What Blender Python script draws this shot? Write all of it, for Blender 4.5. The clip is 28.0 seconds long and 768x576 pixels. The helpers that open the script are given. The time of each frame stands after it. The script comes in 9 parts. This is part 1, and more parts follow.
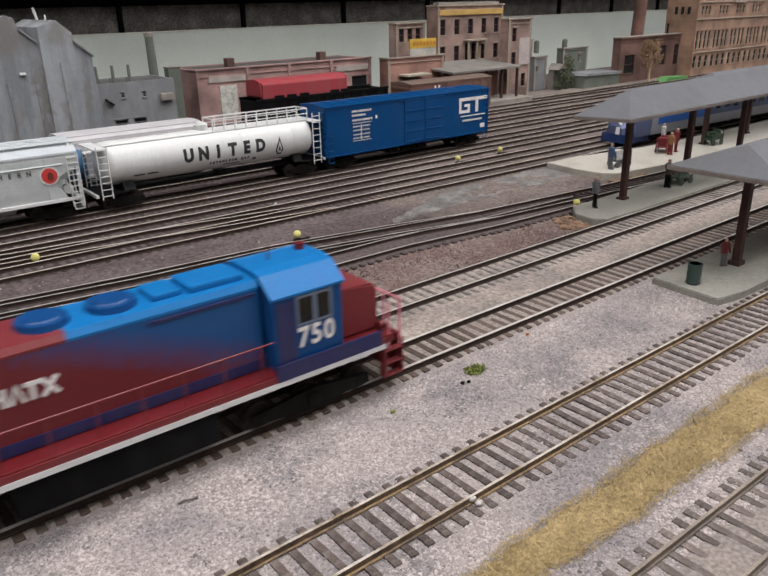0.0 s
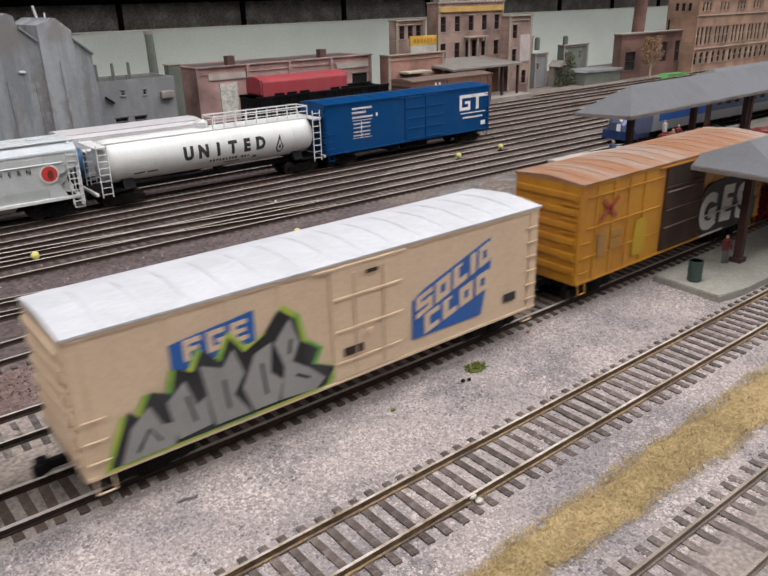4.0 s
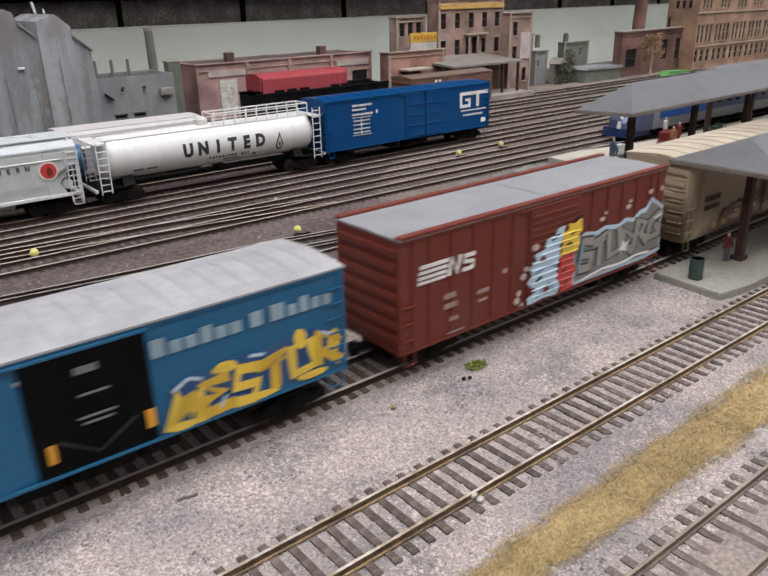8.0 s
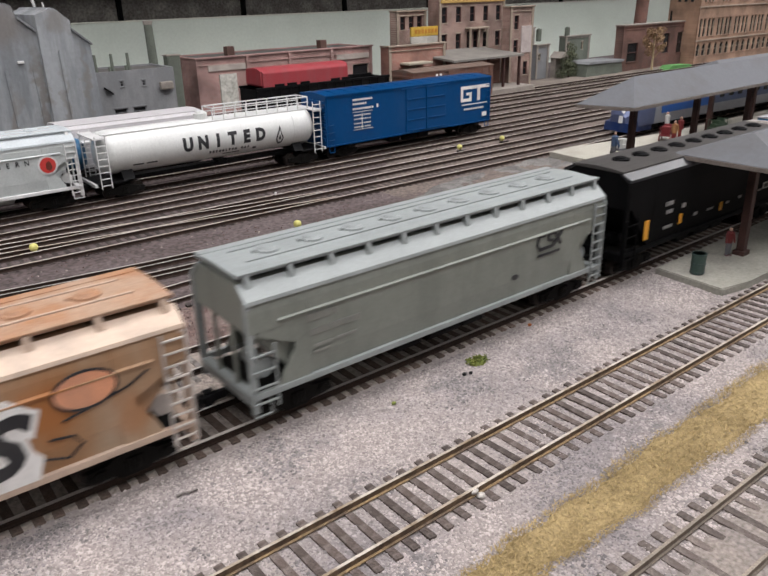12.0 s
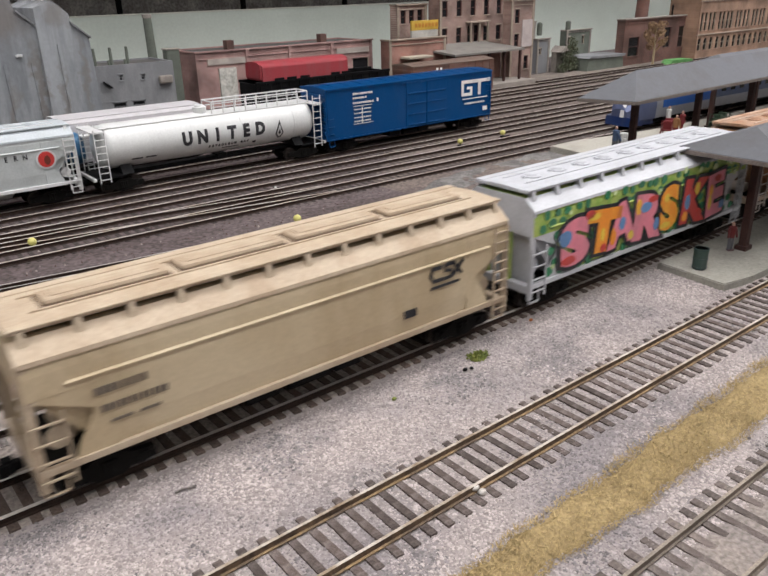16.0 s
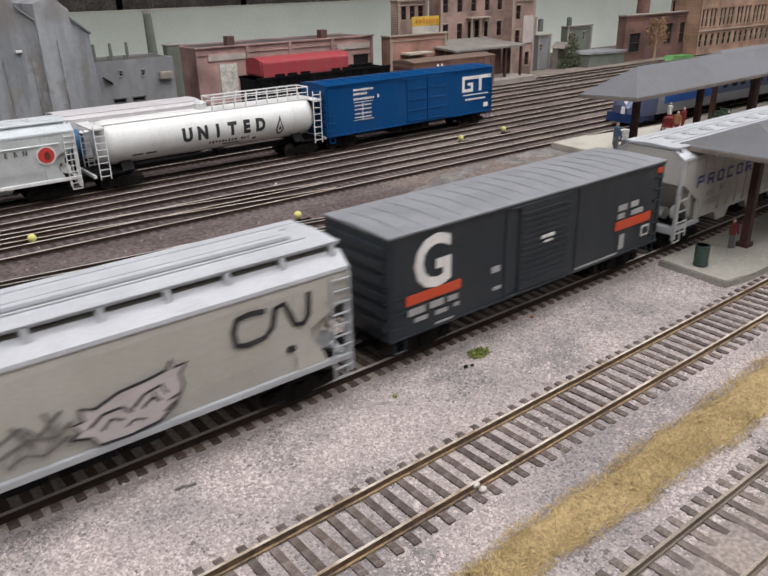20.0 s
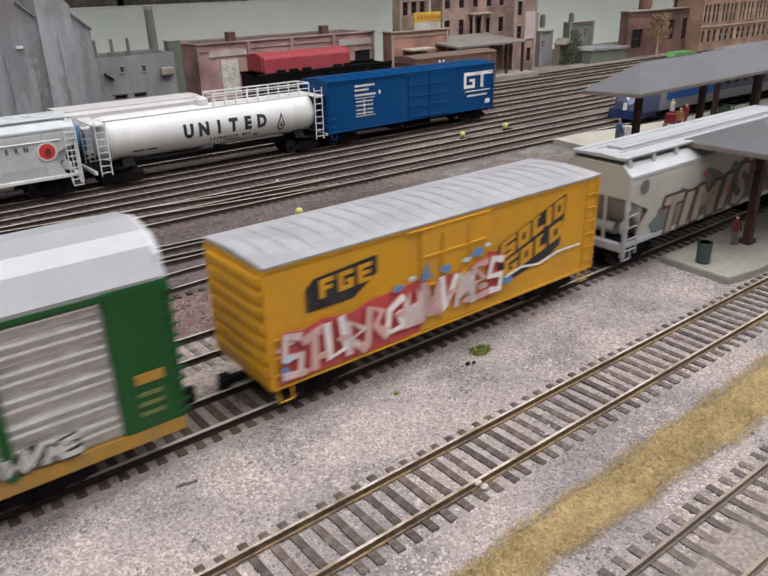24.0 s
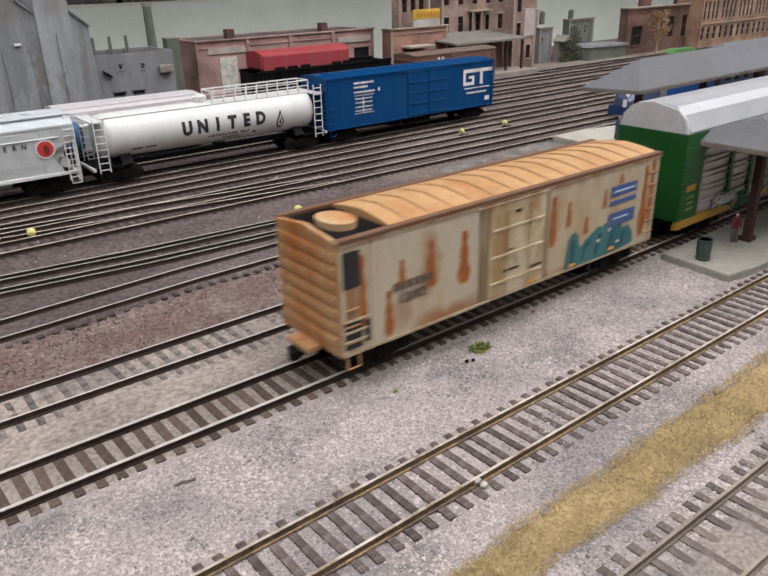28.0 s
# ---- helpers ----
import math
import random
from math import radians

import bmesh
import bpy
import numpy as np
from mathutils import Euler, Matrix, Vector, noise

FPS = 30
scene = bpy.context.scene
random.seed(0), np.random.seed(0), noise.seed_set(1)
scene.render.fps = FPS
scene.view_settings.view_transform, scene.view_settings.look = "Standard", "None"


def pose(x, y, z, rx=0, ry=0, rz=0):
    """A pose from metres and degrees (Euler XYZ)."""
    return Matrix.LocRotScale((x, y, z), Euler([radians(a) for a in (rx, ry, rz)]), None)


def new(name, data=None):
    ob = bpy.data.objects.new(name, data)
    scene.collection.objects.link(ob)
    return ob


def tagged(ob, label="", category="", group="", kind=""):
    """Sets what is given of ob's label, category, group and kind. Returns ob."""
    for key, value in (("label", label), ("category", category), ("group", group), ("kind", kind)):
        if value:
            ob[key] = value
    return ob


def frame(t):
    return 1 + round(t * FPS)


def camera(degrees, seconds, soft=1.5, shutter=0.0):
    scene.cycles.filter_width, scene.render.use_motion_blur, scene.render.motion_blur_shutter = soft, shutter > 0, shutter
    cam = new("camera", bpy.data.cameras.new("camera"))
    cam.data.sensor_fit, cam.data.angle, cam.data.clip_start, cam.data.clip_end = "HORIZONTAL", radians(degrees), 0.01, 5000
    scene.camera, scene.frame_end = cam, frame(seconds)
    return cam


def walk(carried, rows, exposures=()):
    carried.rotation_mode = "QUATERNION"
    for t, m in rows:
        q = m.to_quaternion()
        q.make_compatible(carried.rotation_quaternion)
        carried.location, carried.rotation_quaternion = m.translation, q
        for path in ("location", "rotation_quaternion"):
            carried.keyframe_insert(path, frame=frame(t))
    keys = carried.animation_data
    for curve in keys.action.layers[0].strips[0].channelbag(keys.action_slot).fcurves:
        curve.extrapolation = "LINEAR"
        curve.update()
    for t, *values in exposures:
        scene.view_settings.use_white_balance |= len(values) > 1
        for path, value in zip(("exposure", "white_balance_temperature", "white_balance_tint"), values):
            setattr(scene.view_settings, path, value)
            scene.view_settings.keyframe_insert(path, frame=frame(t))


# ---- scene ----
cam = camera(55.7, 28.0, soft=1.65, shutter=0.5)
walk(cam, [
    (0, pose(-0.00428, -0.12776, 0.13187, 68.474, 1.169, -39.241)),
    (0.5, pose(-0.00412, -0.12756, 0.13168, 68.435, 1.181, -39.227)),
    (1, pose(-0.00397, -0.12752, 0.13167, 68.395, 1.202, -39.215)),
    (2, pose(-0.00366, -0.12760, 0.13172, 68.335, 1.260, -39.199)),
    (3, pose(-0.00361, -0.12769, 0.13176, 68.303, 1.307, -39.201)),
    (4.5, pose(-0.00359, -0.12738, 0.13161, 68.276, 1.301, -39.203)),
    (6, pose(-0.00355, -0.12708, 0.13147, 68.245, 1.298, -39.204)),
    (7, pose(-0.00342, -0.12685, 0.13139, 68.181, 1.260, -39.213)),
    (8, pose(-0.00317, -0.12649, 0.13122, 68.098, 1.235, -39.212)),
    (9, pose(-0.00279, -0.12599, 0.13090, 68.001, 1.236, -39.200)),
    (10, pose(-0.00258, -0.12576, 0.13079, 67.881, 1.251, -39.186)),
    (11, pose(-0.00247, -0.12561, 0.13082, 67.764, 1.245, -39.171)),
    (12, pose(-0.00240, -0.12548, 0.13086, 67.677, 1.222, -39.162)),
    (13.5, pose(-0.00207, -0.12495, 0.13051, 67.559, 1.210, -39.165)),
    (15, pose(-0.00173, -0.12442, 0.13018, 67.439, 1.198, -39.167)),
    (16, pose(-0.00141, -0.12403, 0.13005, 67.286, 1.191, -39.151)),
    (17, pose(-0.00115, -0.12379, 0.12998, 67.163, 1.184, -39.135)),
    (18, pose(-0.00116, -0.12370, 0.13003, 67.088, 1.184, -39.117)),
    (19, pose(-0.00117, -0.12366, 0.13011, 67.034, 1.174, -39.110)),
    (20, pose(-0.00107, -0.12350, 0.12995, 67.007, 1.162, -39.108)),
    (21, pose(-0.00078, -0.12307, 0.12961, 66.939, 1.165, -39.081)),
    (22.5, pose(-0.00074, -0.12296, 0.12972, 66.829, 1.158, -39.041)),
    (24, pose(-0.00069, -0.12286, 0.12980, 66.732, 1.149, -38.998)),
    (25, pose(-0.00045, -0.12279, 0.12964, 66.696, 1.182, -39.004)),
    (26, pose(-0.00023, -0.12260, 0.12944, 66.665, 1.203, -39.031)),
    (27, pose(-0.00007, -0.12239, 0.12937, 66.602, 1.196, -39.050)),
    (28, pose(-0.00001, -0.12239, 0.12940, 66.542, 1.201, -39.047)),
], exposures=[(0, -0.36), (1, -0.30), (3, -0.26), (6, -0.24), (28, -0.26)])

# A model railway (1:87) in a hall lit by rows of ceiling tubes; sizes below are in millimetres.
MM = 0.001
world = bpy.data.worlds.new("hall_air")
scene.world = world
world.use_nodes = True
world.node_tree.nodes["Background"].inputs["Color"].default_value = (0.9, 0.95, 1.0, 1)
world.node_tree.nodes["Background"].inputs["Strength"].default_value = 0.22


LAMPS = []


def ceiling_lamp(x, y, sx, sy, power):
    data = bpy.data.lights.new("ceiling_light", "AREA")
    data.shape, data.size, data.size_y, data.energy = "RECTANGLE", sx, sy, power
    data.color = (1.0, 0.975, 1.0)
    ob = new("tube_light", data)
    ob.location = (x, y, 1.462)
    LAMPS.append((x, y, sx, sy))
    return ob


for lx in (-1.0, 0.35, 1.7, 3.0):
    for ly, power in ((-2.1, 7.0), (-0.7, 10.0), (0.1, 14.0)):
        ceiling_lamp(lx, ly, 1.2, 0.5, power)


# ---- materials ----
def mat(name, col, rough=0.6, metal=0.0, var=0.25, scale=120.0, bump=0.15, fine=1500.0, tint=None, stretch=(1, 1, 1),
        amount=0.5, island=0.0, emit=0.0, spec=0.4):
    """A surface with two scales of variation: patches towards tint, and fine grain in value and relief."""
    m = bpy.data.materials.new(name)
    m.use_nodes = True
    nt = m.node_tree
    b = nt.nodes["Principled BSDF"]
    N = nt.nodes.new
    L = nt.links.new
    tc = N("ShaderNodeTexCoord")
    mp = N("ShaderNodeMapping")
    mp.inputs["Scale"].default_value = stretch
    L(tc.outputs["Object"], mp.inputs["Vector"])
    n1 = N("ShaderNodeTexNoise")
    n1.inputs["Scale"].default_value, n1.inputs["Detail"].default_value = scale, 4
    n1.inputs["Roughness"].default_value = 0.65
    n2 = N("ShaderNodeTexNoise")
    n2.inputs["Scale"].default_value, n2.inputs["Detail"].default_value = fine, 2
    L(mp.outputs["Vector"], n1.inputs["Vector"])
    L(tc.outputs["Object"], n2.inputs["Vector"])
    ramp = N("ShaderNodeMapRange")
    ramp.inputs["From Min"].default_value, ramp.inputs["From Max"].default_value = 0.62 - 0.4 * amount, 0.82 - 0.4 * amount
    L(n1.outputs["Fac"], ramp.inputs["Value"])
    mix = N("ShaderNodeMix")
    mix.data_type = "RGBA"
    t = tint or tuple(c * (1 - var) for c in col)
    mix.inputs["A"].default_value = (*col, 1)
    mix.inputs["B"].default_value = (*t, 1)
    L(ramp.outputs["Result"], mix.inputs["Factor"])
    grain = N("ShaderNodeMapRange")
    grain.inputs["From Min"].default_value, grain.inputs["From Max"].default_value = 0.3, 0.7
    grain.inputs["To Min"].default_value, grain.inputs["To Max"].default_value = 1 - var, 1 + var * 0.6
    L(n2.outputs["Fac"], grain.inputs["Value"])
    hsv = N("ShaderNodeHueSaturation")
    L(mix.outputs["Result"], hsv.inputs["Color"])
    if island:
        geo = N("ShaderNodeNewGeometry")
        oi = N("ShaderNodeObjectInfo")
        add = N("ShaderNodeMath")
        add.operation = "ADD"
        L(geo.outputs["Random Per Island"], add.inputs[0])
        L(oi.outputs["Random"], add.inputs[1])
        fr = N("ShaderNodeMath")
        fr.operation = "FRACT"
        L(add.outputs[0], fr.inputs[0])
        rr = N("ShaderNodeMapRange")
        rr.inputs["To Min"].default_value, rr.inputs["To Max"].default_value = 1 - island, 1 + island
        L(fr.outputs[0], rr.inputs["Value"])
        mul = N("ShaderNodeMath")
        mul.operation = "MULTIPLY"
        L(rr.outputs["Result"], mul.inputs[0])
        L(grain.outputs["Result"], mul.inputs[1])
        L(mul.outputs[0], hsv.inputs["Value"])
    else:
        L(grain.outputs["Result"], hsv.inputs["Value"])
    L(hsv.outputs["Color"], b.inputs["Base Color"])
    b.inputs["Roughness"].default_value, b.inputs["Metallic"].default_value = rough, metal
    b.inputs["Specular IOR Level"].default_value = spec
    if bump:
        bp = N("ShaderNodeBump")
        bp.inputs["Strength"].default_value, bp.inputs["Distance"].default_value = bump, 0.0006
        L(n2.outputs["Fac"], bp.inputs["Height"])
        L(bp.outputs["Normal"], b.inputs["Normal"])
    if emit:
        b.inputs["Emission Color"].default_value = (*col, 1)
        b.inputs["Emission Strength"].default_value = emit
    return m


def paint(name, col, rough=0.42, dirt=0.25, tint=None, **k):
    """Model paint: smooth, with dust and weathering in patches drawn out downwards."""
    t = tint or tuple(c * (1 - dirt) + 0.12 * dirt for c in col)
    k.setdefault("stretch", (1, 1, 0.35))
    k.setdefault("amount", 0.45)
    return mat(name, col, rough, 0.0, k.pop("var", 0.07), k.pop("scale", 90.0), k.pop("bump", 0.05), k.pop("fine", 900.0), t, **k)


def stained(name, col, spots, stain, rough=0.6, wobble=5.0, **k):
    """Paint with soft stains: each spot (x, z, rx, rz, strength) lies on the side of the body, in millimetres."""
    m = paint(name, col, rough, **k)
    nt = m.node_tree
    N, L = nt.nodes.new, nt.links.new
    b = nt.nodes["Principled BSDF"]
    colour = b.inputs["Base Color"].links[0].from_socket
    tc, ns = N("ShaderNodeTexCoord"), N("ShaderNodeTexNoise")
    ns.inputs["Scale"].default_value, ns.inputs["Detail"].default_value = 90, 5
    L(tc.outputs["Object"], ns.inputs["Vector"])
    shift = N("ShaderNodeVectorMath")
    shift.operation = "MULTIPLY_ADD"
    L(ns.outputs["Color"], shift.inputs[0])
    shift.inputs[1].default_value = (wobble * 2 * MM,) * 3
    L(tc.outputs["Object"], shift.inputs[2])
    total = None
    for x, z, rx, rz, strength in spots:
        off = N("ShaderNodeVectorMath")
        off.operation = "SUBTRACT"
        L(shift.outputs[0], off.inputs[0])
        off.inputs[1].default_value = ((x + wobble) * MM, 0, (z + wobble) * MM)
        sc = N("ShaderNodeVectorMath")
        sc.operation = "MULTIPLY"
        L(off.outputs[0], sc.inputs[0])
        sc.inputs[1].default_value = (1000.0 / rx, 0, 1000.0 / rz)
        ln = N("ShaderNodeVectorMath")
        ln.operation = "LENGTH"
        L(sc.outputs[0], ln.inputs[0])
        mr = N("ShaderNodeMapRange")
        mr.interpolation_type = "SMOOTHSTEP"
        mr.inputs["From Min"].default_value, mr.inputs["From Max"].default_value = 1.0, 0.25
        mr.inputs["To Min"].default_value, mr.inputs["To Max"].default_value = 0.0, strength
        L(ln.outputs["Value"], mr.inputs["Value"])
        if total is None:
            total = mr.outputs["Result"]
        else:
            mx = N("ShaderNodeMath")
            mx.operation = "MAXIMUM"
            L(total, mx.inputs[0])
            L(mr.outputs["Result"], mx.inputs[1])
            total = mx.outputs[0]
    mix = N("ShaderNodeMix")
    mix.data_type = "RGBA"
    L(total, mix.inputs["Factor"])
    L(colour, mix.inputs["A"])
    mix.inputs["B"].default_value = (*stain, 1)
    L(mix.outputs["Result"], b.inputs["Base Color"])
    return m


BLACK = paint("black_plastic", (0.004, 0.004, 0.0045), 0.55, 0.04, spec=0.1)
TRUCK = paint("truck_black", (0.0055, 0.005, 0.0045), 0.6, 0.05, spec=0.1)
WHEEL = mat("wheel_steel", (0.06, 0.05, 0.045), 0.45, 0.7, 0.3)
STEEL = mat("rail_top_steel", (0.66, 0.62, 0.57), 0.32, 0.4, 0.15, 60, 0.02)
RAILBROWN = mat("rail_side_rust", (0.036, 0.020, 0.014), 0.9, 0.0, 0.35, 200, 0.3)
RAILGOLD = mat("rail_foot_tan", (0.27, 0.18, 0.09), 0.75, 0.0, 0.35, 60, 0.3, 900, (0.11, 0.075, 0.05))
RAILDULL = mat("rail_top_dull", (0.17, 0.135, 0.105), 0.6, 0.1, 0.3, 60, 0.1)
TANTOP = mat("rail_top_tan", (0.60, 0.545, 0.47), 0.4, 0.35, 0.2, 60, 0.05, 900, (0.27, 0.20, 0.13))
YARDTOP = mat("yard_rail_top", (0.68, 0.61, 0.55), 0.4, 0.2, 0.15, 60, 0.05, 900, (0.55, 0.45, 0.36))
TIEDARK = mat("tie_sunken_dark", (0.036, 0.026, 0.023), 0.9, 0.0, 0.3, 300, 0.4, 1500, (0.06, 0.048, 0.044), (1, 1, 1), 0.5, 0.35)
TIE = mat("tie_wood", (0.072, 0.054, 0.047), 0.85, 0.0, 0.3, 300, 0.4, 1500, (0.115, 0.093, 0.083), (0.2, 1, 1), 0.5, 0.35)
TIEMAIN = mat("tie_dusty", (0.078, 0.053, 0.042), 0.9, 0.0, 0.3, 300, 0.4, 1500, (0.092, 0.068, 0.055), (1, 1, 1), 0.5, 0.35)
TIEGREY = mat("tie_weathered_wood", (0.16, 0.145, 0.135), 0.9, 0.0, 0.3, 300, 0.4, 1500, (0.085, 0.07, 0.062), (1, 1, 1), 0.5, 0.35)
WHITE = paint("white_paint", (0.64, 0.64, 0.635), 0.4, 0.12)
CREAMW = paint("tank_white", (0.63, 0.64, 0.625), 0.28, 0.06)


# ---- mesh helpers ----
def thing(name, m, label="", category="", group="", kind=""):
    ob = new(name)
    ob.empty_display_size = 0.01
    ob.matrix_basis = m
    return tagged(ob, label, category, group, kind)


def part(name, bm, material, parent=None, label="", smooth=False):
    me = bpy.data.meshes.new(name)
    bmesh.ops.scale(bm, vec=(MM, MM, MM), verts=bm.verts)
    bmesh.ops.recalc_face_normals(bm, faces=bm.faces)
    bm.to_mesh(me)
    bm.free()
    for one in (material if isinstance(material, (list, tuple)) else [material]):
        me.materials.append(one)
    if smooth:
        me.shade_smooth()
    ob = new(name, me)
    if parent is not None:
        ob.parent = parent
    if label:
        ob["label"] = label
    return ob


def same(ob, parent, m=None, name=None):
    """Another object on the mesh of ob."""
    o = new(name or ob.name.split(".")[0], ob.data)
    o.parent = parent
    if m is not None:
        o.matrix_basis = m
    if "label" in ob:
        o["label"] = ob["label"]
    return o


def at(x, y, z, rx=0, ry=0, rz=0):
    return pose(x * MM, y * MM, z * MM, rx, ry, rz)


def bx(bm, x0, x1, y0, y1, z0, z1, mi=0):
    v = [bm.verts.new(c) for c in ((x0, y0, z0), (x1, y0, z0), (x1, y1, z0), (x0, y1, z0), (x0, y0, z1), (x1, y0, z1), (x1, y1, z1), (x0, y1, z1))]
    out = []
    for f in ((0, 3, 2, 1), (4, 5, 6, 7), (0, 1, 5, 4), (1, 2, 6, 5), (2, 3, 7, 6), (3, 0, 4, 7)):
        q = bm.faces.new([v[i] for i in f])
        q.material_index = mi
        out.append(q)
    return out


def rbx(bm, x0, x1, y0, y1, z0, z1, r=0.4, mi=0):
    fs = bx(bm, x0, x1, y0, y1, z0, z1, mi)
    es = list({e for f in fs for e in f.edges})
    bmesh.ops.bevel(bm, geom=es, offset=r, segments=2, profile=0.6, affect="EDGES")


def prism(bm, pts, x0, x1, axis="x", mi=0):
    """Extrudes an outline along an axis: (y, z) along x, (x, z) along y, (x, y) along z."""
    def put(a, b, s):
        return {"x": (s, a, b), "y": (a, s, b), "z": (a, b, s)}[axis]
    lo = [bm.verts.new(put(a, b, x0)) for a, b in pts]
    hi = [bm.verts.new(put(a, b, x1)) for a, b in pts]
    n = len(pts)
    fs = [bm.faces.new(lo[::-1]), bm.faces.new(hi)]
    for i in range(n):
        fs.append(bm.faces.new((lo[i], lo[(i + 1) % n], hi[(i + 1) % n], hi[i])))
    for f in fs:
        f.material_index = mi
    return fs


def cyl(bm, p0, p1, r, seg=12, r2=None, mi=0):
    p0, p1 = Vector(p0), Vector(p1)
    d = p1 - p0
    m = Matrix.Translation((p0 + p1) / 2) @ d.to_track_quat("Z", "Y").to_matrix().to_4x4()
    r = bmesh.ops.create_cone(bm, cap_ends=True, segments=seg, radius1=r, radius2=r if r2 is None else r2, depth=d.length, matrix=m)
    for v in r["verts"]:
        for f in v.link_faces:
            f.material_index = mi


def ball(bm, c, r, sc=(1, 1, 1), sub=2):
    bmesh.ops.create_icosphere(bm, subdivisions=sub, radius=r, matrix=Matrix.Translation(c) @ Matrix.Diagonal((*sc, 1)))


def tube(bm, pts, r, seg=6):
    for a, b in zip(pts, pts[1:]):
        cyl(bm, a, b, r, seg)


def loft(bm, rings, closed=True, caps=True):
    rows = [[bm.verts.new(p) for p in ring] for ring in rings]
    n = len(rings[0])
    for a, b in zip(rows, rows[1:]):
        for i in range(n if closed else n - 1):
            j = (i + 1) % n
            bm.faces.new((a[i], a[j], b[j], b[i]))
    if caps:
        bm.faces.new(rows[0][::-1])
        bm.faces.new(rows[-1])


def B():
    return bmesh.new()


# ---- lettering: built-in font or plain strokes, on the side that faces the front (towards -y) ----
def words(text, material, parent, x, z, size, y=-18.9, width=1.0, shear=0.0, offset=0.0, name="lettering", space=1.0, depth=0.06, turn=0.0):
    c = bpy.data.curves.new("lettering", "FONT")
    c.body, c.size, c.shear, c.offset, c.extrude = text, size * MM, shear, offset * MM, depth * MM
    c.space_character, c.align_x, c.resolution_u = space, "CENTER", 3
    tmp = bpy.data.objects.new("lettering", c)
    me = bpy.data.meshes.new_from_object(tmp)
    bpy.data.objects.remove(tmp)
    bpy.data.curves.remove(c)
    me.name = name
    me.transform(at(x, y, z) @ pose(0, 0, 0, 90, 0, 0) @ pose(0, 0, 0, 0, 0, turn) @ Matrix.Diagonal((width, 1, 1, 1)))
    me.materials.clear()
    me.materials.append(material)
    ob = new(name, me)
    ob.parent = parent
    return ob


LOOSE = ("lettering_bar", "graffiti_patch", "green_spot", "pale_spot", "graffiti_fill", "faded_graffiti", "graffiti_letter", "teal_mark", "mauve_stroke",
         "black_stroke", "graffiti_inlay", "blue_sign", "rust_field", "side_grille", "graffiti_outline", "reporting_mark", "small_lettering")


def plates(name, shapes, material, parent, y=-18.9, depth=0.12, label=""):
    """Flat painted shapes: outlines in (x, z) on the side at y; loose marks become parts of their own."""
    if name in LOOSE and len(shapes) > 1:
        return [plates(name, [s], material, parent, y, depth, label) for s in shapes]
    bm = B()
    for s in shapes:
        prism(bm, s, y - depth, y + 0.15, "y")
    return part(name, bm, material, parent, label)


def rect(x0, z0, x1, z1, lean=0.0):
    h = z1 - z0
    return [(x0, z0), (x1, z0), (x1 + lean * h, z1), (x0 + lean * h, z1)]


BLOCKS = {"S": ((0, 0.78, 1, 1), (0, 0.39, 1, 0.61), (0, 0, 1, 0.22), (0, 0.5, 0.3, 0.9), (0.7, 0.1, 1, 0.5)), "O": ((0, 0.72, 1, 1), (0, 0, 1, 0.28), (0, 0, 0.34, 1), (0.66, 0, 1, 1)),
          "L": ((0, 0, 0.4, 1), (0, 0, 1, 0.28), (0.4, 0.86, 0.62, 1)), "I": ((0, 0, 1, 1),), "D": ((0, 0.72, 0.9, 1), (0, 0, 0.9, 0.28), (0, 0, 0.34, 1), (0.66, 0.1, 1, 0.9)),
          "C": ((0, 0.76, 1, 1), (0, 0, 1, 0.24), (0, 0, 0.34, 1)), "G": ((0, 0.76, 1, 1), (0, 0, 1, 0.24), (0, 0, 0.32, 1), (0.68, 0, 1, 0.5), (0.5, 0.38, 1, 0.54)),
          "F": ((0, 0, 0.34, 1), (0, 0.76, 1, 1), (0, 0.4, 0.85, 0.6)), "E": ((0, 0, 0.34, 1), (0, 0.78, 1, 1), (0, 0.4, 0.9, 0.6), (0, 0, 1, 0.22))}


def block(c, material, car, x0, x1, z0, height, slope, y):
    """A square-cut letter whose bars climb along the body while its stems stay upright."""
    bm = B()
    for i, (a, b, d, e) in enumerate(BLOCKS[c]):
        xa, xb = x0 + (x1 - x0) * a, x0 + (x1 - x0) * d
        za, zb = slope * (xa - x0), slope * (xb - x0)
        prism(bm, [(xa, z0 + za + height * b), (xb, z0 + zb + height * b), (xb, z0 + zb + height * e), (xa, z0 + za + height * e)], y - 0.1 - 0.004 * i, y + 0.15, "y")
    return part("slogan_letter", bm, material, car)


def shrink(pts, d):
    """An outline drawn in towards its middle by d."""
    m = Vector((sum(p[0] for p in pts) / len(pts), sum(p[1] for p in pts) / len(pts)))
    out = []
    for p in pts:
        v = m - Vector(p)
        out.append(tuple(Vector(p) + v.normalized() * min(d, v.length * 0.5)))
    return out


def dashes(x0, x1, z0, z1, n, seed=0):
    """A line of small marks the size of letters, as boxes for bars()."""
    rnd = random.Random(seed)
    out, w = [], (x1 - x0) / n
    for i in range(n):
        out.append((x0 + w * i, z0, x0 + w * (i + rnd.uniform(0.55, 0.8)), z1))
    return out


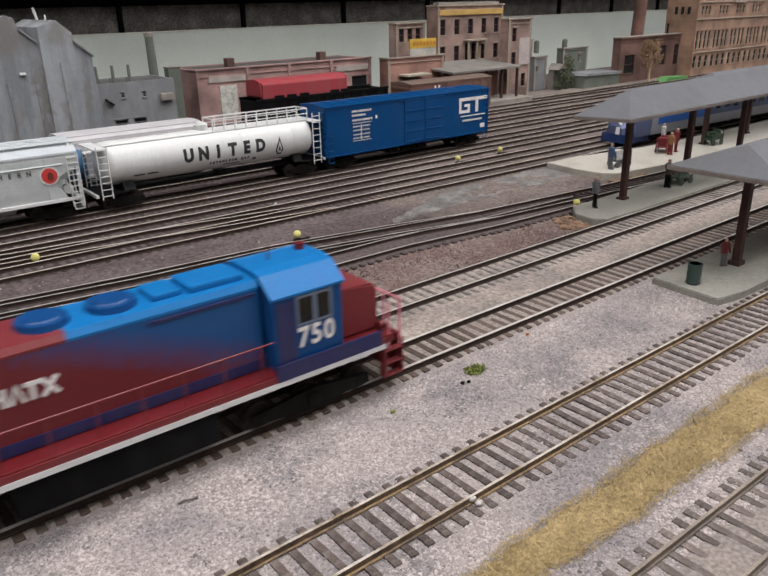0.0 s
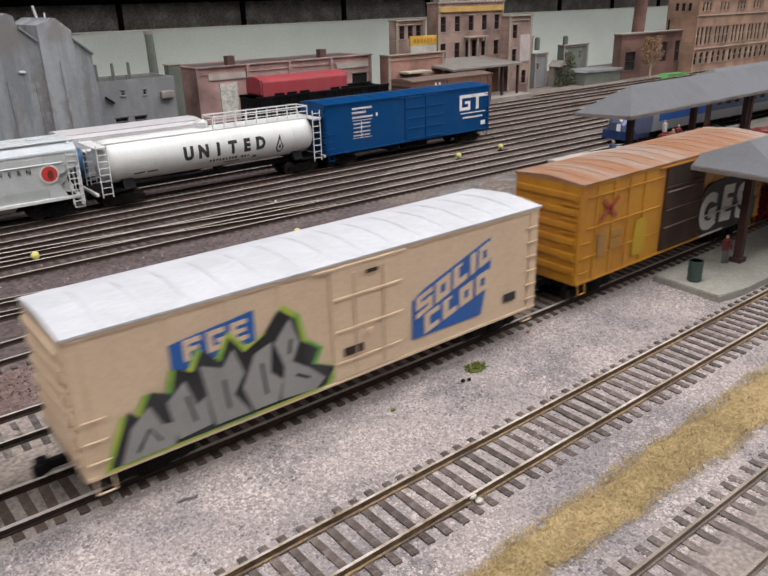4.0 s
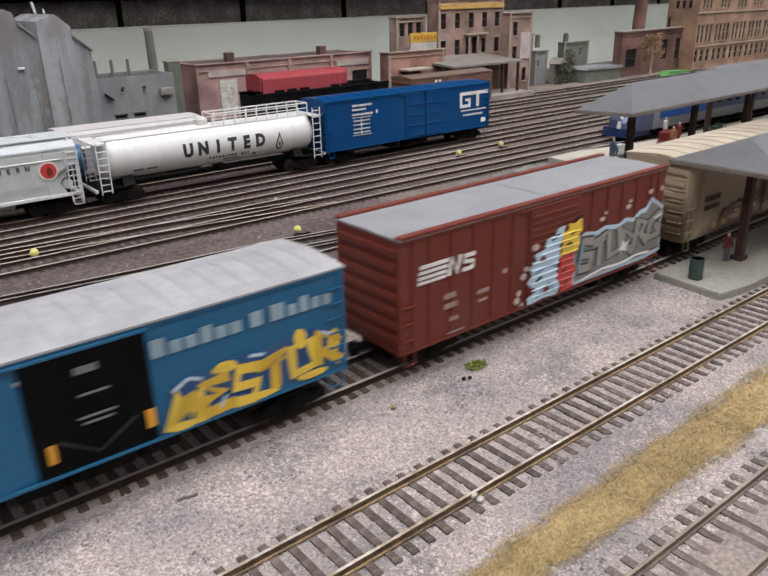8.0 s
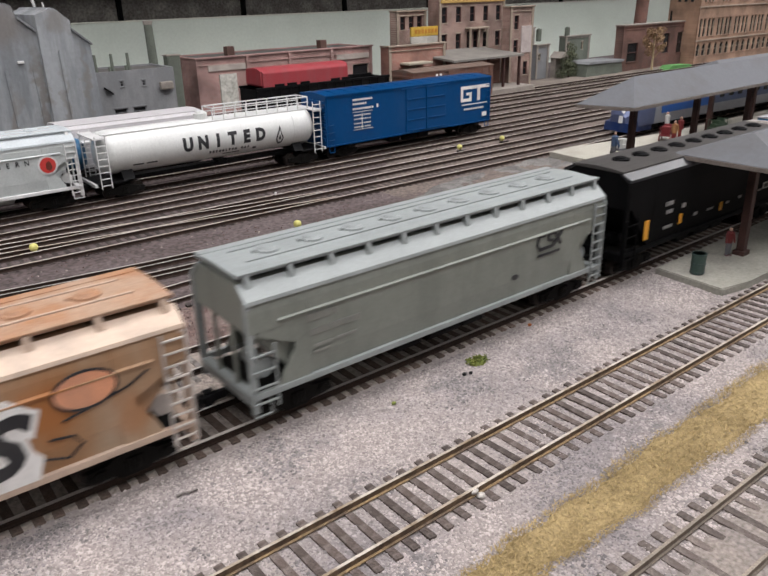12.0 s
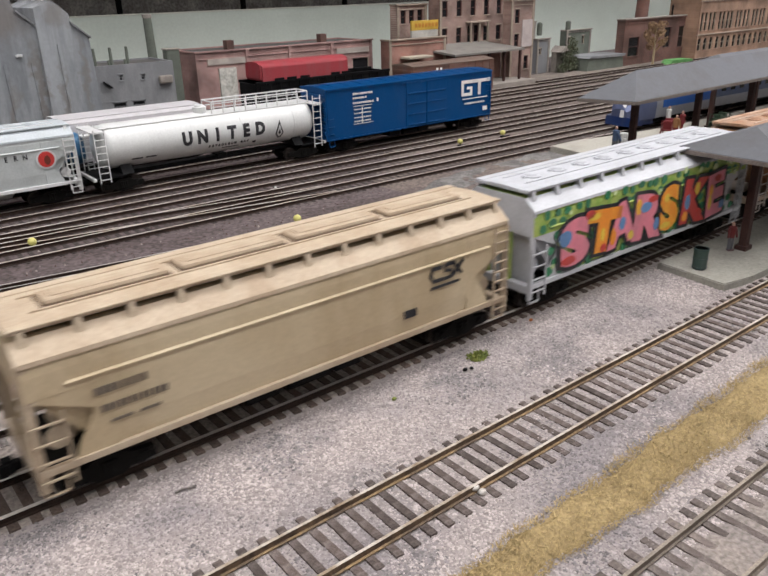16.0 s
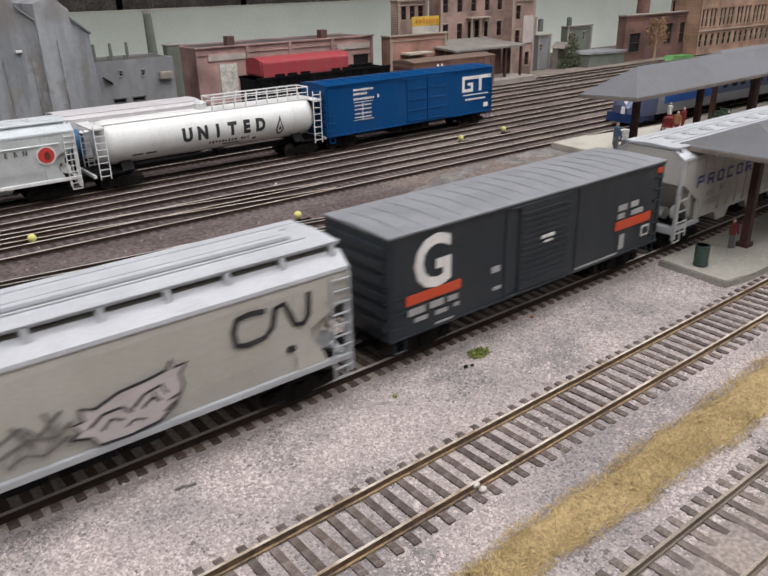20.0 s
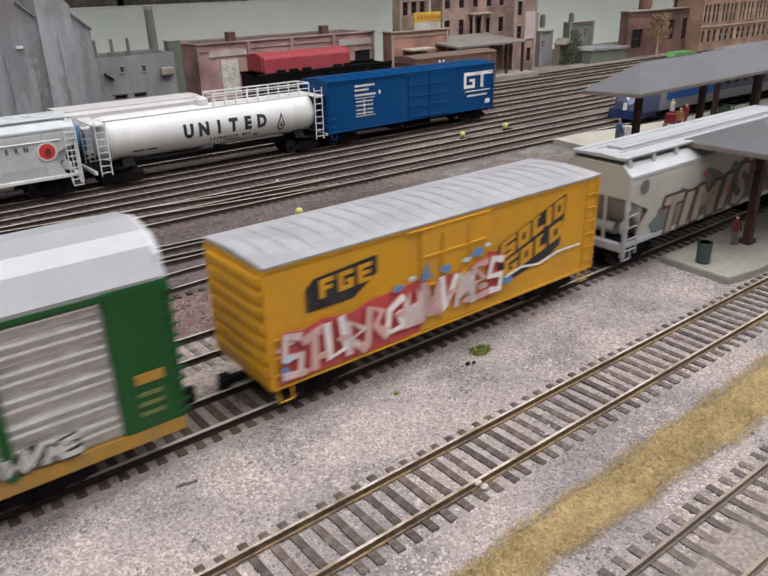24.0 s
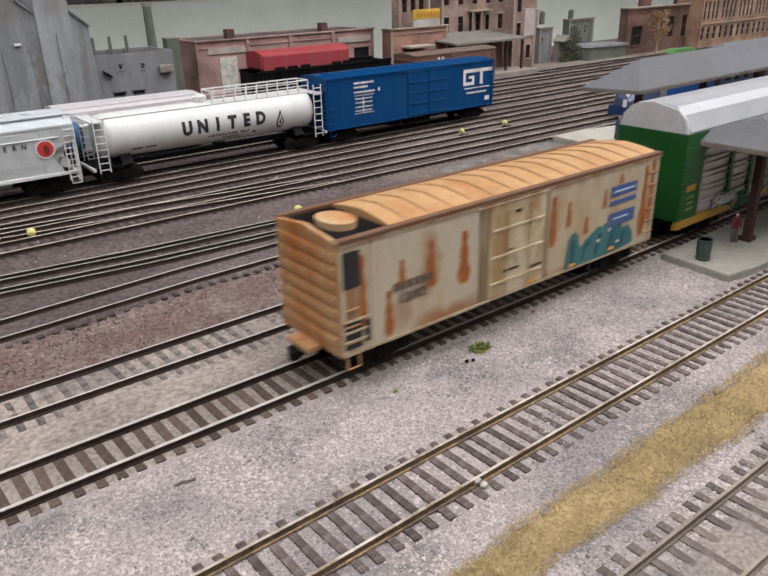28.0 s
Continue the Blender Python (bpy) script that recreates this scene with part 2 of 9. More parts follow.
def stroke(pts, w):
    """An outline along a line of points."""
    left, right = [], []
    n = len(pts)
    for i, p in enumerate(pts):
        a = Vector(pts[max(i - 1, 0)])
        b = Vector(pts[min(i + 1, n - 1)])
        d = (b - a).normalized()
        nrm = Vector((-d.y, d.x)) * w / 2
        left.append(tuple(Vector(p) + nrm))
        right.append(tuple(Vector(p) - nrm))
    return left + right[::-1]


def blob(cx, cz, rx, rz, seed, n=14, rough=0.25):
    rnd = random.Random(seed)
    return [(cx + rx * math.cos(a) * (1 + rough * (rnd.random() - 0.5)), cz + rz * math.sin(a) * (1 + rough * (rnd.random() - 0.5)))
            for a in (2 * math.pi * i / n for i in range(n))]


# ---- the layout's ground ----
GROUND = mat("yard_cinders", (0.082, 0.062, 0.060), 0.95, 0, 0.5, 17, 0.8, 420, (0.140, 0.112, 0.110), (0.5, 1, 1), 0.4)
BALLAST = mat("pale_ballast", (0.30, 0.262, 0.247), 0.95, 0, 0.2, 17, 0.3, 900, (0.20, 0.18, 0.178), (1, 1, 1), 0.44)
STONE = mat("ballast_stones", (0.345, 0.300, 0.284), 0.92, 0, 0.12, 20, 0.1, 1500, (0.205, 0.183, 0.184), (1, 1, 1), 0.45, 0.42)
TANBALLAST = mat("tan_ballast", (0.29, 0.245, 0.215), 0.95, 0, 0.4, 25, 0.9, 600, (0.20, 0.172, 0.155), (1, 1, 1), 0.45)
REDSOIL = mat("red_brown_soil", (0.130, 0.086, 0.076), 0.95, 0, 0.45, 45, 1.0, 450, (0.175, 0.132, 0.118), (1, 1, 1), 0.5)
GREYPATCH = mat("pale_grey_scree", (0.22, 0.21, 0.197), 0.95, 0, 0.4, 60, 0.8, 700, (0.12, 0.112, 0.107), (1, 1, 1), 0.6)


def sheet(name, material, x0, x1, low, high, z, step=6, ragged=3.0, lift=0.6, label="", ny=24, seed=0):
    """A sheet between two edge lines low(x), high(x), with ragged edges and an uneven top."""
    bm = B()
    n = max(2, int((x1 - x0) / step))
    rows = []
    for i in range(n + 1):
        x = x0 + (x1 - x0) * i / n
        a = low(x) + ragged * (noise.noise((x * 0.09, seed, 1.3)) + 0.6 * noise.noise((x * 0.4, seed, 4.3)))
        b = high(x) + ragged * (noise.noise((x * 0.09, seed, 7.7)) + 0.6 * noise.noise((x * 0.4, seed, 9.3)))
        row = []
        for j in range(ny + 1):
            f = j / ny
            y = a + (b - a) * f
            edge = min(1.0, 12 * min(f, 1 - f))
            zz = z + lift * (noise.noise((x * 0.035, y * 0.035, seed)) + 0.4 * noise.noise((x * 0.16, y * 0.16, seed))) - (1 - edge) * 1.4
            row.append(bm.verts.new((x, y, zz)))
        rows.append(row)
    for r, s in zip(rows, rows[1:]):
        for j in range(ny):
            bm.faces.new((r[j], s[j], s[j + 1], r[j + 1]))
    return tagged(part(name, bm, material, None, "", True), label, "ground", kind="structure")


def y_n(x):
    return -17.7e-6 * x * x if x > 0 else 0.0


def y_t(x):
    return 72.4 - 0.0062 * x


def y_u(x):
    return 118.2 - 0.002 * x


def y_z(x):
    return -64.5 - 0.02 * (x - 120)


def line(points):
    def f(x):
        if x <= points[0][0]:
            return points[0][1]
        for (a, b), (c, d) in zip(points, points[1:]):
            if x <= c:
                s = (x - a) / (c - a)
                return b + (d - b) * s
        return points[-1][1]
    return f


y_v = line([(-400, 180), (40, 184), (130, 188.5), (190, 188), (260, 186.5), (330, 178), (420, 173), (900, 168)])
y_w = line([(-400, 262), (50, 238), (120, 229), (200, 222), (275, 207), (345, 190), (450, 179), (560, 170), (900, 168)])
y_w2 = line([(-400, 236), (50, 232.5), (120, 222.5), (200, 217), (275, 203), (345, 189.6), (450, 178.8), (560, 170), (900, 168)])

bm = B()
bx(bm, -4300, 4600, -420, 1020, -24, -4.6)
bmesh.ops.subdivide_edges(bm, edges=[e for e in bm.edges], cuts=3, use_grid_fill=True)
tagged(part("ground", bm, GROUND), "dark grey cinder yard ground of the model railway", "ground", kind="structure")

sheet("ballast_bed", BALLAST, -140, 900, lambda x: -180, lambda x: 100, -2.95, 4, 2, 0.35, "pale pinkish grey crushed stone ballast under the front tracks", 60, 1)
sheet("main_bed", mat("dusty_ballast", (0.25, 0.217, 0.192), 0.95, 0, 0.35, 40, 0.8, 700, (0.21, 0.18, 0.16), (1, 1, 1), 0.5), -400, 700, lambda x: y_t(x) - 14, lambda x: y_t(x) + 14, -2.62, 5, 1.2, 0.3, "dusty tan ballast under the main track", 12, 6)
sheet("track_bed", TANBALLAST, -140, 700, lambda x: y_t(x) + 12, lambda x: y_u(x) + 16, -2.5, 5, 1.5, 0.3, "tan ballast strip under the middle track", 14, 2)
sheet("soil_patch", REDSOIL, -140, 372, lambda x: y_u(x) + 12, lambda x: y_v(x) - 9, -3.7, 5, 3, 0.9, "red brown crushed soil between two tracks", 16, 3)
sheet("yard_bed", GROUND, -420, 1500, lambda x: max(y_v(x), y_w(x)) + 6, lambda x: 600, -3.52, 7, 2, 0.15, "brown grey cinders filling the yard between the ties", 70, 31)
sheet("dusty_cinders", mat("dusty_brown_cinders", (0.165, 0.132, 0.115), 0.95, 0, 0.4, 20, 0.8, 420, (0.11, 0.086, 0.078), (0.5, 1, 1), 0.5), 315, 1500, lambda x: max(y_v(x), y_w(x)) + 14, lambda x: min(590, 275 + 1.0 * (x - 300)), -3.3, 6, 9, 0.25, "dusty brown cinders between the far yard tracks", 60, 37)
sheet("scree_patch", GREYPATCH, 290, 500, lambda x: 226 + 0.02 * (x - 290), lambda x: 232 + 34 * min(1, (x - 290) / 90), -2.9, 5, 4, 1.5, "pale grey scree patch beside the platform end", 12, 5)

# loose stones lying on the front bed
rs = np.random.default_rng(7)
n = 620000
sx = -15 + 535 * rs.random(n) ** 1.2
sy = rs.uniform(-95, 106, n)
keep = (sy > -60 - 0.24 * sx) & (sy > -0.16 * sx - 42) & ~((sx < 60) & (sy < -24)) & ~((sx > 315) & (sy > 14) & (sy < 52))
for yc, half, cut in ((y_n, 14.5, 0.45), (y_t, 15.5, 0.9)):
    yy = np.array([yc(x) for x in sx])
    inside = np.abs(sy - yy) < half
    keep &= ~(inside & (rs.random(n) < cut))
keep &= sy < np.array([y_t(x) for x in sx]) + 10
sx, sy = sx[keep], sy[keep]
n = len(sx)
base = np.array([(1, 0, 0), (0, 1, 0), (-1, 0, 0), (0, -1, 0), (0, 0, 1.0)])
rad = rs.gamma(5.0, 0.072, n)
V = base[None] * (rad[:, None, None] * rs.uniform(0.6, 1.35, (n, 5, 1)))
ang = rs.uniform(0, 6.28, n)
ca, sa = np.cos(ang)[:, None], np.sin(ang)[:, None]
tz = rs.uniform(-0.5, 0.5, (n, 1))
X = V[..., 0] * ca - V[..., 1] * sa
Y = V[..., 0] * sa + V[..., 1] * ca
Z = V[..., 2] * 0.55 + X * tz * 0.25
lift = np.array([0.35 * noise.noise((x * 0.035, y * 0.035, 1)) for x, y in zip(sx, sy)])
P = np.stack([X + sx[:, None], Y + sy[:, None], Z - 2.98 + lift[:, None] + rs.uniform(-0.15, 0.25, (n, 1))], 2).reshape(-1, 3) * MM
tri = np.array([(0, 1, 4), (1, 2, 4), (2, 3, 4), (3, 0, 4)])
F = (tri[None] + 5 * np.arange(n)[:, None, None]).reshape(-1, 3)
me = bpy.data.meshes.new("ballast_stones")
me.vertices.add(len(P))
me.vertices.foreach_set("co", P.ravel())
me.loops.add(F.size)
me.loops.foreach_set("vertex_index", F.ravel())
me.polygons.add(len(F))
me.polygons.foreach_set("loop_start", np.arange(0, F.size, 3))
# darker stones gather in loose patches
gather = np.array([noise.noise((x * 0.028, y * 0.05, 5)) + 0.5 * noise.noise((x * 0.11, y * 0.15, 8)) for x, y in zip(sx, sy)])
dark = (gather + rs.normal(0, 0.22, n) > 0.48).astype(np.int32)
me.polygons.foreach_set("material_index", np.repeat(dark, 4))
me.update(calc_edges=True)
me.materials.append(STONE)
me.materials.append(mat("ballast_stones_dark", (0.195, 0.176, 0.175), 0.92, 0, 0.12, 20, 0.1, 1500, (0.145, 0.132, 0.133), (1, 1, 1), 0.45, 0.42))
tagged(new("ballast_stones", me), "loose pale crushed ballast stones beside the rails", "gravel", kind="stuff")


# grit strewn over the red soil and the yard
def grit(name, count, seed, x0, x1, low, high, z, size, material, label):
    r = random.Random(seed)
    vs, fs = [], []
    for _ in range(count):
        x = r.uniform(x0, x1)
        y = r.uniform(low(x), high(x))
        q = size * r.uniform(0.5, 1.5)
        k = len(vs)
        a = r.uniform(0, 6.28)
        for j in range(4):
            f = q * r.uniform(0.7, 1.2)
            vs.append(((x + f * math.cos(a + j * 1.57)) * MM, (y + f * math.sin(a + j * 1.57)) * MM, (z - 0.3) * MM))
        vs.append((x * MM, y * MM, (z + q * 0.8) * MM))
        fs += [(k + j, k + (j + 1) % 4, k + 4) for j in range(4)] + [(k + 3, k + 2, k + 1, k)]
    gm = bpy.data.meshes.new(name)
    gm.from_pydata(vs, [], fs)
    gm.materials.append(material)
    tagged(new(name, gm), label, "gravel", kind="stuff")


SOILDARK = mat("dark_soil_crumb", (0.085, 0.05, 0.046), 0.95, 0, 0.4, 40, 0.5, 900, (0.15, 0.1, 0.092), (1, 1, 1), 0.5, 0.3)
PALEGRIT = mat("pale_grit", (0.36, 0.31, 0.28), 0.9, 0, 0.3, 100, 0.3, 900, (0.24, 0.2, 0.18), (1, 1, 1), 0.5, 0.3)
grit("soil_crumbs", 3400, 3, -60, 370, lambda x: y_u(x) + 13, lambda x: y_v(x) - 8, -3.55, 0.42, SOILDARK, "dark crumbs strewn over the red soil")
grit("soil_grit", 650, 4, -60, 370, lambda x: y_u(x) + 13, lambda x: y_v(x) - 8, -3.4, 0.4, PALEGRIT, "pale grit strewn over the red soil")
grit("yard_crumbs", 4000, 5, -60, 700, lambda x: max(y_v(x), y_w(x)) + 8, lambda x: 470, -3.45, 0.55, SOILDARK, "dark cinder crumbs strewn over the yard")
grit("yard_grit", 900, 6, -60, 700, lambda x: max(y_v(x), y_w(x)) + 8, lambda x: 470, -3.3, 0.5, PALEGRIT, "pale grit strewn over the yard")


# ---- tracks ----
def rail_profile(y, g=0.45):
    return [(y - 0.85, -2.3), (y + 0.85, -2.3), (y + 0.85, -2.0), (y + 0.32, -1.75), (y + 0.32, -0.9), (y + g, -0.7), (y + g, 0.0), (y - g, 0.0), (y - g, -0.7), (y - 0.32, -0.9), (y - 0.32, -1.75), (y - 0.85, -2.0)]


def track(name, yf, x0, x1, label, foot, tie_mat, singles=None, step=12, z=0.0, pitch=5.99, width=15.0, top=None, head=0.45, thick=1.25, web=None):
    """Two rails on ties along y = yf(x); the ties within singles stand as objects, the rest are joined."""
    t = thing(name, at(0, 0, z), label, "railway track", kind="structure")
    k = max(2, int((x1 - x0) / step))
    xs = [x0 + (x1 - x0) * i / k for i in range(k + 1)]
    for s in (-1, 1):
        bm = B()
        rows = []
        for x in xs:
            y = yf(x)
            rows.append([bm.verts.new((x, a + y, b)) for a, b in rail_profile(s * 8.85, head)])
        for a, b in zip(rows, rows[1:]):
            for i in range(12):
                f = bm.faces.new((a[i], a[(i + 1) % 12], b[(i + 1) % 12], b[i]))
                f.material_index = 0 if i == 6 else (2 if i in (2, 10, 1, 11, 0) else 1)
        part("rail", bm, [top or STEEL, web or RAILBROWN, foot], t)
    rnd = random.Random(len(name) + int(x1))
    bmj = B()
    proto = None
    i = 0
    x = x0
    while x < x1:
        y = yf(x)
        slope = (yf(x + 1) - y)
        jx, jr = rnd.uniform(-0.4, 0.4), rnd.uniform(-2, 2)
        if singles and singles[0] < x < singles[1]:
            if proto is None:
                bm = B()
                rbx(bm, -thick, thick, -width, width, -4.5, -2.3, 0.25)
                proto = part("tie", bm, tie_mat, t)
                o = proto
            else:
                o = same(proto, t)
            o.matrix_basis = at(x + jx, y + rnd.uniform(-0.3, 0.3), rnd.uniform(-0.15, 0.05), 0, 0, math.degrees(slope) + jr)
        else:
            bx(bmj, x + jx - thick, x + jx + thick, y - width, y + width, -4.5, -2.3)
        x += pitch
    if len(bmj.verts):
        tagged(part("ties", bmj, tie_mat, t), kind="stuff")
    else:
        bmj.free()
    return t


track("track_front", y_n, -60, 1000, "front track with tan rusted rails on dark ties", RAILGOLD, TIE, (20, 470), top=TANTOP, width=14.3, web=mat("rail_web_tan", (0.13, 0.085, 0.05), 0.8, 0.0, 0.35, 200, 0.3, 900, (0.07, 0.045, 0.03)))
track("track_main", y_t, -4200, 4500, "main track with polished rail tops on dark ties", RAILBROWN, TIEMAIN, (0, 420), 40, width=13.0, thick=1.5, head=0.75)
track("track_middle", y_u, -400, 1500, "middle track half buried in tan ballast", RAILBROWN, TIEGREY, (10, 330))
track("track_edge", y_z, 20, 700, "weathered track sunk in grey gravel at the layout's edge", RAILDULL, mat("tie_edge_brown", (0.115, 0.092, 0.082), 0.9, 0.0, 0.3, 300, 0.4, 1500, (0.15, 0.125, 0.11), (1, 1, 1), 0.5, 0.3), (90, 260), top=mat("edge_rail_top", (0.27, 0.225, 0.18), 0.6, 0.1, 0.3, 60, 0.1), web=RAILDULL)
sheet("soil_bed", GROUND, -400, 420, lambda x: y_v(x) - 14, lambda x: y_v(x) + 14, -2.7, 6, 2, 0.25, "brown cinders burying a track to its rails", 12, 9)
track("track_soil", y_v, -400, 420, "track sunk in soil with bright rail tops", RAILBROWN, TIEDARK, None, z=-0.6)
sheet("turnout_bed", GROUND, -400, 420, lambda x: y_v(x) + 11, lambda x: y_w(x) + 16, -2.78, 6, 1.5, 0.12, "brown cinders burying the turnout to its tie tops", 14, 17)
track("track_turnout", y_w, -400, 900, "turnout track leading between two platforms", RAILBROWN, TIEDARK, None, z=-0.3, width=9.6)
track("track_turnout_branch", y_w2, -400, 345, "diverging rails of a turnout", RAILBROWN, TIEDARK, None, z=-0.32, width=9.4)


# ---- rolling stock: local x along the car from its middle, z from the rail top; the side towards the front is y = -18.4 ----
W = 18.4
TRAIN = "cars of the moving freight train"
SPEED = [(0, 115.4), (2, 124.8), (4, 126.1), (8, 133.3), (10, 127.0), (12, 124.4), (16, 128.8), (20, 128.9), (24, 131.1), (28, 140.6)]
RUNNING = []


def gone(t):
    """Millimetres that the train has run after t seconds."""
    s = 0.0
    for (a, u), (b, v) in zip(SPEED, SPEED[1:]):
        e = min(t, b)
        if e <= a:
            break
        w = u + (v - u) * (e - a) / (b - a)
        s += (u + w) / 2 * (e - a)
    return s


def truck(car, x, wheelbase=20.0, axles=2):
    bm = B()
    rbx(bm, -4, 4, -9.5, 9.5, 3.2, 7.2, 0.5)
    t = part("truck", bm, TRUCK, car)
    t.matrix_basis = at(x, 0, 0)
    h = wheelbase / 2
    xs = [-h, h] if axles == 2 else [-h, 0, h]
    bm = B()
    prism(bm, [(-h - 4, 3.4), (-h - 4, 6.8), (-h + 3, 7.4), (-3.5, 9.2), (3.5, 9.2), (h - 3, 7.4), (h + 4, 6.8), (h + 4, 3.4), (h - 3, 3.2), (4, 1.6), (-4, 1.6), (-h + 3, 3.2)], -1.0, 1.0, "y")
    for a in xs:
        cyl(bm, (a, -1.8, 5), (a, 1.2, 5), 1.7, 10)
    for a in (-1.6, 0, 1.6):
        cyl(bm, (a, -1.4, 3.2), (a, -1.4, 7.6), 0.75, 6)
    side = part("sideframe", bm, TRUCK, t)
    side.matrix_basis = at(0, -12.2, 0)
    same(side, t, at(0, 12.2, 0, 0, 0, 180))
    proto = None
    for a in xs:
        if proto is None:
            bm = B()
            cyl(bm, (0, -10, 0), (0, 10, 0), 1.1, 8)
            for s in (-1, 1):
                cyl(bm, (0, s * 7.4, 0), (0, s * 9.6, 0), 4.8, 20)
                cyl(bm, (0, s * 7.0, 0), (0, s * 7.5, 0), 5.4, 20)
            proto = part("wheelset", bm, WHEEL, t)
        else:
            proto = same(proto, t)
        proto.matrix_basis = at(a, 0, 4.8)
    return t


def coupler(car, x, d, reach=9.0):
    bm = B()
    rbx(bm, 0, reach - 3, -1.2, 1.2, 7.6, 10.2, 0.3)
    rbx(bm, reach - 4, reach, -2.6, 1.0, 6.8, 11.0, 0.6)
    rbx(bm, reach - 2.2, reach + 1.4, 0.4, 2.6, 7.2, 10.6, 0.5)
    cyl(bm, (reach - 3, 1.8, 7), (reach - 4, 2.6, 1.6), 0.35, 6)
    o = part("coupler", bm, BLACK, car)
    o.matrix_basis = at(x, 0, 0, 0, 0, 0 if d > 0 else 180)


def ladder(car, x, z0, z1, material, w=6.0, y=-W - 0.6, n=5, name="ladder", posts=True, x2=None):
    if not posts:
        iron = None
        for i in range(n):
            if iron is None:
                bm = B()
                bx(bm, -w / 2, w / 2, -0.45, 0.1, -0.28, 0.28)
                for a in (-w / 2 + 0.2, w / 2 - 0.5):
                    bx(bm, a, a + 0.3, 0, 1.0, -0.28, 0.28)
                iron = part("grab_iron", bm, material, car)
            else:
                iron = same(iron, car)
            iron.matrix_basis = at(x, y, z0 + (z1 - z0) * (i + 0.5) / n)
        return iron
    bm = B()
    if posts:
        for a in (x - w / 2, x + w / 2):
            bx(bm, a - 0.3, a + 0.3, y - 0.35, y + 0.35, z0, z1)
    for i in range(n):
        z = z0 + (z1 - z0) * (i + 0.5) / n
        bx(bm, x - w / 2, x + w / 2, y - 0.45, y + 0.1, z - 0.28, z + 0.28)
    return part(name, bm, material, car)


def end_ladder(car, x, d, z0, z1, material, y=-13.0, n=5):
    iron = None
    for i in range(n):
        if iron is None:
            bm = B()
            bx(bm, *sorted((0, d * 1.0)), -4, 4, -0.28, 0.28)
            iron = part("grab_iron", bm, material, car)
        else:
            iron = same(iron, car)
        iron.matrix_basis = at(x, y, z0 + (z1 - z0) * (i + 0.5) / n)
    return iron


def undercarriage(car, L, trucks=None, gap=9.0, zsill=12.0, wheelbase=20.0):
    bm = B()
    rbx(bm, -L / 2 + 2, L / 2 - 2, -3.5, 3.5, 7.0, zsill, 0.4)
    for x in (-18, 16):
        rbx(bm, x - 6, x + 6, -11, 4, 5.5, zsill - 1, 0.8)
    cyl(bm, (-8, -9, 7.5), (8, -9, 7.5), 2.6, 10)
    part("underframe", bm, BLACK, car)
    a = trucks or (L / 2 - 21)
    truck(car, -a, wheelbase)
    truck(car, a, wheelbase)
    coupler(car, L / 2 - 1, 1, gap)
    coupler(car, -L / 2 + 1, -1, gap)


def car_thing(name, rear, front, label, category):
    car = thing(name, at((rear + front) / 2, y_t(0), 0), label, category, TRAIN)
    RUNNING.append((car, (rear + front) / 2))
    return car, front - rear


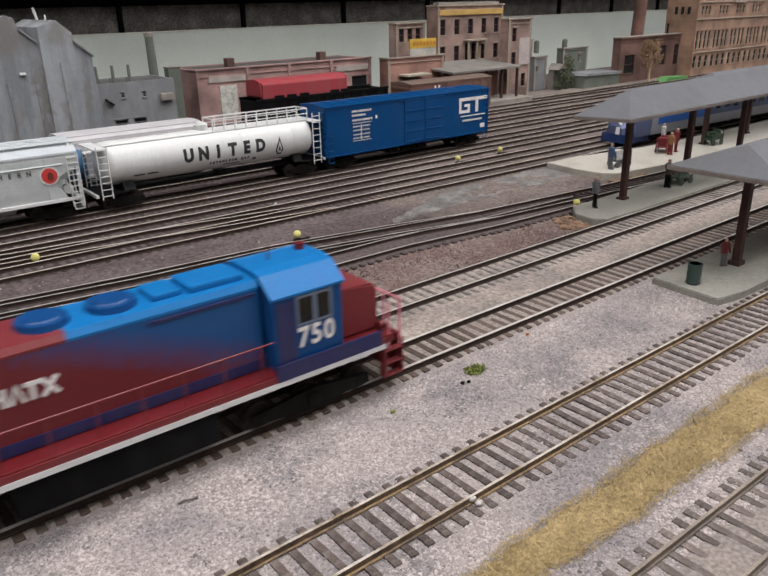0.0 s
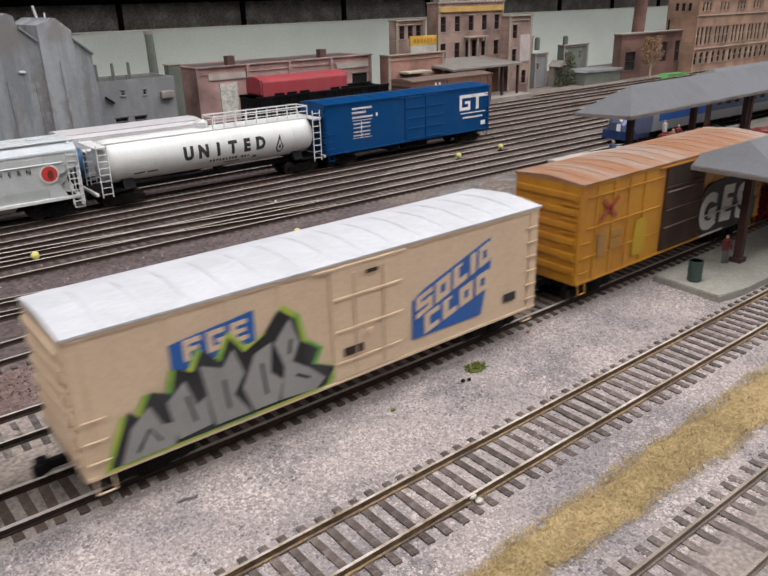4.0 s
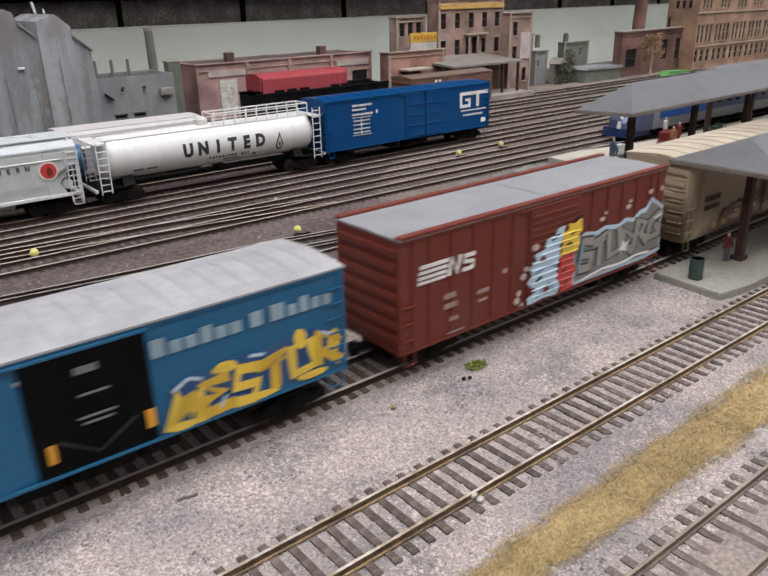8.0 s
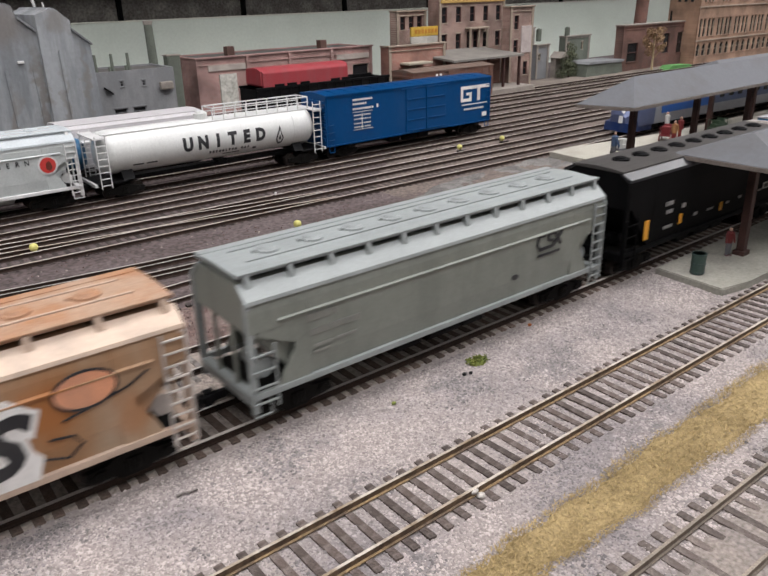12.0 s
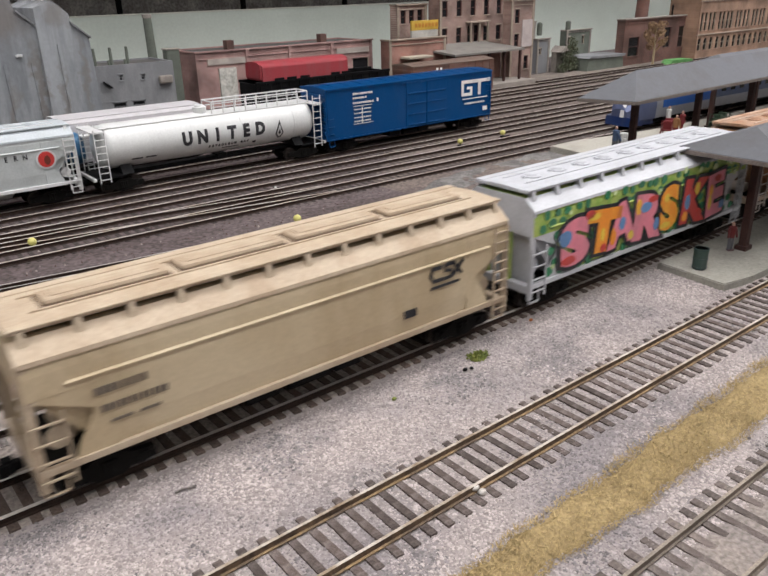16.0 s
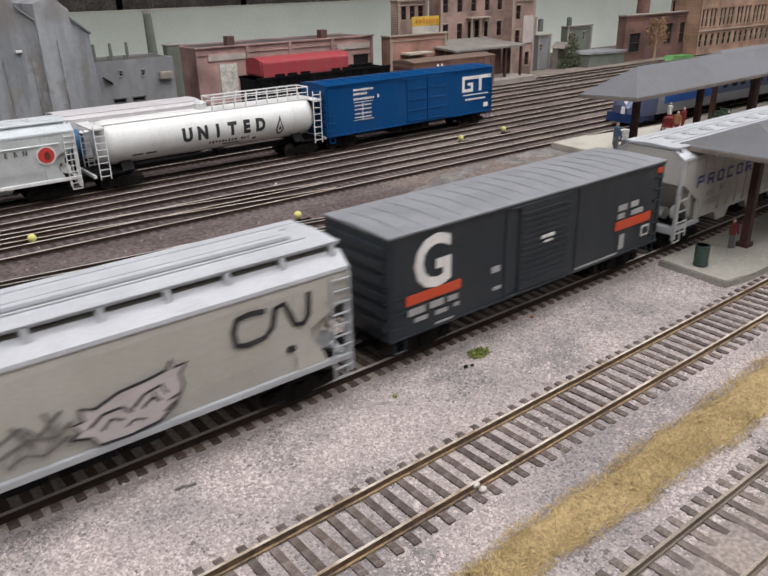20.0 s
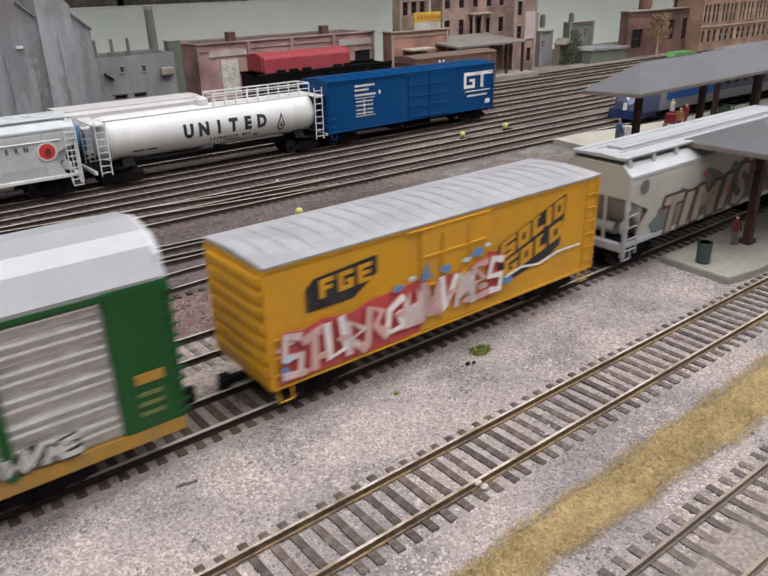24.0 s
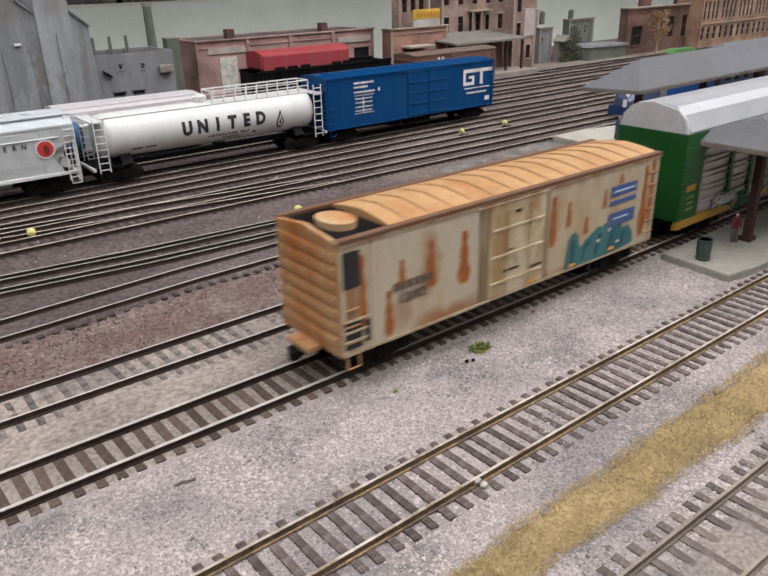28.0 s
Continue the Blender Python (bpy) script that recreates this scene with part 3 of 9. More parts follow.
def box_car(name, rear, front, label, zt, zb, body, roof, endm=None, doors=(), posts=(), post_mat=None, roof_ribs=14, peak=3.2, end_ribs=6,
            lad=None, nr=6, gap=9.0, frame_mat=None, thing_made=None, trucks=None, overhang=0.5, bar=True, rails=(), rise=0.22, roof_edge=None, roof_from=None, rib_mat=None):
    if thing_made:
        car, L = thing_made
    else:
        car, L = car_thing(name, rear, front, label, "boxcar")
    h = L / 2
    bm = B()
    bx(bm, -h + 1.2, h - 1.2, -W, W, zb, zt)
    bmesh.ops.bevel(bm, geom=[e for e in bm.edges], offset=0.25, segments=1, affect="EDGES")
    bod = part("body", bm, body, car)
    # sills and eaves
    for s in (-1, 1):
        y0, y1 = sorted((s * (W - 0.4), s * (W + 0.55)))
        bm = B()
        bx(bm, -h + 1, h - 1, y0, y1, zt - 1.1, zt + 0.25)
        part("eave_rail", bm, frame_mat or body, car)
        bm = B()
        bx(bm, -h + 1, h - 1, y0, y1, zb, zb + 1.0)
        part("side_sill", bm, frame_mat or body, car)
    if posts:
        post = None
        for x in posts:
            for s in (-1, 1):
                if post is None:
                    bm = B()
                    bx(bm, -0.7, 0.7, -0.33, 0.33, zb + 1.0, zt - 1.1)
                    post = part("side_post", bm, post_mat or body, car)
                else:
                    post = same(post, car)
                post.matrix_basis = at(x, s * (W + 0.12), 0)
    for x0, x1, z in rails:
        bm = B()
        rbx(bm, x0, x1, -W - 0.6, -W + 0.2, z - 0.4, z + 0.4, 0.2)
        part("side_rail_rib", bm, body, car)
    # roof: low peak with raised cross seams
    bm = B()
    prism(bm, [(-W - 0.9, zt), (-W - 0.9, zt + 0.7), (-9, zt + peak * 0.72), (0, zt + peak), (9, zt + peak * 0.72), (W + 0.9, zt + 0.7), (W + 0.9, zt)], -h + 0.4 if roof_from is None else roof_from, h - 0.4)
    k = roof_ribs
    part("roof", bm, roof, car)
    if roof_edge:
        for d in (-1, 1):
            bm = B()
            rbx(bm, -h + 0.6, h - 0.6, *sorted((d * (W - 2.0), d * (W + 1.0))), zt + 0.2, zt + 1.6, 0.3)
            part("roof_edge", bm, roof_edge, car)
    rib = None
    for i in range(1, k):
        if roof_from is not None and -h + L * i / k < roof_from + 1:
            continue
        if rib is None:
            bm = B()
            prism(bm, [(-W - 0.5, zt + 0.7), (-9, zt + peak * 0.72 + rise), (0, zt + peak + rise), (9, zt + peak * 0.72 + rise), (W + 0.5, zt + 0.7), (0, zt)], -0.55, 0.55)
            rib = part("roof_rib", bm, rib_mat or roof, car)
        else:
            rib = same(rib, car)
        rib.matrix_basis = at(-h + L * i / k, 0, 0)
    # ends with pressed ribs
    for d in (-1, 1):
        bm = B()
        bx(bm, *sorted((d * (h - 1.6), d * (h - 0.6))), -W + 0.3, W - 0.3, zb, zt + 0.5)
        prism(bm, [(-W + 0.3, zt), (0, zt + peak - 0.4), (W - 0.3, zt)], *sorted((d * (h - 1.6), d * (h - 0.6))))
        part("end_wall", bm, endm or body, car)
        for i in range(end_ribs):
            z = zb + 3 + (zt - zb - 5) * (i + 0.5) / end_ribs
            bm = B()
            rbx(bm, d * (h - 0.17) - 0.62, d * (h - 0.17) + 0.62, -W + 1.6, W - 1.6, z - 1.5, z + 1.5, 0.55)
            part("end_rib", bm, endm or body, car)
    for x0, x1, m, style in doors:
        bm = B()
        rbx(bm, x0, x1, -W - 0.9, -W + 0.3, zb + 1.6, zt - 1.6, 0.25)
        ribs = []
        if style == "bars":
            ribs = [zb + 3.5 + (zt - zb - 7) * (i + 0.5) / 13 for i in range(13)]
        elif style == "panels":
            ribs = [zb + 2.7 + (zt - zb - 4.4) * i / 4 for i in range(4)]
        elif style == "plug":
            ribs = [zb + (zt - zb) * f for f in (0.18, 0.45, 0.72)]
        dr = part("door", bm, m, car)
        rib = None
        for z in ribs:
            if rib is None:
                bm = B()
                rbx(bm, x0 + 1.1, x1 - 1.1, -W - 1.45, -W - 0.75, -0.5, 0.5, 0.2)
                rib = part("door_rib", bm, m, dr)
            else:
                rib = same(rib, dr)
            rib.matrix_basis = at(0, 0, z)
        if style == "plug":
            for f in (0.3, 0.7):
                x = x0 + (x1 - x0) * f
                bm = B()
                cyl(bm, (x, -W - 1.4, zb + 3), (x, -W - 1.4, zt - 4), 0.35, 6)
                part("lock_rod", bm, m, dr)
        for z in (zb + 0.9, zt - 1.4):
            bm = B()
            rbx(bm, x0 - 6, x1 + 1, -W - 1.2, -W - 0.3, z - 0.45, z + 0.45, 0.2)
            part("door_track", bm, frame_mat or body, car)
        if style == "plug":
            bm = B()
            cyl(bm, ((x0 + x1) / 2, -W - 1.0, zb + 16), ((x0 + x1) / 2, -W - 1.9, zb + 16), 1.5, 12)
            part("door_wheel", bm, m, car)
    lm = lad or body
    for d in (-1, 1):
        ladder(car, d * (h - 5), zb + 2, zt - (zt - zb) * (0.1 if d > 0 else 0.5), lm, 6, n=nr if d > 0 else 3, posts=False)
        end_ladder(car, d * (h - 0.6), d, zb + 2, zt - 6, lm, -13, nr)
        bm = B()
        tube(bm, [(d * (h - 3), -W + 0.5, zb), (d * (h - 3), -W - 0.1, zb - 5), (d * (h - 8), -W - 0.1, zb - 5), (d * (h - 8), -W + 0.5, zb)], 0.35)
        part("stirrup", bm, lm, car)
    undercarriage(car, L, trucks, gap, zb + 0.5)
    return car, h


HATCHSTRIP = mat("hatch_seal_brown", (0.10, 0.06, 0.035), 0.8, 0, 0.2, 60, 0.1)


def hopper_section(zc, rise=4.4):
    return [(-12.5, 13.5), (-17.6, 15.0), (-18.3, 22), (-18.5, 33), (-18.4, 42), (-18.0, zc + 2.0 - rise), (-12.8, zc + 2.8), (0, zc + 3.0),
            (12.8, zc + 2.8), (18.0, zc + 2.0 - rise), (18.4, 42), (18.5, 33), (18.3, 22), (17.6, 15.0), (12.5, 13.5)]


def hopper(name, rear, front, label, body, roof, trim, hatches="round", n_hatch=9, posts=12, gap=8.0, band=None, lad=None, side="smooth",
           under=None, slope=16.0, zc=47.4, slot=2.2, hatch_mat=None, thing_made=None, end_mat=None, walk_boards=True, ends="pocket", gate_y=9.5, rise=4.4):
    """A covered hopper with curved sides, sloping ends, a roof deck standing on posts and a row of loading hatches."""
    car, L = thing_made or car_thing(name, rear, front, label, "hopper car")
    h = L / 2
    sec = hopper_section(zc, rise)
    bm = B()
    loft(bm, [[(x, y, z) for y, z in sec] for x in (-h + 23, h - 23)])
    part("body", bm, body, car)
    for d in (-1, 1):
        # the bay over the end platform: full width above, a narrow sloping sheet below, plates along both sides
        bm = B()
        top = [(y, max(z, 35.5)) for y, z in sec if z > 30 or abs(y) < 13]
        prism(bm, top, *sorted((d * (h - 22.9), d * (h - 2.0))))
        part("end_bay", bm, body, car)
        bm = B()
        prism(bm, [(d * (h - 23), 36), (d * (h - 4), 36), (d * (h - 4), 34), (d * (h - 21), 13.6), (d * (h - 23), 13.6)], -15.6, 15.6, "y")
        part("slope_sheet", bm, end_mat or body, car)
        for k in (-1, 1):
            edge = {"pocket": [(23, 14), (11, 14), (13, 19), (17.6, 26), (17.8, 28.4), (4, 34.5), (4, 36.4), (23, 36.4)],
                    "straight": [(23, 14), (19.5, 14), (19.5, 25), (4, 36), (4, 36.4), (23, 36.4)],
                    "open": [(23, 14), (21, 14), (5, 35.5), (4, 36.4), (23, 36.4)]}[ends]
            bm = B()
            prism(bm, [(d * (h - q), z) for q, z in edge], *sorted((k * 17.3, k * 18.35)), "y")
            part("side_plate", bm, end_mat or body, car)
    # sloped roof shoulders
    shoulder = None
    for s in (-1, 1):
        if shoulder is None:
            bm = B()
            e = 0.2 if side == "ribs" else rise - 3.2
            prism(bm, [(-17.6, zc - e - 1.4), (-18.7, zc - e - 1.2), (-18.5, zc - e), (-13.4, zc + 3.2), (-12.6, zc + 2.4)], -h + 1.6, h - 1.6)
            shoulder = part("roof_shoulder", bm, band or roof, car)
        else:
            same(shoulder, car, at(0, 0, 0, 0, 0, 180))
    zd = zc + 2.8 + slot
    bm = B()
    prism(bm, [(-14.0, zd), (-14.0, zd + 0.7), (-8, zd + 1.3), (0, zd + 1.7), (8, zd + 1.3), (14.0, zd + 0.7), (14.0, zd)], -h + 1.8, h - 1.8)
    part("roof_deck", bm, roof, car)
    if walk_boards:
        # edge boards of the deck and their posts
        post = None
        for s in (-1, 1):
            bm = B()
            rbx(bm, -h + 2, h - 2, *sorted((s * 11.0, s * 14.6)), zd + 0.75, zd + 1.35, 0.2)
            part("running_board", bm, roof, car)
            for i in range(posts):
                x = -h + 5 + (L - 10) * i / (posts - 1)
                if post is None:
                    bm = B()
                    prism(bm, [(12.4, zc + 2.4), (15.4, zc + 1.8), (14.6, zd + 0.6), (12.4, zd + 0.6)], -0.9, 0.9)
                    post = part("roof_walk_post", bm, trim, car)
                else:
                    post = same(post, car)
                post.matrix_basis = at(x, 0, 0, 0, 0, 0 if s > 0 else 180)
        for s in (-1, 1):
            bm = B()
            bx(bm, -h + 10, h - 10, *sorted((s * 5.6, s * 6.4)), zd + 1.2, zd + 1.9)
            part("roof_seam", bm, trim, car)
    hm = hatch_mat or roof
    proto = None
    ln = (L - 24) / max(1, n_hatch)
    for i in range(n_hatch):
        x = -h + 12 + ln * (i + 0.5)
        if proto is None:
            bm = B()
            if hatches == "round":
                cyl(bm, (0, 0, zd + 1.2), (0, 0, zd + 2.2), 4.3, 20, 4.1)
                cyl(bm, (0, 0, zd + 2.1), (0, 0, zd + 2.9), 3.2, 20, 2.4)
                rbx(bm, -5.2, -3.8, -0.8, 0.8, zd + 1.4, zd + 2.5, 0.2)
            else:
                rbx(bm, -ln / 2 + 1.8, ln / 2 - 1.8, -4.4, 4.4, zd + 1.0, zd + 3.2, 1.1)
                rbx(bm, -ln / 2 + 4.2, ln / 2 - 4.2, -2.6, 2.6, zd + 3.0, zd + 3.5, 0.3)
            proto = part("hatch", bm, hm, car)
            base_strip = None
            if hatches == "long" and n_hatch > 1:
                bm = B()
                rbx(bm, -ln / 2 + 1.2, ln / 2 - 1.2, -5.0, 5.0, zd + 1.2, zd + 1.75, 0.2)
                base_strip = part("hatch_seal", bm, HATCHSTRIP, car, "dark brown strip under the hatch")
        else:
            proto = same(proto, car)
            base_strip = same(base_strip, car) if base_strip else None
        proto.matrix_basis = at(x, 0, 0)
        if base_strip:
            base_strip.matrix_basis = at(x, 0, 0)
    # side sill and outlets
    for s in (-1, 1):
        for a, b in ([(-h + 2, h - 2)] if side != "ribs" else [(-h + 2, -h + 23), (h - 23, h - 2)]):
            bm = B()
            rbx(bm, a, b, *sorted((s * 17.2, s * 18.9)), 13.0, 15.2, 0.3)
            part("side_sill", bm, trim, car)
    if side == "smooth":
        bm = B()
        prism(bm, [(-18.2, 37.4), (-19.2, 37.6), (-19.2, 38.0), (-18.2, 38.6)], -h + 12, h - 12)
        part("side_seam", bm, body, car)
    elif side == "ribs":
        k = 22
        made = {}
        for i in range(k + 1):
            x = -h + 6 + (L - 12) * i / k
            low = 17 if abs(x) < h - 22 else 36
            for s in (-1, 1):
                if low not in made:
                    bm = B()
                    bx(bm, -0.3, 0.3, -0.4, 0.4, low, zc - 0.8)
                    made[low] = o = part("side_post", bm, body, car)
                else:
                    o = same(made[low], car)
                o.matrix_basis = at(x, s * 18.2, 0)
    gate = None
    for i in range(4):
        if gate is None:
            bm = B()
            prism(bm, [(-8, 13.6), (8, 13.6), (4.5, 8.2), (-4.5, 8.2)], -gate_y, gate_y, "y")
            gate = part("discharge_gate", bm, under or body, car)
        else:
            gate = same(gate, car)
        gate.matrix_basis = at((-0.6 + 0.4 * i) * (h - 20), 0, 0)
    lm = lad or trim
    for d in (-1, 1):
        # end cage: corner posts, ladder, slope sheet, platform
        for s in (-1, 1):
            bm = B()
            bx(bm, *sorted((d * (h - 1.2), d * (h - 3.6))), *sorted((s * 17.0, s * 18.2)), 8.0, zc - 1.5)
            part("corner_post", bm, trim, car)
        bm = B()
        rbx(bm, *sorted((d * (h - 1), d * (h - 4.5))), -17.4, 17.4, 10.6, 14.2, 0.3)
        part("end_beam", bm, trim, car)
        bm = B()
        for y in (-6.0, 6.0):
            bx(bm, *sorted((d * (h - 2.2), d * (h - 3.2))), y - 0.6, y + 0.6, 14, 36)
        part("end_frame", bm, body, car)
        bm = B()
        rbx(bm, *sorted((d * (h - 4.6), d * (h - 20))), -15.5, 15.5, 12.0, 13.0, 0.3)
        part("end_platform", bm, TRUCK, car)
        ladder(car, d * (h - 5.5), 9.0, zc - 3 if d > 0 else 31, lm, 7 if d > 0 else 9, n=9 if d > 0 else 4)
        if end_mat:
            bm = B()
            rbx(bm, *sorted((d * (h - 6.5), d * (h - 5.5))), -14.5, 14.5, 13.2, 44, 0.3)
            part("end_plate", bm, end_mat, car)
            bm = B()
            prism(bm, [(-17.6, 35.5), (-18.1, zc - 1.6), (-13.2, zc + 3.2), (13.2, zc + 3.2), (18.1, zc - 1.6), (17.6, 35.5)], *sorted((d * (h - 1.95), d * (h - 1.3))))
            part("end_sheet", bm, end_mat, car)
        bm = B()
        tube(bm, [(d * (h - 2), -17.6, 12), (d * (h - 2), -17.8, 6.5), (d * (h - 8), -17.8, 6.5), (d * (h - 8), -17.6, 12)], 0.4)
        part("stirrup", bm, lm, car)
        bm = B()
        cyl(bm, (d * (h - 9), -12, 20), (d * (h - 9), -12.9, 20), 3.4, 16)
        cyl(bm, (d * (h - 13), -6, 17), (d * (h - 13), 6, 17), 3.0, 12)
        part("brake_gear", bm, lm, car)
    undercarriage(car, L, h - 20, gap, 12.0)
    return car, h


def graffiti_word(text, car, x, z, size, fills, outline, y=-19.2, width=1.0, step=None, fat=0.5, halo=None, lean=0.0, rise=0.0):
    """Fat letters one by one, each with an outline behind it."""
    n = len(text)
    step = step or size * 0.72 * width
    for i, c in enumerate(text):
        px = x + (i - (n - 1) / 2) * step
        pz = z + (0.9 if i % 2 else -0.6) + rise * i
        if halo:
            words(c, halo, car, px + 0.5, pz - 0.4, size, y + 0.25, width, lean, fat + 1.5, "graffiti_halo", turn=(-1) ** i * 4)
        words(c, outline, car, px, pz, size, y + 0.12, width, lean, fat + 0.75, "graffiti_outline", turn=(-1) ** i * 4)
        words(c, fills[i % len(fills)], car, px, pz, size, y, width, lean, fat - 0.15, "graffiti_letter", turn=(-1) ** i * 4)


GLYPHS = ([(0.1, 0), (0.25, 1), (0.8, 0.8), (0.45, 0.5), (0.95, 0.05)], [(0.1, 0.9), (0.2, 0.1), (0.9, 0.2), (0.75, 0.95)], [(0.9, 0.85), (0.3, 0.95), (0.15, 0.5), (0.8, 0.45), (0.7, 0.05), (0.1, 0.1)],
          [(0.05, 0.05), (0.4, 0.95), (0.6, 0.3), (0.95, 1.0), (0.9, 0)], [(0.1, 1), (0.15, 0.05), (0.55, 0.6), (0.9, 0.0), (0.85, 0.9)], [(0.85, 0.95), (0.2, 0.7), (0.1, 0.1), (0.8, 0.15), (0.6, 0.6)],
          [(0.15, 0.05), (0.2, 0.95), (0.85, 0.6), (0.2, 0.45), (0.9, 0.0)], [(0.0, 0.75), (0.9, 0.95), (0.5, 0.8), (0.45, 0.0)], [(0.9, 0.9), (0.1, 0.85), (0.7, 0.5), (0.15, 0.45), (0.15, 0.05), (0.95, 0.1)], [(0.15, 0.95), (0.3, 0.05), (0.6, 0.45), (0.95, 0.9)],
          [(0.1, 0.0), (0.15, 0.95), (0.2, 0.5), (0.85, 0.55), (0.8, 1.0), (0.9, 0.0)])


def scrawl(car, x0, x1, z0, z1, n, fills, edge, y=-19.2, thick=3.4, rim=1.1, seed=0, rise=0.0):
    """Spray-painted signs that cannot be read: bent strokes side by side, each with a rim behind it."""
    rnd = random.Random(seed)
    w = (x1 - x0) / n
    for i in range(n):
        g = GLYPHS[(i * 5 + seed) % len(GLYPHS)]
        dz = rise * i + rnd.uniform(-0.8, 0.8)
        k = rnd.uniform(0.9, 1.06)
        pts = [(x0 + w * (i - 0.08 + 1.16 * a) + rnd.uniform(-0.4, 0.4), z0 + dz + (z1 - z0) * b * k) for a, b in g]
        plates("graffiti_outline", [stroke(pts, thick + 2 * rim)], edge, car, y)
        plates("graffiti_letter", [stroke(pts, thick)], fills[i % len(fills)], car, y - 0.15)


# paints
YEL = paint("boxcar_yellow", (0.43, 0.20, 0.018), 0.42, 0.2, (0.36, 0.15, 0.02))
YELROOF = mat("rusty_roof_pale", (0.28, 0.215, 0.175), 0.7, 0, 0.15, 45, 0.1, 900, (0.25, 0.105, 0.042), (1.6, 0.3, 1), 0.55)
DOORBROWN = paint("door_dark_brown", (0.034, 0.021, 0.014), 0.5, 0.06, spec=0.25)
SILVER = paint("graffiti_silver", (0.58, 0.58, 0.56), 0.5, 0.15)
GBLACK = paint("graffiti_black", (0.015, 0.015, 0.018), 0.6, 0.2)
GWHITE = paint("graffiti_white", (0.75, 0.74, 0.72), 0.55, 0.2)
GRED = paint("graffiti_red", (0.50, 0.05, 0.04), 0.55, 0.2)
GPINK = paint("graffiti_pink", (0.70, 0.22, 0.28), 0.55, 0.25)
GORANGE = paint("graffiti_orange", (0.75, 0.26, 0.03), 0.55, 0.25, (0.75, 0.40, 0.05))
GYELLOW = paint("graffiti_yellow", (0.75, 0.52, 0.06), 0.55, 0.2)
GBLUE = paint("graffiti_blue", (0.12, 0.24, 0.45), 0.55, 0.2)
GLIGHT = paint("graffiti_pale_blue", (0.45, 0.58, 0.68), 0.55, 0.2)
GGREEN = paint("graffiti_green", (0.03, 0.20, 0.09), 0.55, 0.3)
GLIME = paint("graffiti_lime", (0.36, 0.45, 0.06), 0.55, 0.3, (0.10, 0.30, 0.06))
GTEAL = paint("graffiti_teal", (0.02, 0.10, 0.075), 0.55, 0.3)
GPURPLE = paint("graffiti_purple", (0.17, 0.045, 0.33), 0.55, 0.25)
GMAUVE = paint("graffiti_mauve", (0.34, 0.11, 0.36), 0.55, 0.3, (0.44, 0.19, 0.42), scale=60)
CREAM = paint("cream_beige", (0.60, 0.46, 0.32), 0.5, 0.15, (0.58, 0.44, 0.31))
COOLBLUE = paint("emblem_blue", (0.02, 0.10, 0.34), 0.5, 0.15)
ROOFWHITE = mat("white_roof_paint", (0.49, 0.50, 0.525), 0.55, 0, 0.08, 70, 0.1, 900, (0.44, 0.45, 0.47))
BEIGE = stained("dirty_beige", (0.41, 0.345, 0.262), [(20, 32, 12, 30, 0.9), (-14, 30, 10, 30, 0.9), (4, 24, 16, 16, 0.5), (45, 17, 34, 9, 0.8), (-97, 13, 15, 27, 0.95), (96, 16, 14, 30, 0.9), (60, 12, 40, 9, 0.85), (-40, 10, 60, 9, 0.95), (-84, 34, 6, 20, 0.5), (30, 52, 60, 6, 0.6)], (0.085, 0.056, 0.030), 0.62, dirt=0.3, tint=(0.36, 0.29, 0.20), scale=26)
BEIGEROOF = stained("dirty_beige_roof", (0.42, 0.36, 0.28), [(70, 54, 60, 30, 0.8), (10, 54, 30, 30, 0.4)], (0.12, 0.10, 0.085), 0.7, dirt=0.3, tint=(0.33, 0.28, 0.21), scale=35, stretch=(1, 1, 1))
NSBROWN = paint("oxide_brown", (0.140, 0.0245, 0.0145), 0.5, 0.08)
ROOFGREY = mat("galvanised_roof", (0.33, 0.335, 0.35), 0.6, 0.0, 0.1, 60, 0.1, 900, (0.27, 0.272, 0.285))
BMBLUE = paint("boxcar_blue", (0.012, 0.108, 0.225), 0.42, 0.06)
HOPBLACK = paint("hopper_black", (0.004, 0.004, 0.0045), 0.5, 0.01, spec=0.05)
# Shoulder and deck greys hold the sheen of a glossy black roof.
HOPBLACKROOF = mat("hopper_dark_roof", (0.022, 0.022, 0.025), 0.30, 0, 0.2, 60, 0.05, spec=0.5)
HOPDECK = mat("hopper_dusty_deck", (0.075, 0.070, 0.067), 0.36, 0, 0.2, 40, 0.05, spec=0.4)
CSXGREY = paint("hopper_grey", (0.205, 0.218, 0.194), 0.33, 0.1, (0.175, 0.187, 0.166))
CSXROOF = mat("hopper_grey_roof", (0.275, 0.298, 0.295), 0.5, 0, 0.1, 60, 0.1)
RUSTHOP = stained("weathered_tan", (0.36, 0.265, 0.185), [(-45, 38, 14, 10, 0.9), (20, 36, 13, 11, 0.9), (-14, 42, 24, 6, 0.8), (44, 33, 12, 14, 0.85), (-70, 30, 10, 12, 0.6), (66, 24, 10, 10, 0.5)], (0.33, 0.12, 0.03), 0.65, dirt=0.3, tint=(0.31, 0.17, 0.085), scale=30)
RUSTROOF = mat("rust_pink_roof", (0.37, 0.25, 0.175), 0.7, 0, 0.15, 40, 0.2, 900, (0.33, 0.16, 0.08), (1, 1, 1), 0.5)
STARGREEN = paint("spray_lime", (0.40, 0.48, 0.13), 0.55, 0.2, (0.22, 0.38, 0.07), scale=160, stretch=(1, 1, 1), amount=0.5)
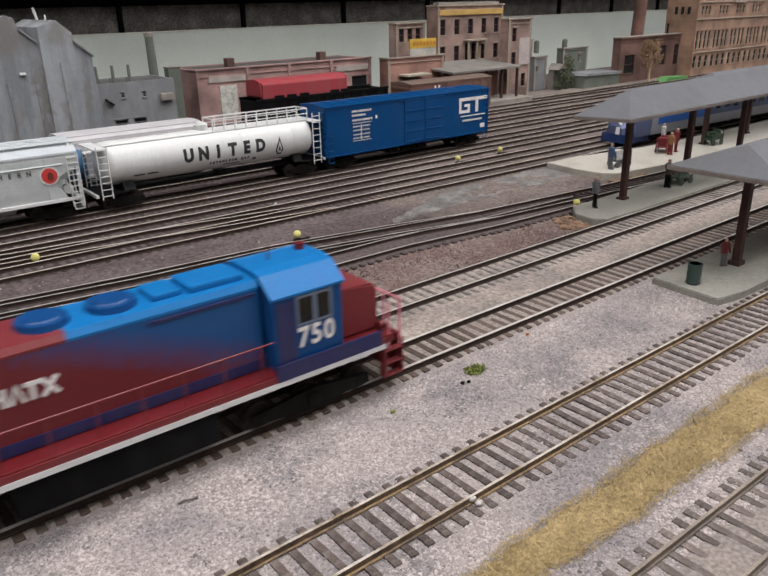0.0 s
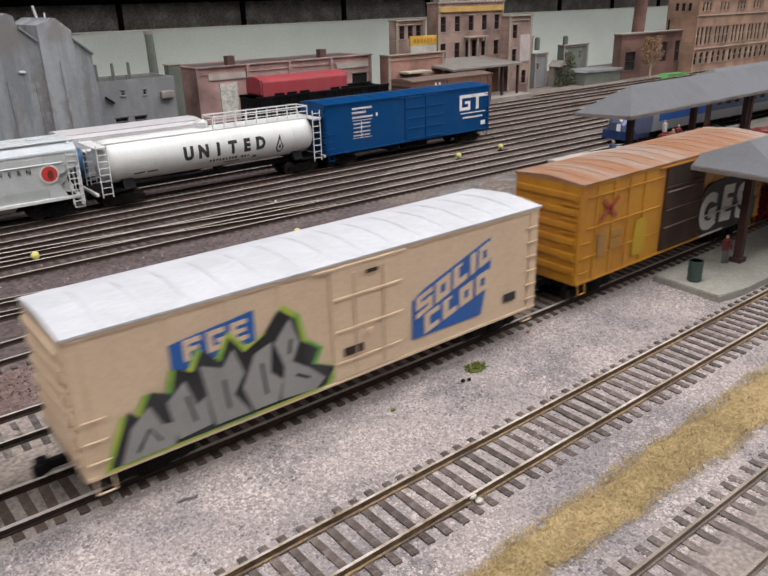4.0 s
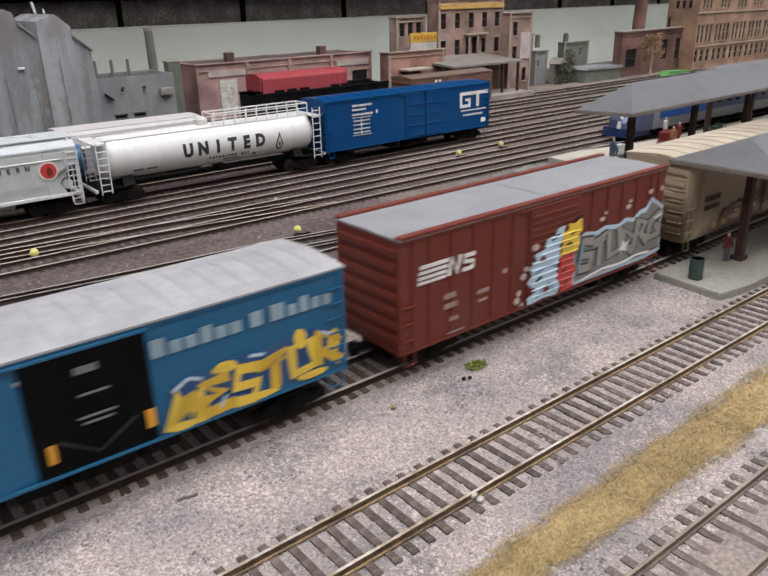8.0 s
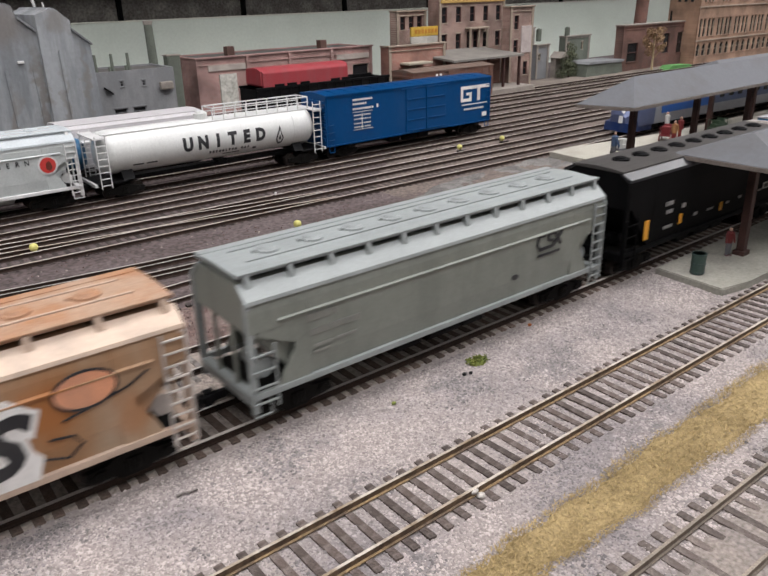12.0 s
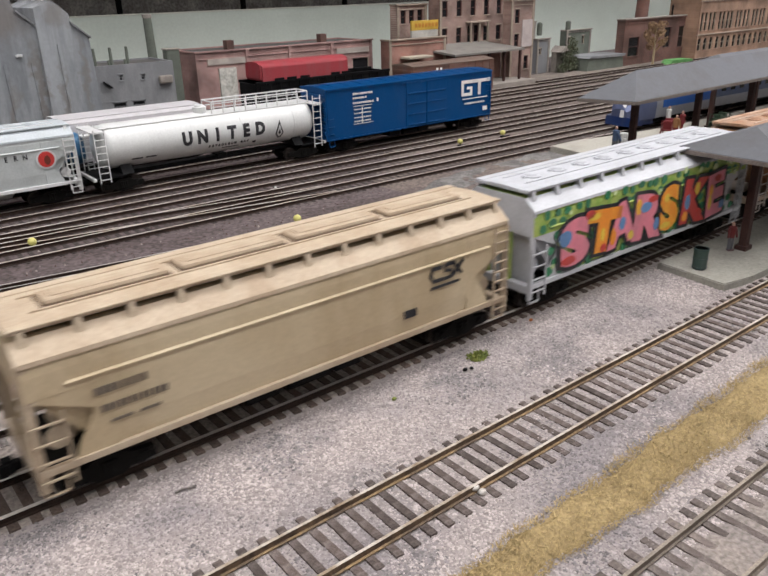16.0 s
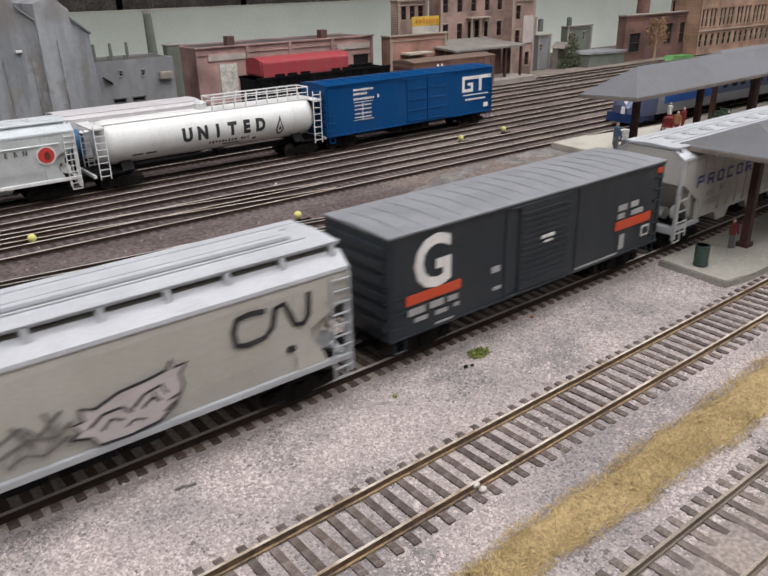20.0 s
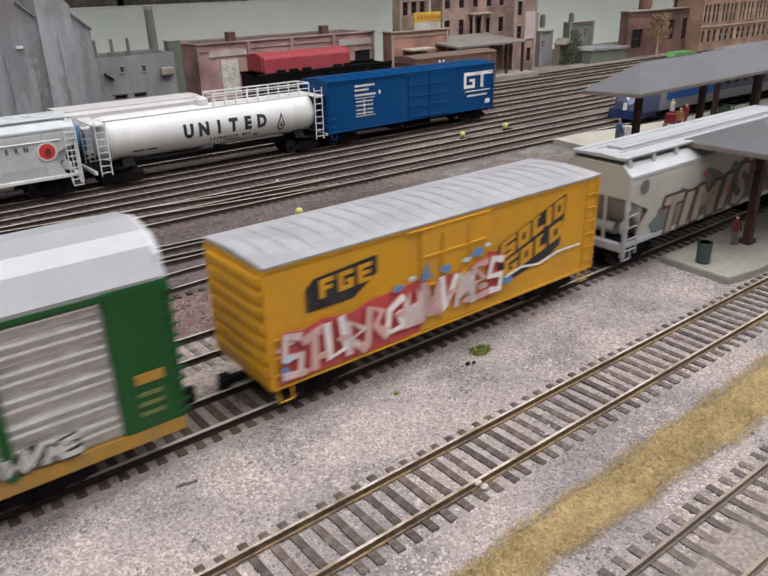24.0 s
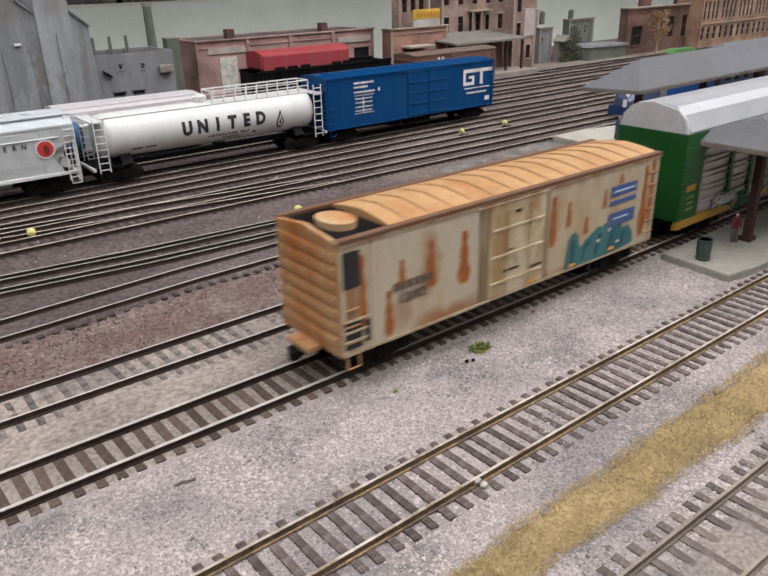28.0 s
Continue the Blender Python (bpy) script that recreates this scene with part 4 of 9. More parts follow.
TAN = paint("hopper_tan", (0.54, 0.445, 0.30), 0.45, 0.25, (0.45, 0.355, 0.225), scale=30)
TANROOF = mat("hopper_tan_roof", (0.46, 0.375, 0.275), 0.65, 0, 0.12, 40, 0.15, 900, (0.38, 0.29, 0.20), (1, 1, 1), 0.45)
PROGREY = paint("hopper_pale_grey", (0.45, 0.44, 0.415), 0.5, 0.15, (0.41, 0.40, 0.375))
PROROOF = mat("hopper_white_roof", (0.385, 0.40, 0.42), 0.5, 0, 0.1, 60, 0.1)
GDARK = paint("slate_boxcar", (0.018, 0.0245, 0.031), 0.42, 0.08)
CNGREY = paint("hopper_warm_grey", (0.425, 0.418, 0.375), 0.40, 0.2, (0.39, 0.378, 0.335), scale=30)
FGEYEL = paint("reefer_yellow", (0.60, 0.30, 0.014), 0.42, 0.12)
GREENAR = paint("rack_green", (0.006, 0.075, 0.014), 0.36, 0.04)
PANEL = mat("rack_panel_aluminium", (0.57, 0.55, 0.525), 0.36, 0.3, 0.12, 50, 0.1, 900, (0.30, 0.28, 0.26))
ARROOF = mat("rack_roof_silver", (0.37, 0.383, 0.40), 0.42, 0.12, 0.08, 50, 0.05)
SILLYEL = paint("sill_yellow", (0.40, 0.215, 0.03), 0.5, 0.3)
RUSTYW = stained("rust_streaked_cream", (0.48, 0.42, 0.315), [(-86, 30, 9, 26, 0.85), (88, 30, 7, 30, 0.8), (-50, 36, 6, 18, 0.6), (17, 36, 5, 16, 0.6), (-20, 30, 6, 26, 0.5), (-40, 12, 26, 7, 0.85), (40, 12, 40, 5, 0.6), (12, 30, 5, 26, 0.45), (-64, 20, 8, 10, 0.5), (0, 52, 90, 4, 0.7)], (0.27, 0.115, 0.035), 0.6, dirt=0.3, tint=(0.42, 0.31, 0.18), amount=0.35, scale=42)
RUSTEND = paint("rust_streaked_end", (0.45, 0.31, 0.17), 0.65, 0.3, (0.36, 0.13, 0.03), scale=40)
RUSTTOP = mat("orange_rust_roof", (0.45, 0.265, 0.12), 0.6, 0, 0.15, 38, 0.2, 900, (0.36, 0.165, 0.06), (1, 1, 1), 0.4)
RUSTDEEP = mat("deep_rust", (0.37, 0.115, 0.028), 0.75, 0, 0.25, 200, 0.2)
ORANGE = paint("safety_orange", (0.72, 0.33, 0.03), 0.5, 0.1)
REDBAR = paint("orange_red_bar", (0.52, 0.065, 0.02), 0.5, 0.1)

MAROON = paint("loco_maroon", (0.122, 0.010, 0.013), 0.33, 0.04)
# Roof coats are paler copies of the side paints, light from above included.
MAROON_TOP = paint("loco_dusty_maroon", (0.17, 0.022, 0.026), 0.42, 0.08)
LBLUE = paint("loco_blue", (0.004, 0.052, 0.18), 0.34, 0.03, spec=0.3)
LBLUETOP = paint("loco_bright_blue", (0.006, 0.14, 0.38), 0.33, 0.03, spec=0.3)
NAVY = paint("loco_navy", (0.018, 0.02, 0.085), 0.42, 0.1)
GLASS = mat("dark_window", (0.01, 0.01, 0.012), 0.08, 0, 0.1, 50, 0.0)
HEADLAMP = mat("headlamp", (1.0, 0.80, 0.74), 0.3, 0, 0.0, 50, 0, emit=1.6)


def blend(name, a, b, axis, lo, hi, rough=0.42, slant=0.0):
    """One coat of paint that fades into another along the body."""
    m = bpy.data.materials.new(name)
    m.use_nodes = True
    nt = m.node_tree
    N, Lk = nt.nodes.new, nt.links.new
    tc, sp, mr, mx, ns = N("ShaderNodeTexCoord"), N("ShaderNodeSeparateXYZ"), N("ShaderNodeMapRange"), N("ShaderNodeMix"), N("ShaderNodeTexNoise")
    ns.inputs["Scale"].default_value = 300
    mx.data_type = "RGBA"
    Lk(tc.outputs["Object"], sp.inputs[0])
    Lk(tc.outputs["Object"], ns.inputs["Vector"])
    ad = N("ShaderNodeMath")
    ad.operation = "MULTIPLY_ADD"
    Lk(ns.outputs["Fac"], ad.inputs[0])
    ad.inputs[1].default_value = (hi - lo) * 0.5 * MM
    up = N("ShaderNodeMath")
    up.operation = "MULTIPLY_ADD"
    Lk(sp.outputs["Z"], up.inputs[0])
    up.inputs[1].default_value = slant
    Lk(sp.outputs[axis], up.inputs[2])
    Lk(up.outputs[0], ad.inputs[2])
    Lk(ad.outputs[0], mr.inputs["Value"])
    mr.inputs["From Min"].default_value, mr.inputs["From Max"].default_value = lo * MM, hi * MM
    Lk(mr.outputs["Result"], mx.inputs["Factor"])
    mx.inputs["A"].default_value, mx.inputs["B"].default_value = (*a, 1), (*b, 1)
    bs = nt.nodes["Principled BSDF"]
    Lk(mx.outputs["Result"], bs.inputs["Base Color"])
    bs.inputs["Roughness"].default_value = rough
    return m


FADE = blend("loco_fading_paint", (0.125, 0.011, 0.015), (0.005, 0.066, 0.21), "X", 110, 146, 0.33, 2.7)


# ---- the locomotive ----
def locomotive():
    car, L = car_thing("diesel_locomotive", -57, 152, "maroon diesel locomotive with bright blue front and lit headlamp", "locomotive")
    h = L / 2
    # hood
    bm = B()
    prism(bm, [(-10.6, 22), (-10.6, 49.6), (-9.4, 51.6), (9.4, 51.6), (10.6, 49.6), (10.6, 22)], -h + 4.5, 50)
    part("hood", bm, FADE, car)
    # Hood roof in the paler coats: its top light sits in the colour.
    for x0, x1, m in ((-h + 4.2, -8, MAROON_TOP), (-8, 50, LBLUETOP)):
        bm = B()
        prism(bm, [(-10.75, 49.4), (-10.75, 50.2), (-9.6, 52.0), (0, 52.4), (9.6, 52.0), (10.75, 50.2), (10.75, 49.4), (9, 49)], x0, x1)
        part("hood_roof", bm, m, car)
    # radiator grilles along the rear hood
    bm = B()
    bx(bm, -h + 6, -36, -10.75, -10.5, 43.4, 49.2)
    part("radiator_recess", bm, MAROON, car)
    for i in range(5):
        bm = B()
        z = 44.2 + i * 1.15
        bx(bm, -h + 7, -37, -11.0, -10.6, z - 0.22, z + 0.22)
        part("grille_slat", bm, MAROON_TOP, car)
    fan = None
    for x in (-90, -68, -46):
        if fan is None:
            bm = B()
            cyl(bm, (0, 0, 51.9), (0, 0, 54.0), 7.6, 24, 7.0)
            cyl(bm, (0, 0, 53.9), (0, 0, 54.7), 5.8, 20, 4.8)
            fan = part("roof_fan", bm, MAROON, car)
        else:
            fan = same(fan, car)
        fan.matrix_basis = at(x, 0, 0)
    fan = None
    for x in (-11, 8):
        if fan is None:
            bm = B()
            cyl(bm, (0, 0, 51.9), (0, 0, 53.9), 7.4, 24, 6.9)
            cyl(bm, (0, 0, 53.8), (0, 0, 54.5), 5.4, 20, 4.6)
            fan = part("roof_fan", bm, LBLUE, car)
        else:
            fan = same(fan, car)
        fan.matrix_basis = at(x, 0, 0)
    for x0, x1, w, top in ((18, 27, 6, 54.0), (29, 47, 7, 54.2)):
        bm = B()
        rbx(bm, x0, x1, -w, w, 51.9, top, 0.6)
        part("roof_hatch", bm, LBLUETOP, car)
    bm = B()
    rbx(bm, 14, 48, -11.2, -10.4, 47.6, 48.6, 0.2)
    part("hood_rail", bm, NAVY, car)
    bm = B()
    cyl(bm, (-28, -3, 52), (-28, -3, 53.6), 1.8, 10)
    part("roof_cap", bm, MAROON, car)
    bm = B()
    cyl(bm, (60, 0, 53.5), (60, 0, 59), 0.3, 6)
    cyl(bm, (74, 3, 53.5), (74, 3, 56), 1.8, 10)
    part("roof_fittings", bm, MAROON, car)
    # cab
    bm = B()
    prism(bm, [(-16.6, 21.5), (-16.6, 46.8), (-10, 52.4), (-6, 53), (6, 53), (10, 52.4), (16.6, 46.8), (16.6, 21.5)], 51, 77)
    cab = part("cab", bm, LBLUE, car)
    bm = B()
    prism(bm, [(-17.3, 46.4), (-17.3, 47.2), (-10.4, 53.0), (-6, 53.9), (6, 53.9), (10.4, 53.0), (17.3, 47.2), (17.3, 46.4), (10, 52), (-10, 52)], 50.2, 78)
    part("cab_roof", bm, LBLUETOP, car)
    bm = B()
    for x0, x1 in ((60, 65.5), (67, 72)):
        rbx(bm, x0, x1, -16.9, -16.3, 36.2, 45.2, 0.3)
    part("side_window", bm, GLASS, cab)
    bm = B()
    for x0, x1 in ((59.1, 60), (65.5, 67), (72, 73)):
        bx(bm, x0, x1, -17.05, -16.4, 35.4, 46.2)
    bx(bm, 59.1, 73, -17.05, -16.4, 35.6, 36.4)
    bx(bm, 59.1, 73, -17.05, -16.4, 45.0, 45.8)
    part("window_frame", bm, paint("window_silver", (0.13, 0.17, 0.23), 0.4), cab)
    bm = B()
    for y0, y1 in ((-14, -8), (8, 14)):
        bx(bm, 76.8, 77.4, y0, y1, 38, 46)
    part("windscreen", bm, GLASS, cab)
    bm = B()
    rbx(bm, 52, 58.5, -17.0, -16.4, 23, 45, 0.3)
    part("cab_door", bm, NAVY, cab)
    # short nose
    bm = B()
    prism(bm, [(77, 22), (77, 41), (81, 40.4), (95.5, 39.4), (97, 37.5), (97, 22)], -10.4, 10.4, "y")
    bmesh.ops.bevel(bm, geom=[e for e in bm.edges], offset=0.8, segments=2, affect="EDGES")
    part("nose", bm, MAROON_TOP, car)
    for y in (-3, 3):
        bm = B()
        cyl(bm, (96.5, y, 34), (98.2, y, 34), 1.5, 14)
        part("headlight", bm, HEADLAMP, car, "lit white headlight")
    for y in (-12, 12):
        bm = B()
        cyl(bm, (95.6, y, 23.6), (98.6, y, 23.6), 1.5, 14)
        lamp = part("headlight", bm, MAROON, car, "small lamp on the front walkway")
        bm = B()
        ball(bm, (98.7, y, 23.6), 0.75, (0.9, 1, 1), 2)
        part("lens", bm, HEADLAMP, lamp, "lit white lens")
    # frame, walkway and sill stripe
    bm = B()
    rbx(bm, -h + 3, h - 6, -17.5, 17.5, 18.8, 21.6, 0.4)
    part("walkway", bm, MAROON, car)
    for s in (-1, 1):
        bm = B()
        bx(bm, -h + 6, h - 10, *sorted((s * 17.3, s * 18.1)), 17.0, 18.9)
        part("sill_stripe", bm, WHITE, car, "white sill stripe")
        bm = B()
        bx(bm, -h + 6, h - 10, *sorted((s * 17.4, s * 17.95)), 18.9, 21.0)
        part("side_sill", bm, MAROON_TOP, car)
    for s in (-1, 1):
        bm = B()
        bx(bm, 50, h - 12, *sorted((s * 17.5, s * 18.2)), 18.9, 24.5)
        part("cab_sill", bm, NAVY, car, "dark navy sill below the cab")
    bm = B()
    for s in (-1, 1):
        bx(bm, -h + 9, 79, *sorted((s * 10.5, s * 10.9)), 22, 25.5)
    part("hood_stripe", bm, NAVY, car, "dark blue lower stripe")
    # handrails
    bm = B()
    tube(bm, [(-h + 8, -17.2, 33), (50, -17.2, 33)], 0.32)
    for i in range(12):
        x = -h + 10 + i * 12.7
        tube(bm, [(x, -17.2, 21), (x, -17.2, 33)], 0.3)
    part("handrail", bm, MAROON_TOP, car)
    bm = B()
    tube(bm, [(-h + 3, -17, 11), (-h + 3, -17, 32), (-h + 9, -17, 33), (-h + 9, -17, 11)], 0.45)
    part("end_handrail", bm, WHITE, car, "white end handrail")
    for x, y in ((-h + 3, 17), (-h + 1, -8), (-h + 1, 8)):
        bm = B()
        tube(bm, [(x, y, 11 if abs(y) > 10 else 21), (x, y, 32)], 0.45)
        part("end_handrail", bm, WHITE, car, "white end handrail")
    bm = B()
    tube(bm, [(h - 3, -17, 15), (h - 3, -17, 34), (h - 3, 17, 34), (h - 3, 17, 15)], 0.42)
    part("end_handrail", bm, GPINK, car, "pale pink front handrail")
    for x, y in ((h - 8, -17), (h - 3, -8), (h - 3, 8)):
        bm = B()
        tube(bm, [(x, y, 15), (x, y, 34)], 0.4)
        part("end_handrail", bm, GPINK, car, "pale pink front handrail")
    for d in (-1, 1):
        bm = B()
        rbx(bm, *sorted((d * (h - 1), d * (h - 3))), -15, 15, 4.0, 20, 0.5)
        prism(bm, [(-12, 3.0), (12, 3.0), (15, 9), (-15, 9)], *sorted((d * (h + 1.5), d * (h - 2))))
        part("pilot", bm, MAROON, car)
        for s in (-1, 1):
            bm = B()
            for k in range(3):
                rbx(bm, *sorted((d * (h - 2), d * (h - 10))), *sorted((s * 15, s * 17.8)), 5 + 5 * k, 5.8 + 5 * k, 0.2)
            for x in (h - 2, h - 10):
                bx(bm, *sorted((d * x, d * (x - 0.6))), *sorted((s * 15, s * 17.8)), 5, 19)
            part("boarding_step", bm, MAROON_TOP, car)
        coupler(car, d * (h - 1), d, 9)
    bm = B()
    rbx(bm, -30, 30, -15.5, 15.5, 4.5, 15.5, 1.6)
    part("fuel_tank", bm, BLACK, car)
    for x in (-68, 66):
        truck(car, x, 40, 3)
    for i, c in enumerate("750"):
        words(c, GWHITE, car, 61.2 + i * 5.0, 28.4, 9.6, -17.2, 0.9, offset=0.25, name="cab_digit")
    plates("reporting_mark", [stroke([(-29, 36.2), (-29, 41.4)], 1.3), stroke([(-25.6, 36.2), (-25.6, 41.4)], 1.3), stroke([(-29, 38.9), (-25.6, 38.9)], 1.2), stroke([(-24.2, 36.2), (-22.5, 41.4), (-20.8, 36.2)], 1.2),
                               stroke([(-20.6, 40.9), (-16.6, 40.9)], 1.2), stroke([(-18.6, 36.2), (-18.6, 41)], 1.3), stroke([(-16.2, 36.2), (-12.2, 41.4)], 1.3), stroke([(-16.2, 41.4), (-12.2, 36.2)], 1.3)], GWHITE, car, -10.75)
    plates("small_lettering", [rect(-41.5, 39.5, -38, 40.4), rect(-41.5, 37.6, -38, 38.5), rect(-41.5, 35.7, -38, 36.6), rect(-53, 37.4, -52, 40)], SILVER, car, -10.75)


locomotive()


# ---- the freight cars, in their order behind the locomotive ----
def bars(car, spec, material, y=-18.9, name="lettering_bar"):
    return plates(name, [rect(*s) for s in spec], material, car, y)


DOORRIB = paint("rusty_door_rib", (0.085, 0.045, 0.032), 0.6)
car, h = box_car("boxcar", -243, -75, "weathered yellow boxcar with a dark brown door and silver lettered graffiti", 56.5, 11.5, YEL, YELROOF, None,
                 [(-19, 16.5, paint("sooty_door", (0.024, 0.015, 0.012), 0.55, 0.4, (0.05, 0.028, 0.02), scale=40, spec=0.25), "panels")], [-72, -60, -48, -36, 28, 40, 52, 64], None, 16, 2.2, 6, YEL,
                 rails=[(-78, -21, 50.5), (-78, -21, 36.5), (-78, -21, 23.5), (19, 78, 50.5), (19, 60, 23.5)])
plates("graffiti_field", [[(18, 13), (18, 37.5), (24, 40), (66, 41), (70, 37), (72, 26), (76, 24), (76, 11.6), (40, 12)]], GBLACK, car, -19.2)
graffiti_word("GES", car, 42, 17.0, 25, [SILVER], GBLACK, -19.5, 0.92, 17.5, 1.5)
words(".", SILVER, car, 68.5, 15, 22, -19.5, 0.9, 0, 0.8, "graffiti_letter")
plates("cross_mark", [stroke([(-69, 39), (-57, 48)], 2.2), stroke([(-68, 48), (-58, 39)], 2.2)], paint("faded_red", (0.30, 0.055, 0.03), 0.6), car, -19.1)
plates("green_scrawl", [[(-43, 17), (-42, 33), (-36, 34), (-33, 32), (-33, 18), (-38, 16)]], paint("faded_lime", (0.40, 0.27, 0.022), 0.55, 0.3, (0.46, 0.25, 0.025), scale=60), car, -19.1)
plates("sign_frame", [rect(51, 44.8, 71, 50)], GBLACK, car, -19.1)
bars(car, [(53, 46, 56.5, 48.8), (58, 46, 61.5, 48.8), (63, 46, 66, 48.8), (67, 46, 69.5, 48.8)], paint("dull_cream_letters", (0.48, 0.40, 0.27), 0.6), -19.25)
bars(car, [(-70, 22, -64, 33), (-61, 29.5, -53, 33), (-61, 24, -54, 28), (-72, 30, -71, 34)], paint("ghost_brown_letters", (0.33, 0.17, 0.035), 0.6, 0.3), -19.05)
plates("white_highlight", [rect(18.4, 12.4, 40, 13.4), rect(19, 23.2, 68, 23.9)], SILVER, car, -20.0)
for k, z in enumerate((24.6, 33.5, 42.4)):
    bm = B()
    prism(bm, [(-19.3, z - 0.5), (-20.1, z), (-19.3, z + 0.6)], -17.5, 15)
    part("door_rib", bm, DOORRIB, car)

car, h = box_car("refrigerator_car", -456, -269, "cream insulated boxcar with a blue slogan panel and grey graffiti", 53.0, 10.0, CREAM, ROOFWHITE, None,
                 [(-10, 20.5, CREAM, "plug")], [-88, -64, -46, -28, 88], None, 15, 2.4, 6, CREAM)
plates("slogan_panel", [[(25, 16), (25, 31), (31, 34.5), (64.5, 46.5), (65, 36), (60, 15.8)]], COOLBLUE, car, -18.75)
for c, a, b in (("S", 26.6, 34.6), ("O", 36, 43.5), ("L", 45, 52.2), ("I", 53.8, 56.8), ("D", 58.2, 64.6)):
    block(c, CREAM, car, a, b, 23.6 + 0.37 * (a - 26.6), 8.0, 0.37, -18.95)
for c, a, b in (("C", 30.6, 38), ("L", 39.8, 47), ("O", 48.4, 55.4), ("D", 57, 64)):
    block(c, CREAM, car, a, b, 16.6 + 0.30 * (a - 30.6), 7.6, 0.30, -18.95)
plates("name_panel", [[(-65, 34), (-65, 43), (-38, 46), (-38, 36)]], COOLBLUE, car, -18.8)
for c, a, b in (("F", -61, -55.4), ("G", -53.6, -47.8), ("E", -46, -40.4)):
    block(c, CREAM, car, a, b, 36.6 + 0.05 * (a + 61), 6.6, 0.05, -18.95)
TAG = [(-88, 11), (-81, 27), (-78, 24), (-74, 31), (-68, 28), (-66, 36), (-61, 33), (-57, 40), (-52, 34), (-47, 42), (-41, 35), (-34, 38), (-28, 45), (-22, 40), (-20, 31), (-14, 26), (-17, 21), (-8, 17), (-12, 11)]
plates("graffiti_edge", [TAG], GLIME, car, -19.0)
plates("graffiti_shadow", [shrink(TAG, 2.0)], GBLACK, car, -19.12)
for pts in ([(-83, 12), (-79, 22), (-73, 27), (-70, 20), (-66, 19), (-67, 12)], [(-66, 13), (-68, 26), (-62, 31), (-59, 22), (-56, 24), (-55, 14)], [(-54, 13), (-57, 34), (-50, 31), (-46, 36), (-43, 27), (-47, 21), (-42, 13)],
            [(-41, 13), (-44, 22), (-39, 32), (-33, 34), (-34, 24), (-30, 20), (-32, 13)], [(-31, 13), (-29, 24), (-32, 33), (-26, 40), (-23, 31), (-26, 25), (-19, 20), (-14, 15), (-18, 12)]):
    plates("graffiti_letter", [pts], bpy.data.materials.get("graffiti_grey") or paint("graffiti_grey", (0.27, 0.265, 0.255), 0.55, 0.2), car, -19.25)
plates("graffiti_inlay", [stroke([(-78, 14), (-74, 20), (-71, 15)], 0.9), stroke([(-62, 26), (-60, 17)], 0.9), stroke([(-50, 27), (-49, 17)], 0.9), stroke([(-37, 28), (-36, 17)], 0.9), stroke([(-26, 33), (-27, 28)], 0.9), stroke([(-25, 20), (-20, 17)], 0.9)], GBLACK, car, -19.4)
plates("data_patch", [rect(73, 17, 80, 20.5)], GBLACK, car, -18.9)
bars(car, [(4, 47.5, 9, 48.8), (-6, 20, 2, 23)], DOORBROWN, -19.9)

car, h = box_car("refrigerator_car", -676, -484, "grimy beige insulated boxcar with sooty door panels and faded graffiti", 52.0, 11.0, BEIGE, BEIGEROOF, None,
                 [(-14, 18.5, paint("sooty_beige", (0.34, 0.27, 0.20), 0.65, 0.5, (0.10, 0.08, 0.06), amount=0.6, scale=40), "plug")], [-92, 92, 84], None, 15, 2.4, 6, BEIGE)
SIGNBLUE = paint("sign_blue", (0.055, 0.14, 0.30), 0.55, 0.25)
plates("blue_sign", [rect(62, 25, 79, 42)], SIGNBLUE, car, -18.8)
bars(car, [(63, 38.2, 78, 38.8), (63, 34.2, 78, 34.8), (64, 31, 76, 32.6), (63, 28.6, 78, 29.2)], paint("faded_sign_line", (0.27, 0.36, 0.42), 0.6), -18.95)
FADEDPINK = paint("faded_terracotta", (0.34, 0.165, 0.10), 0.65, 0.3)
PLUM = paint("faded_plum", (0.12, 0.075, 0.062), 0.65, 0.3, (0.20, 0.14, 0.11), scale=60)
plates("graffiti_cloud", [[(-60, 12.6), (-60.5, 18), (-57, 22.4), (-52, 22), (-49, 24), (-44, 23), (-41, 25.4), (-37, 24), (-33, 26), (-28, 25), (-24, 27.4), (-20.5, 27), (-20, 20), (-22, 14), (-40, 12.4)]], PLUM, car, -18.78, 0.05)
scrawl(car, -58, -22, 15, 22.5, 6, [FADEDPINK, paint("faded_mauve", (0.36, 0.25, 0.21), 0.65, 0.3), paint("faded_shell", (0.42, 0.32, 0.26), 0.65, 0.3)], PLUM, -18.86, 2.4, 0.3, 3, 0.4)
plates("faded_graffiti", [blob(-66, 16, 3.4, 3.6, 44, 14, 0.4), blob(-55, 15, 3, 1.8, 45, 14, 0.4), blob(-43, 15.6, 4, 1.6, 46, 14, 0.4)], paint("faded_straw", (0.38, 0.27, 0.13), 0.65, 0.3), car, -18.9)
plates("graffiti_cloud", [[(22, 13), (23, 23), (34, 24), (46, 26), (58, 25), (70, 26), (78, 23), (78, 14)]], PLUM, car, -18.78, 0.05)
scrawl(car, 24, 77, 15, 22.5, 6, [bpy.data.materials["faded_mauve"], PLUM], PLUM, -18.86, 1.8, 0.5, 4)
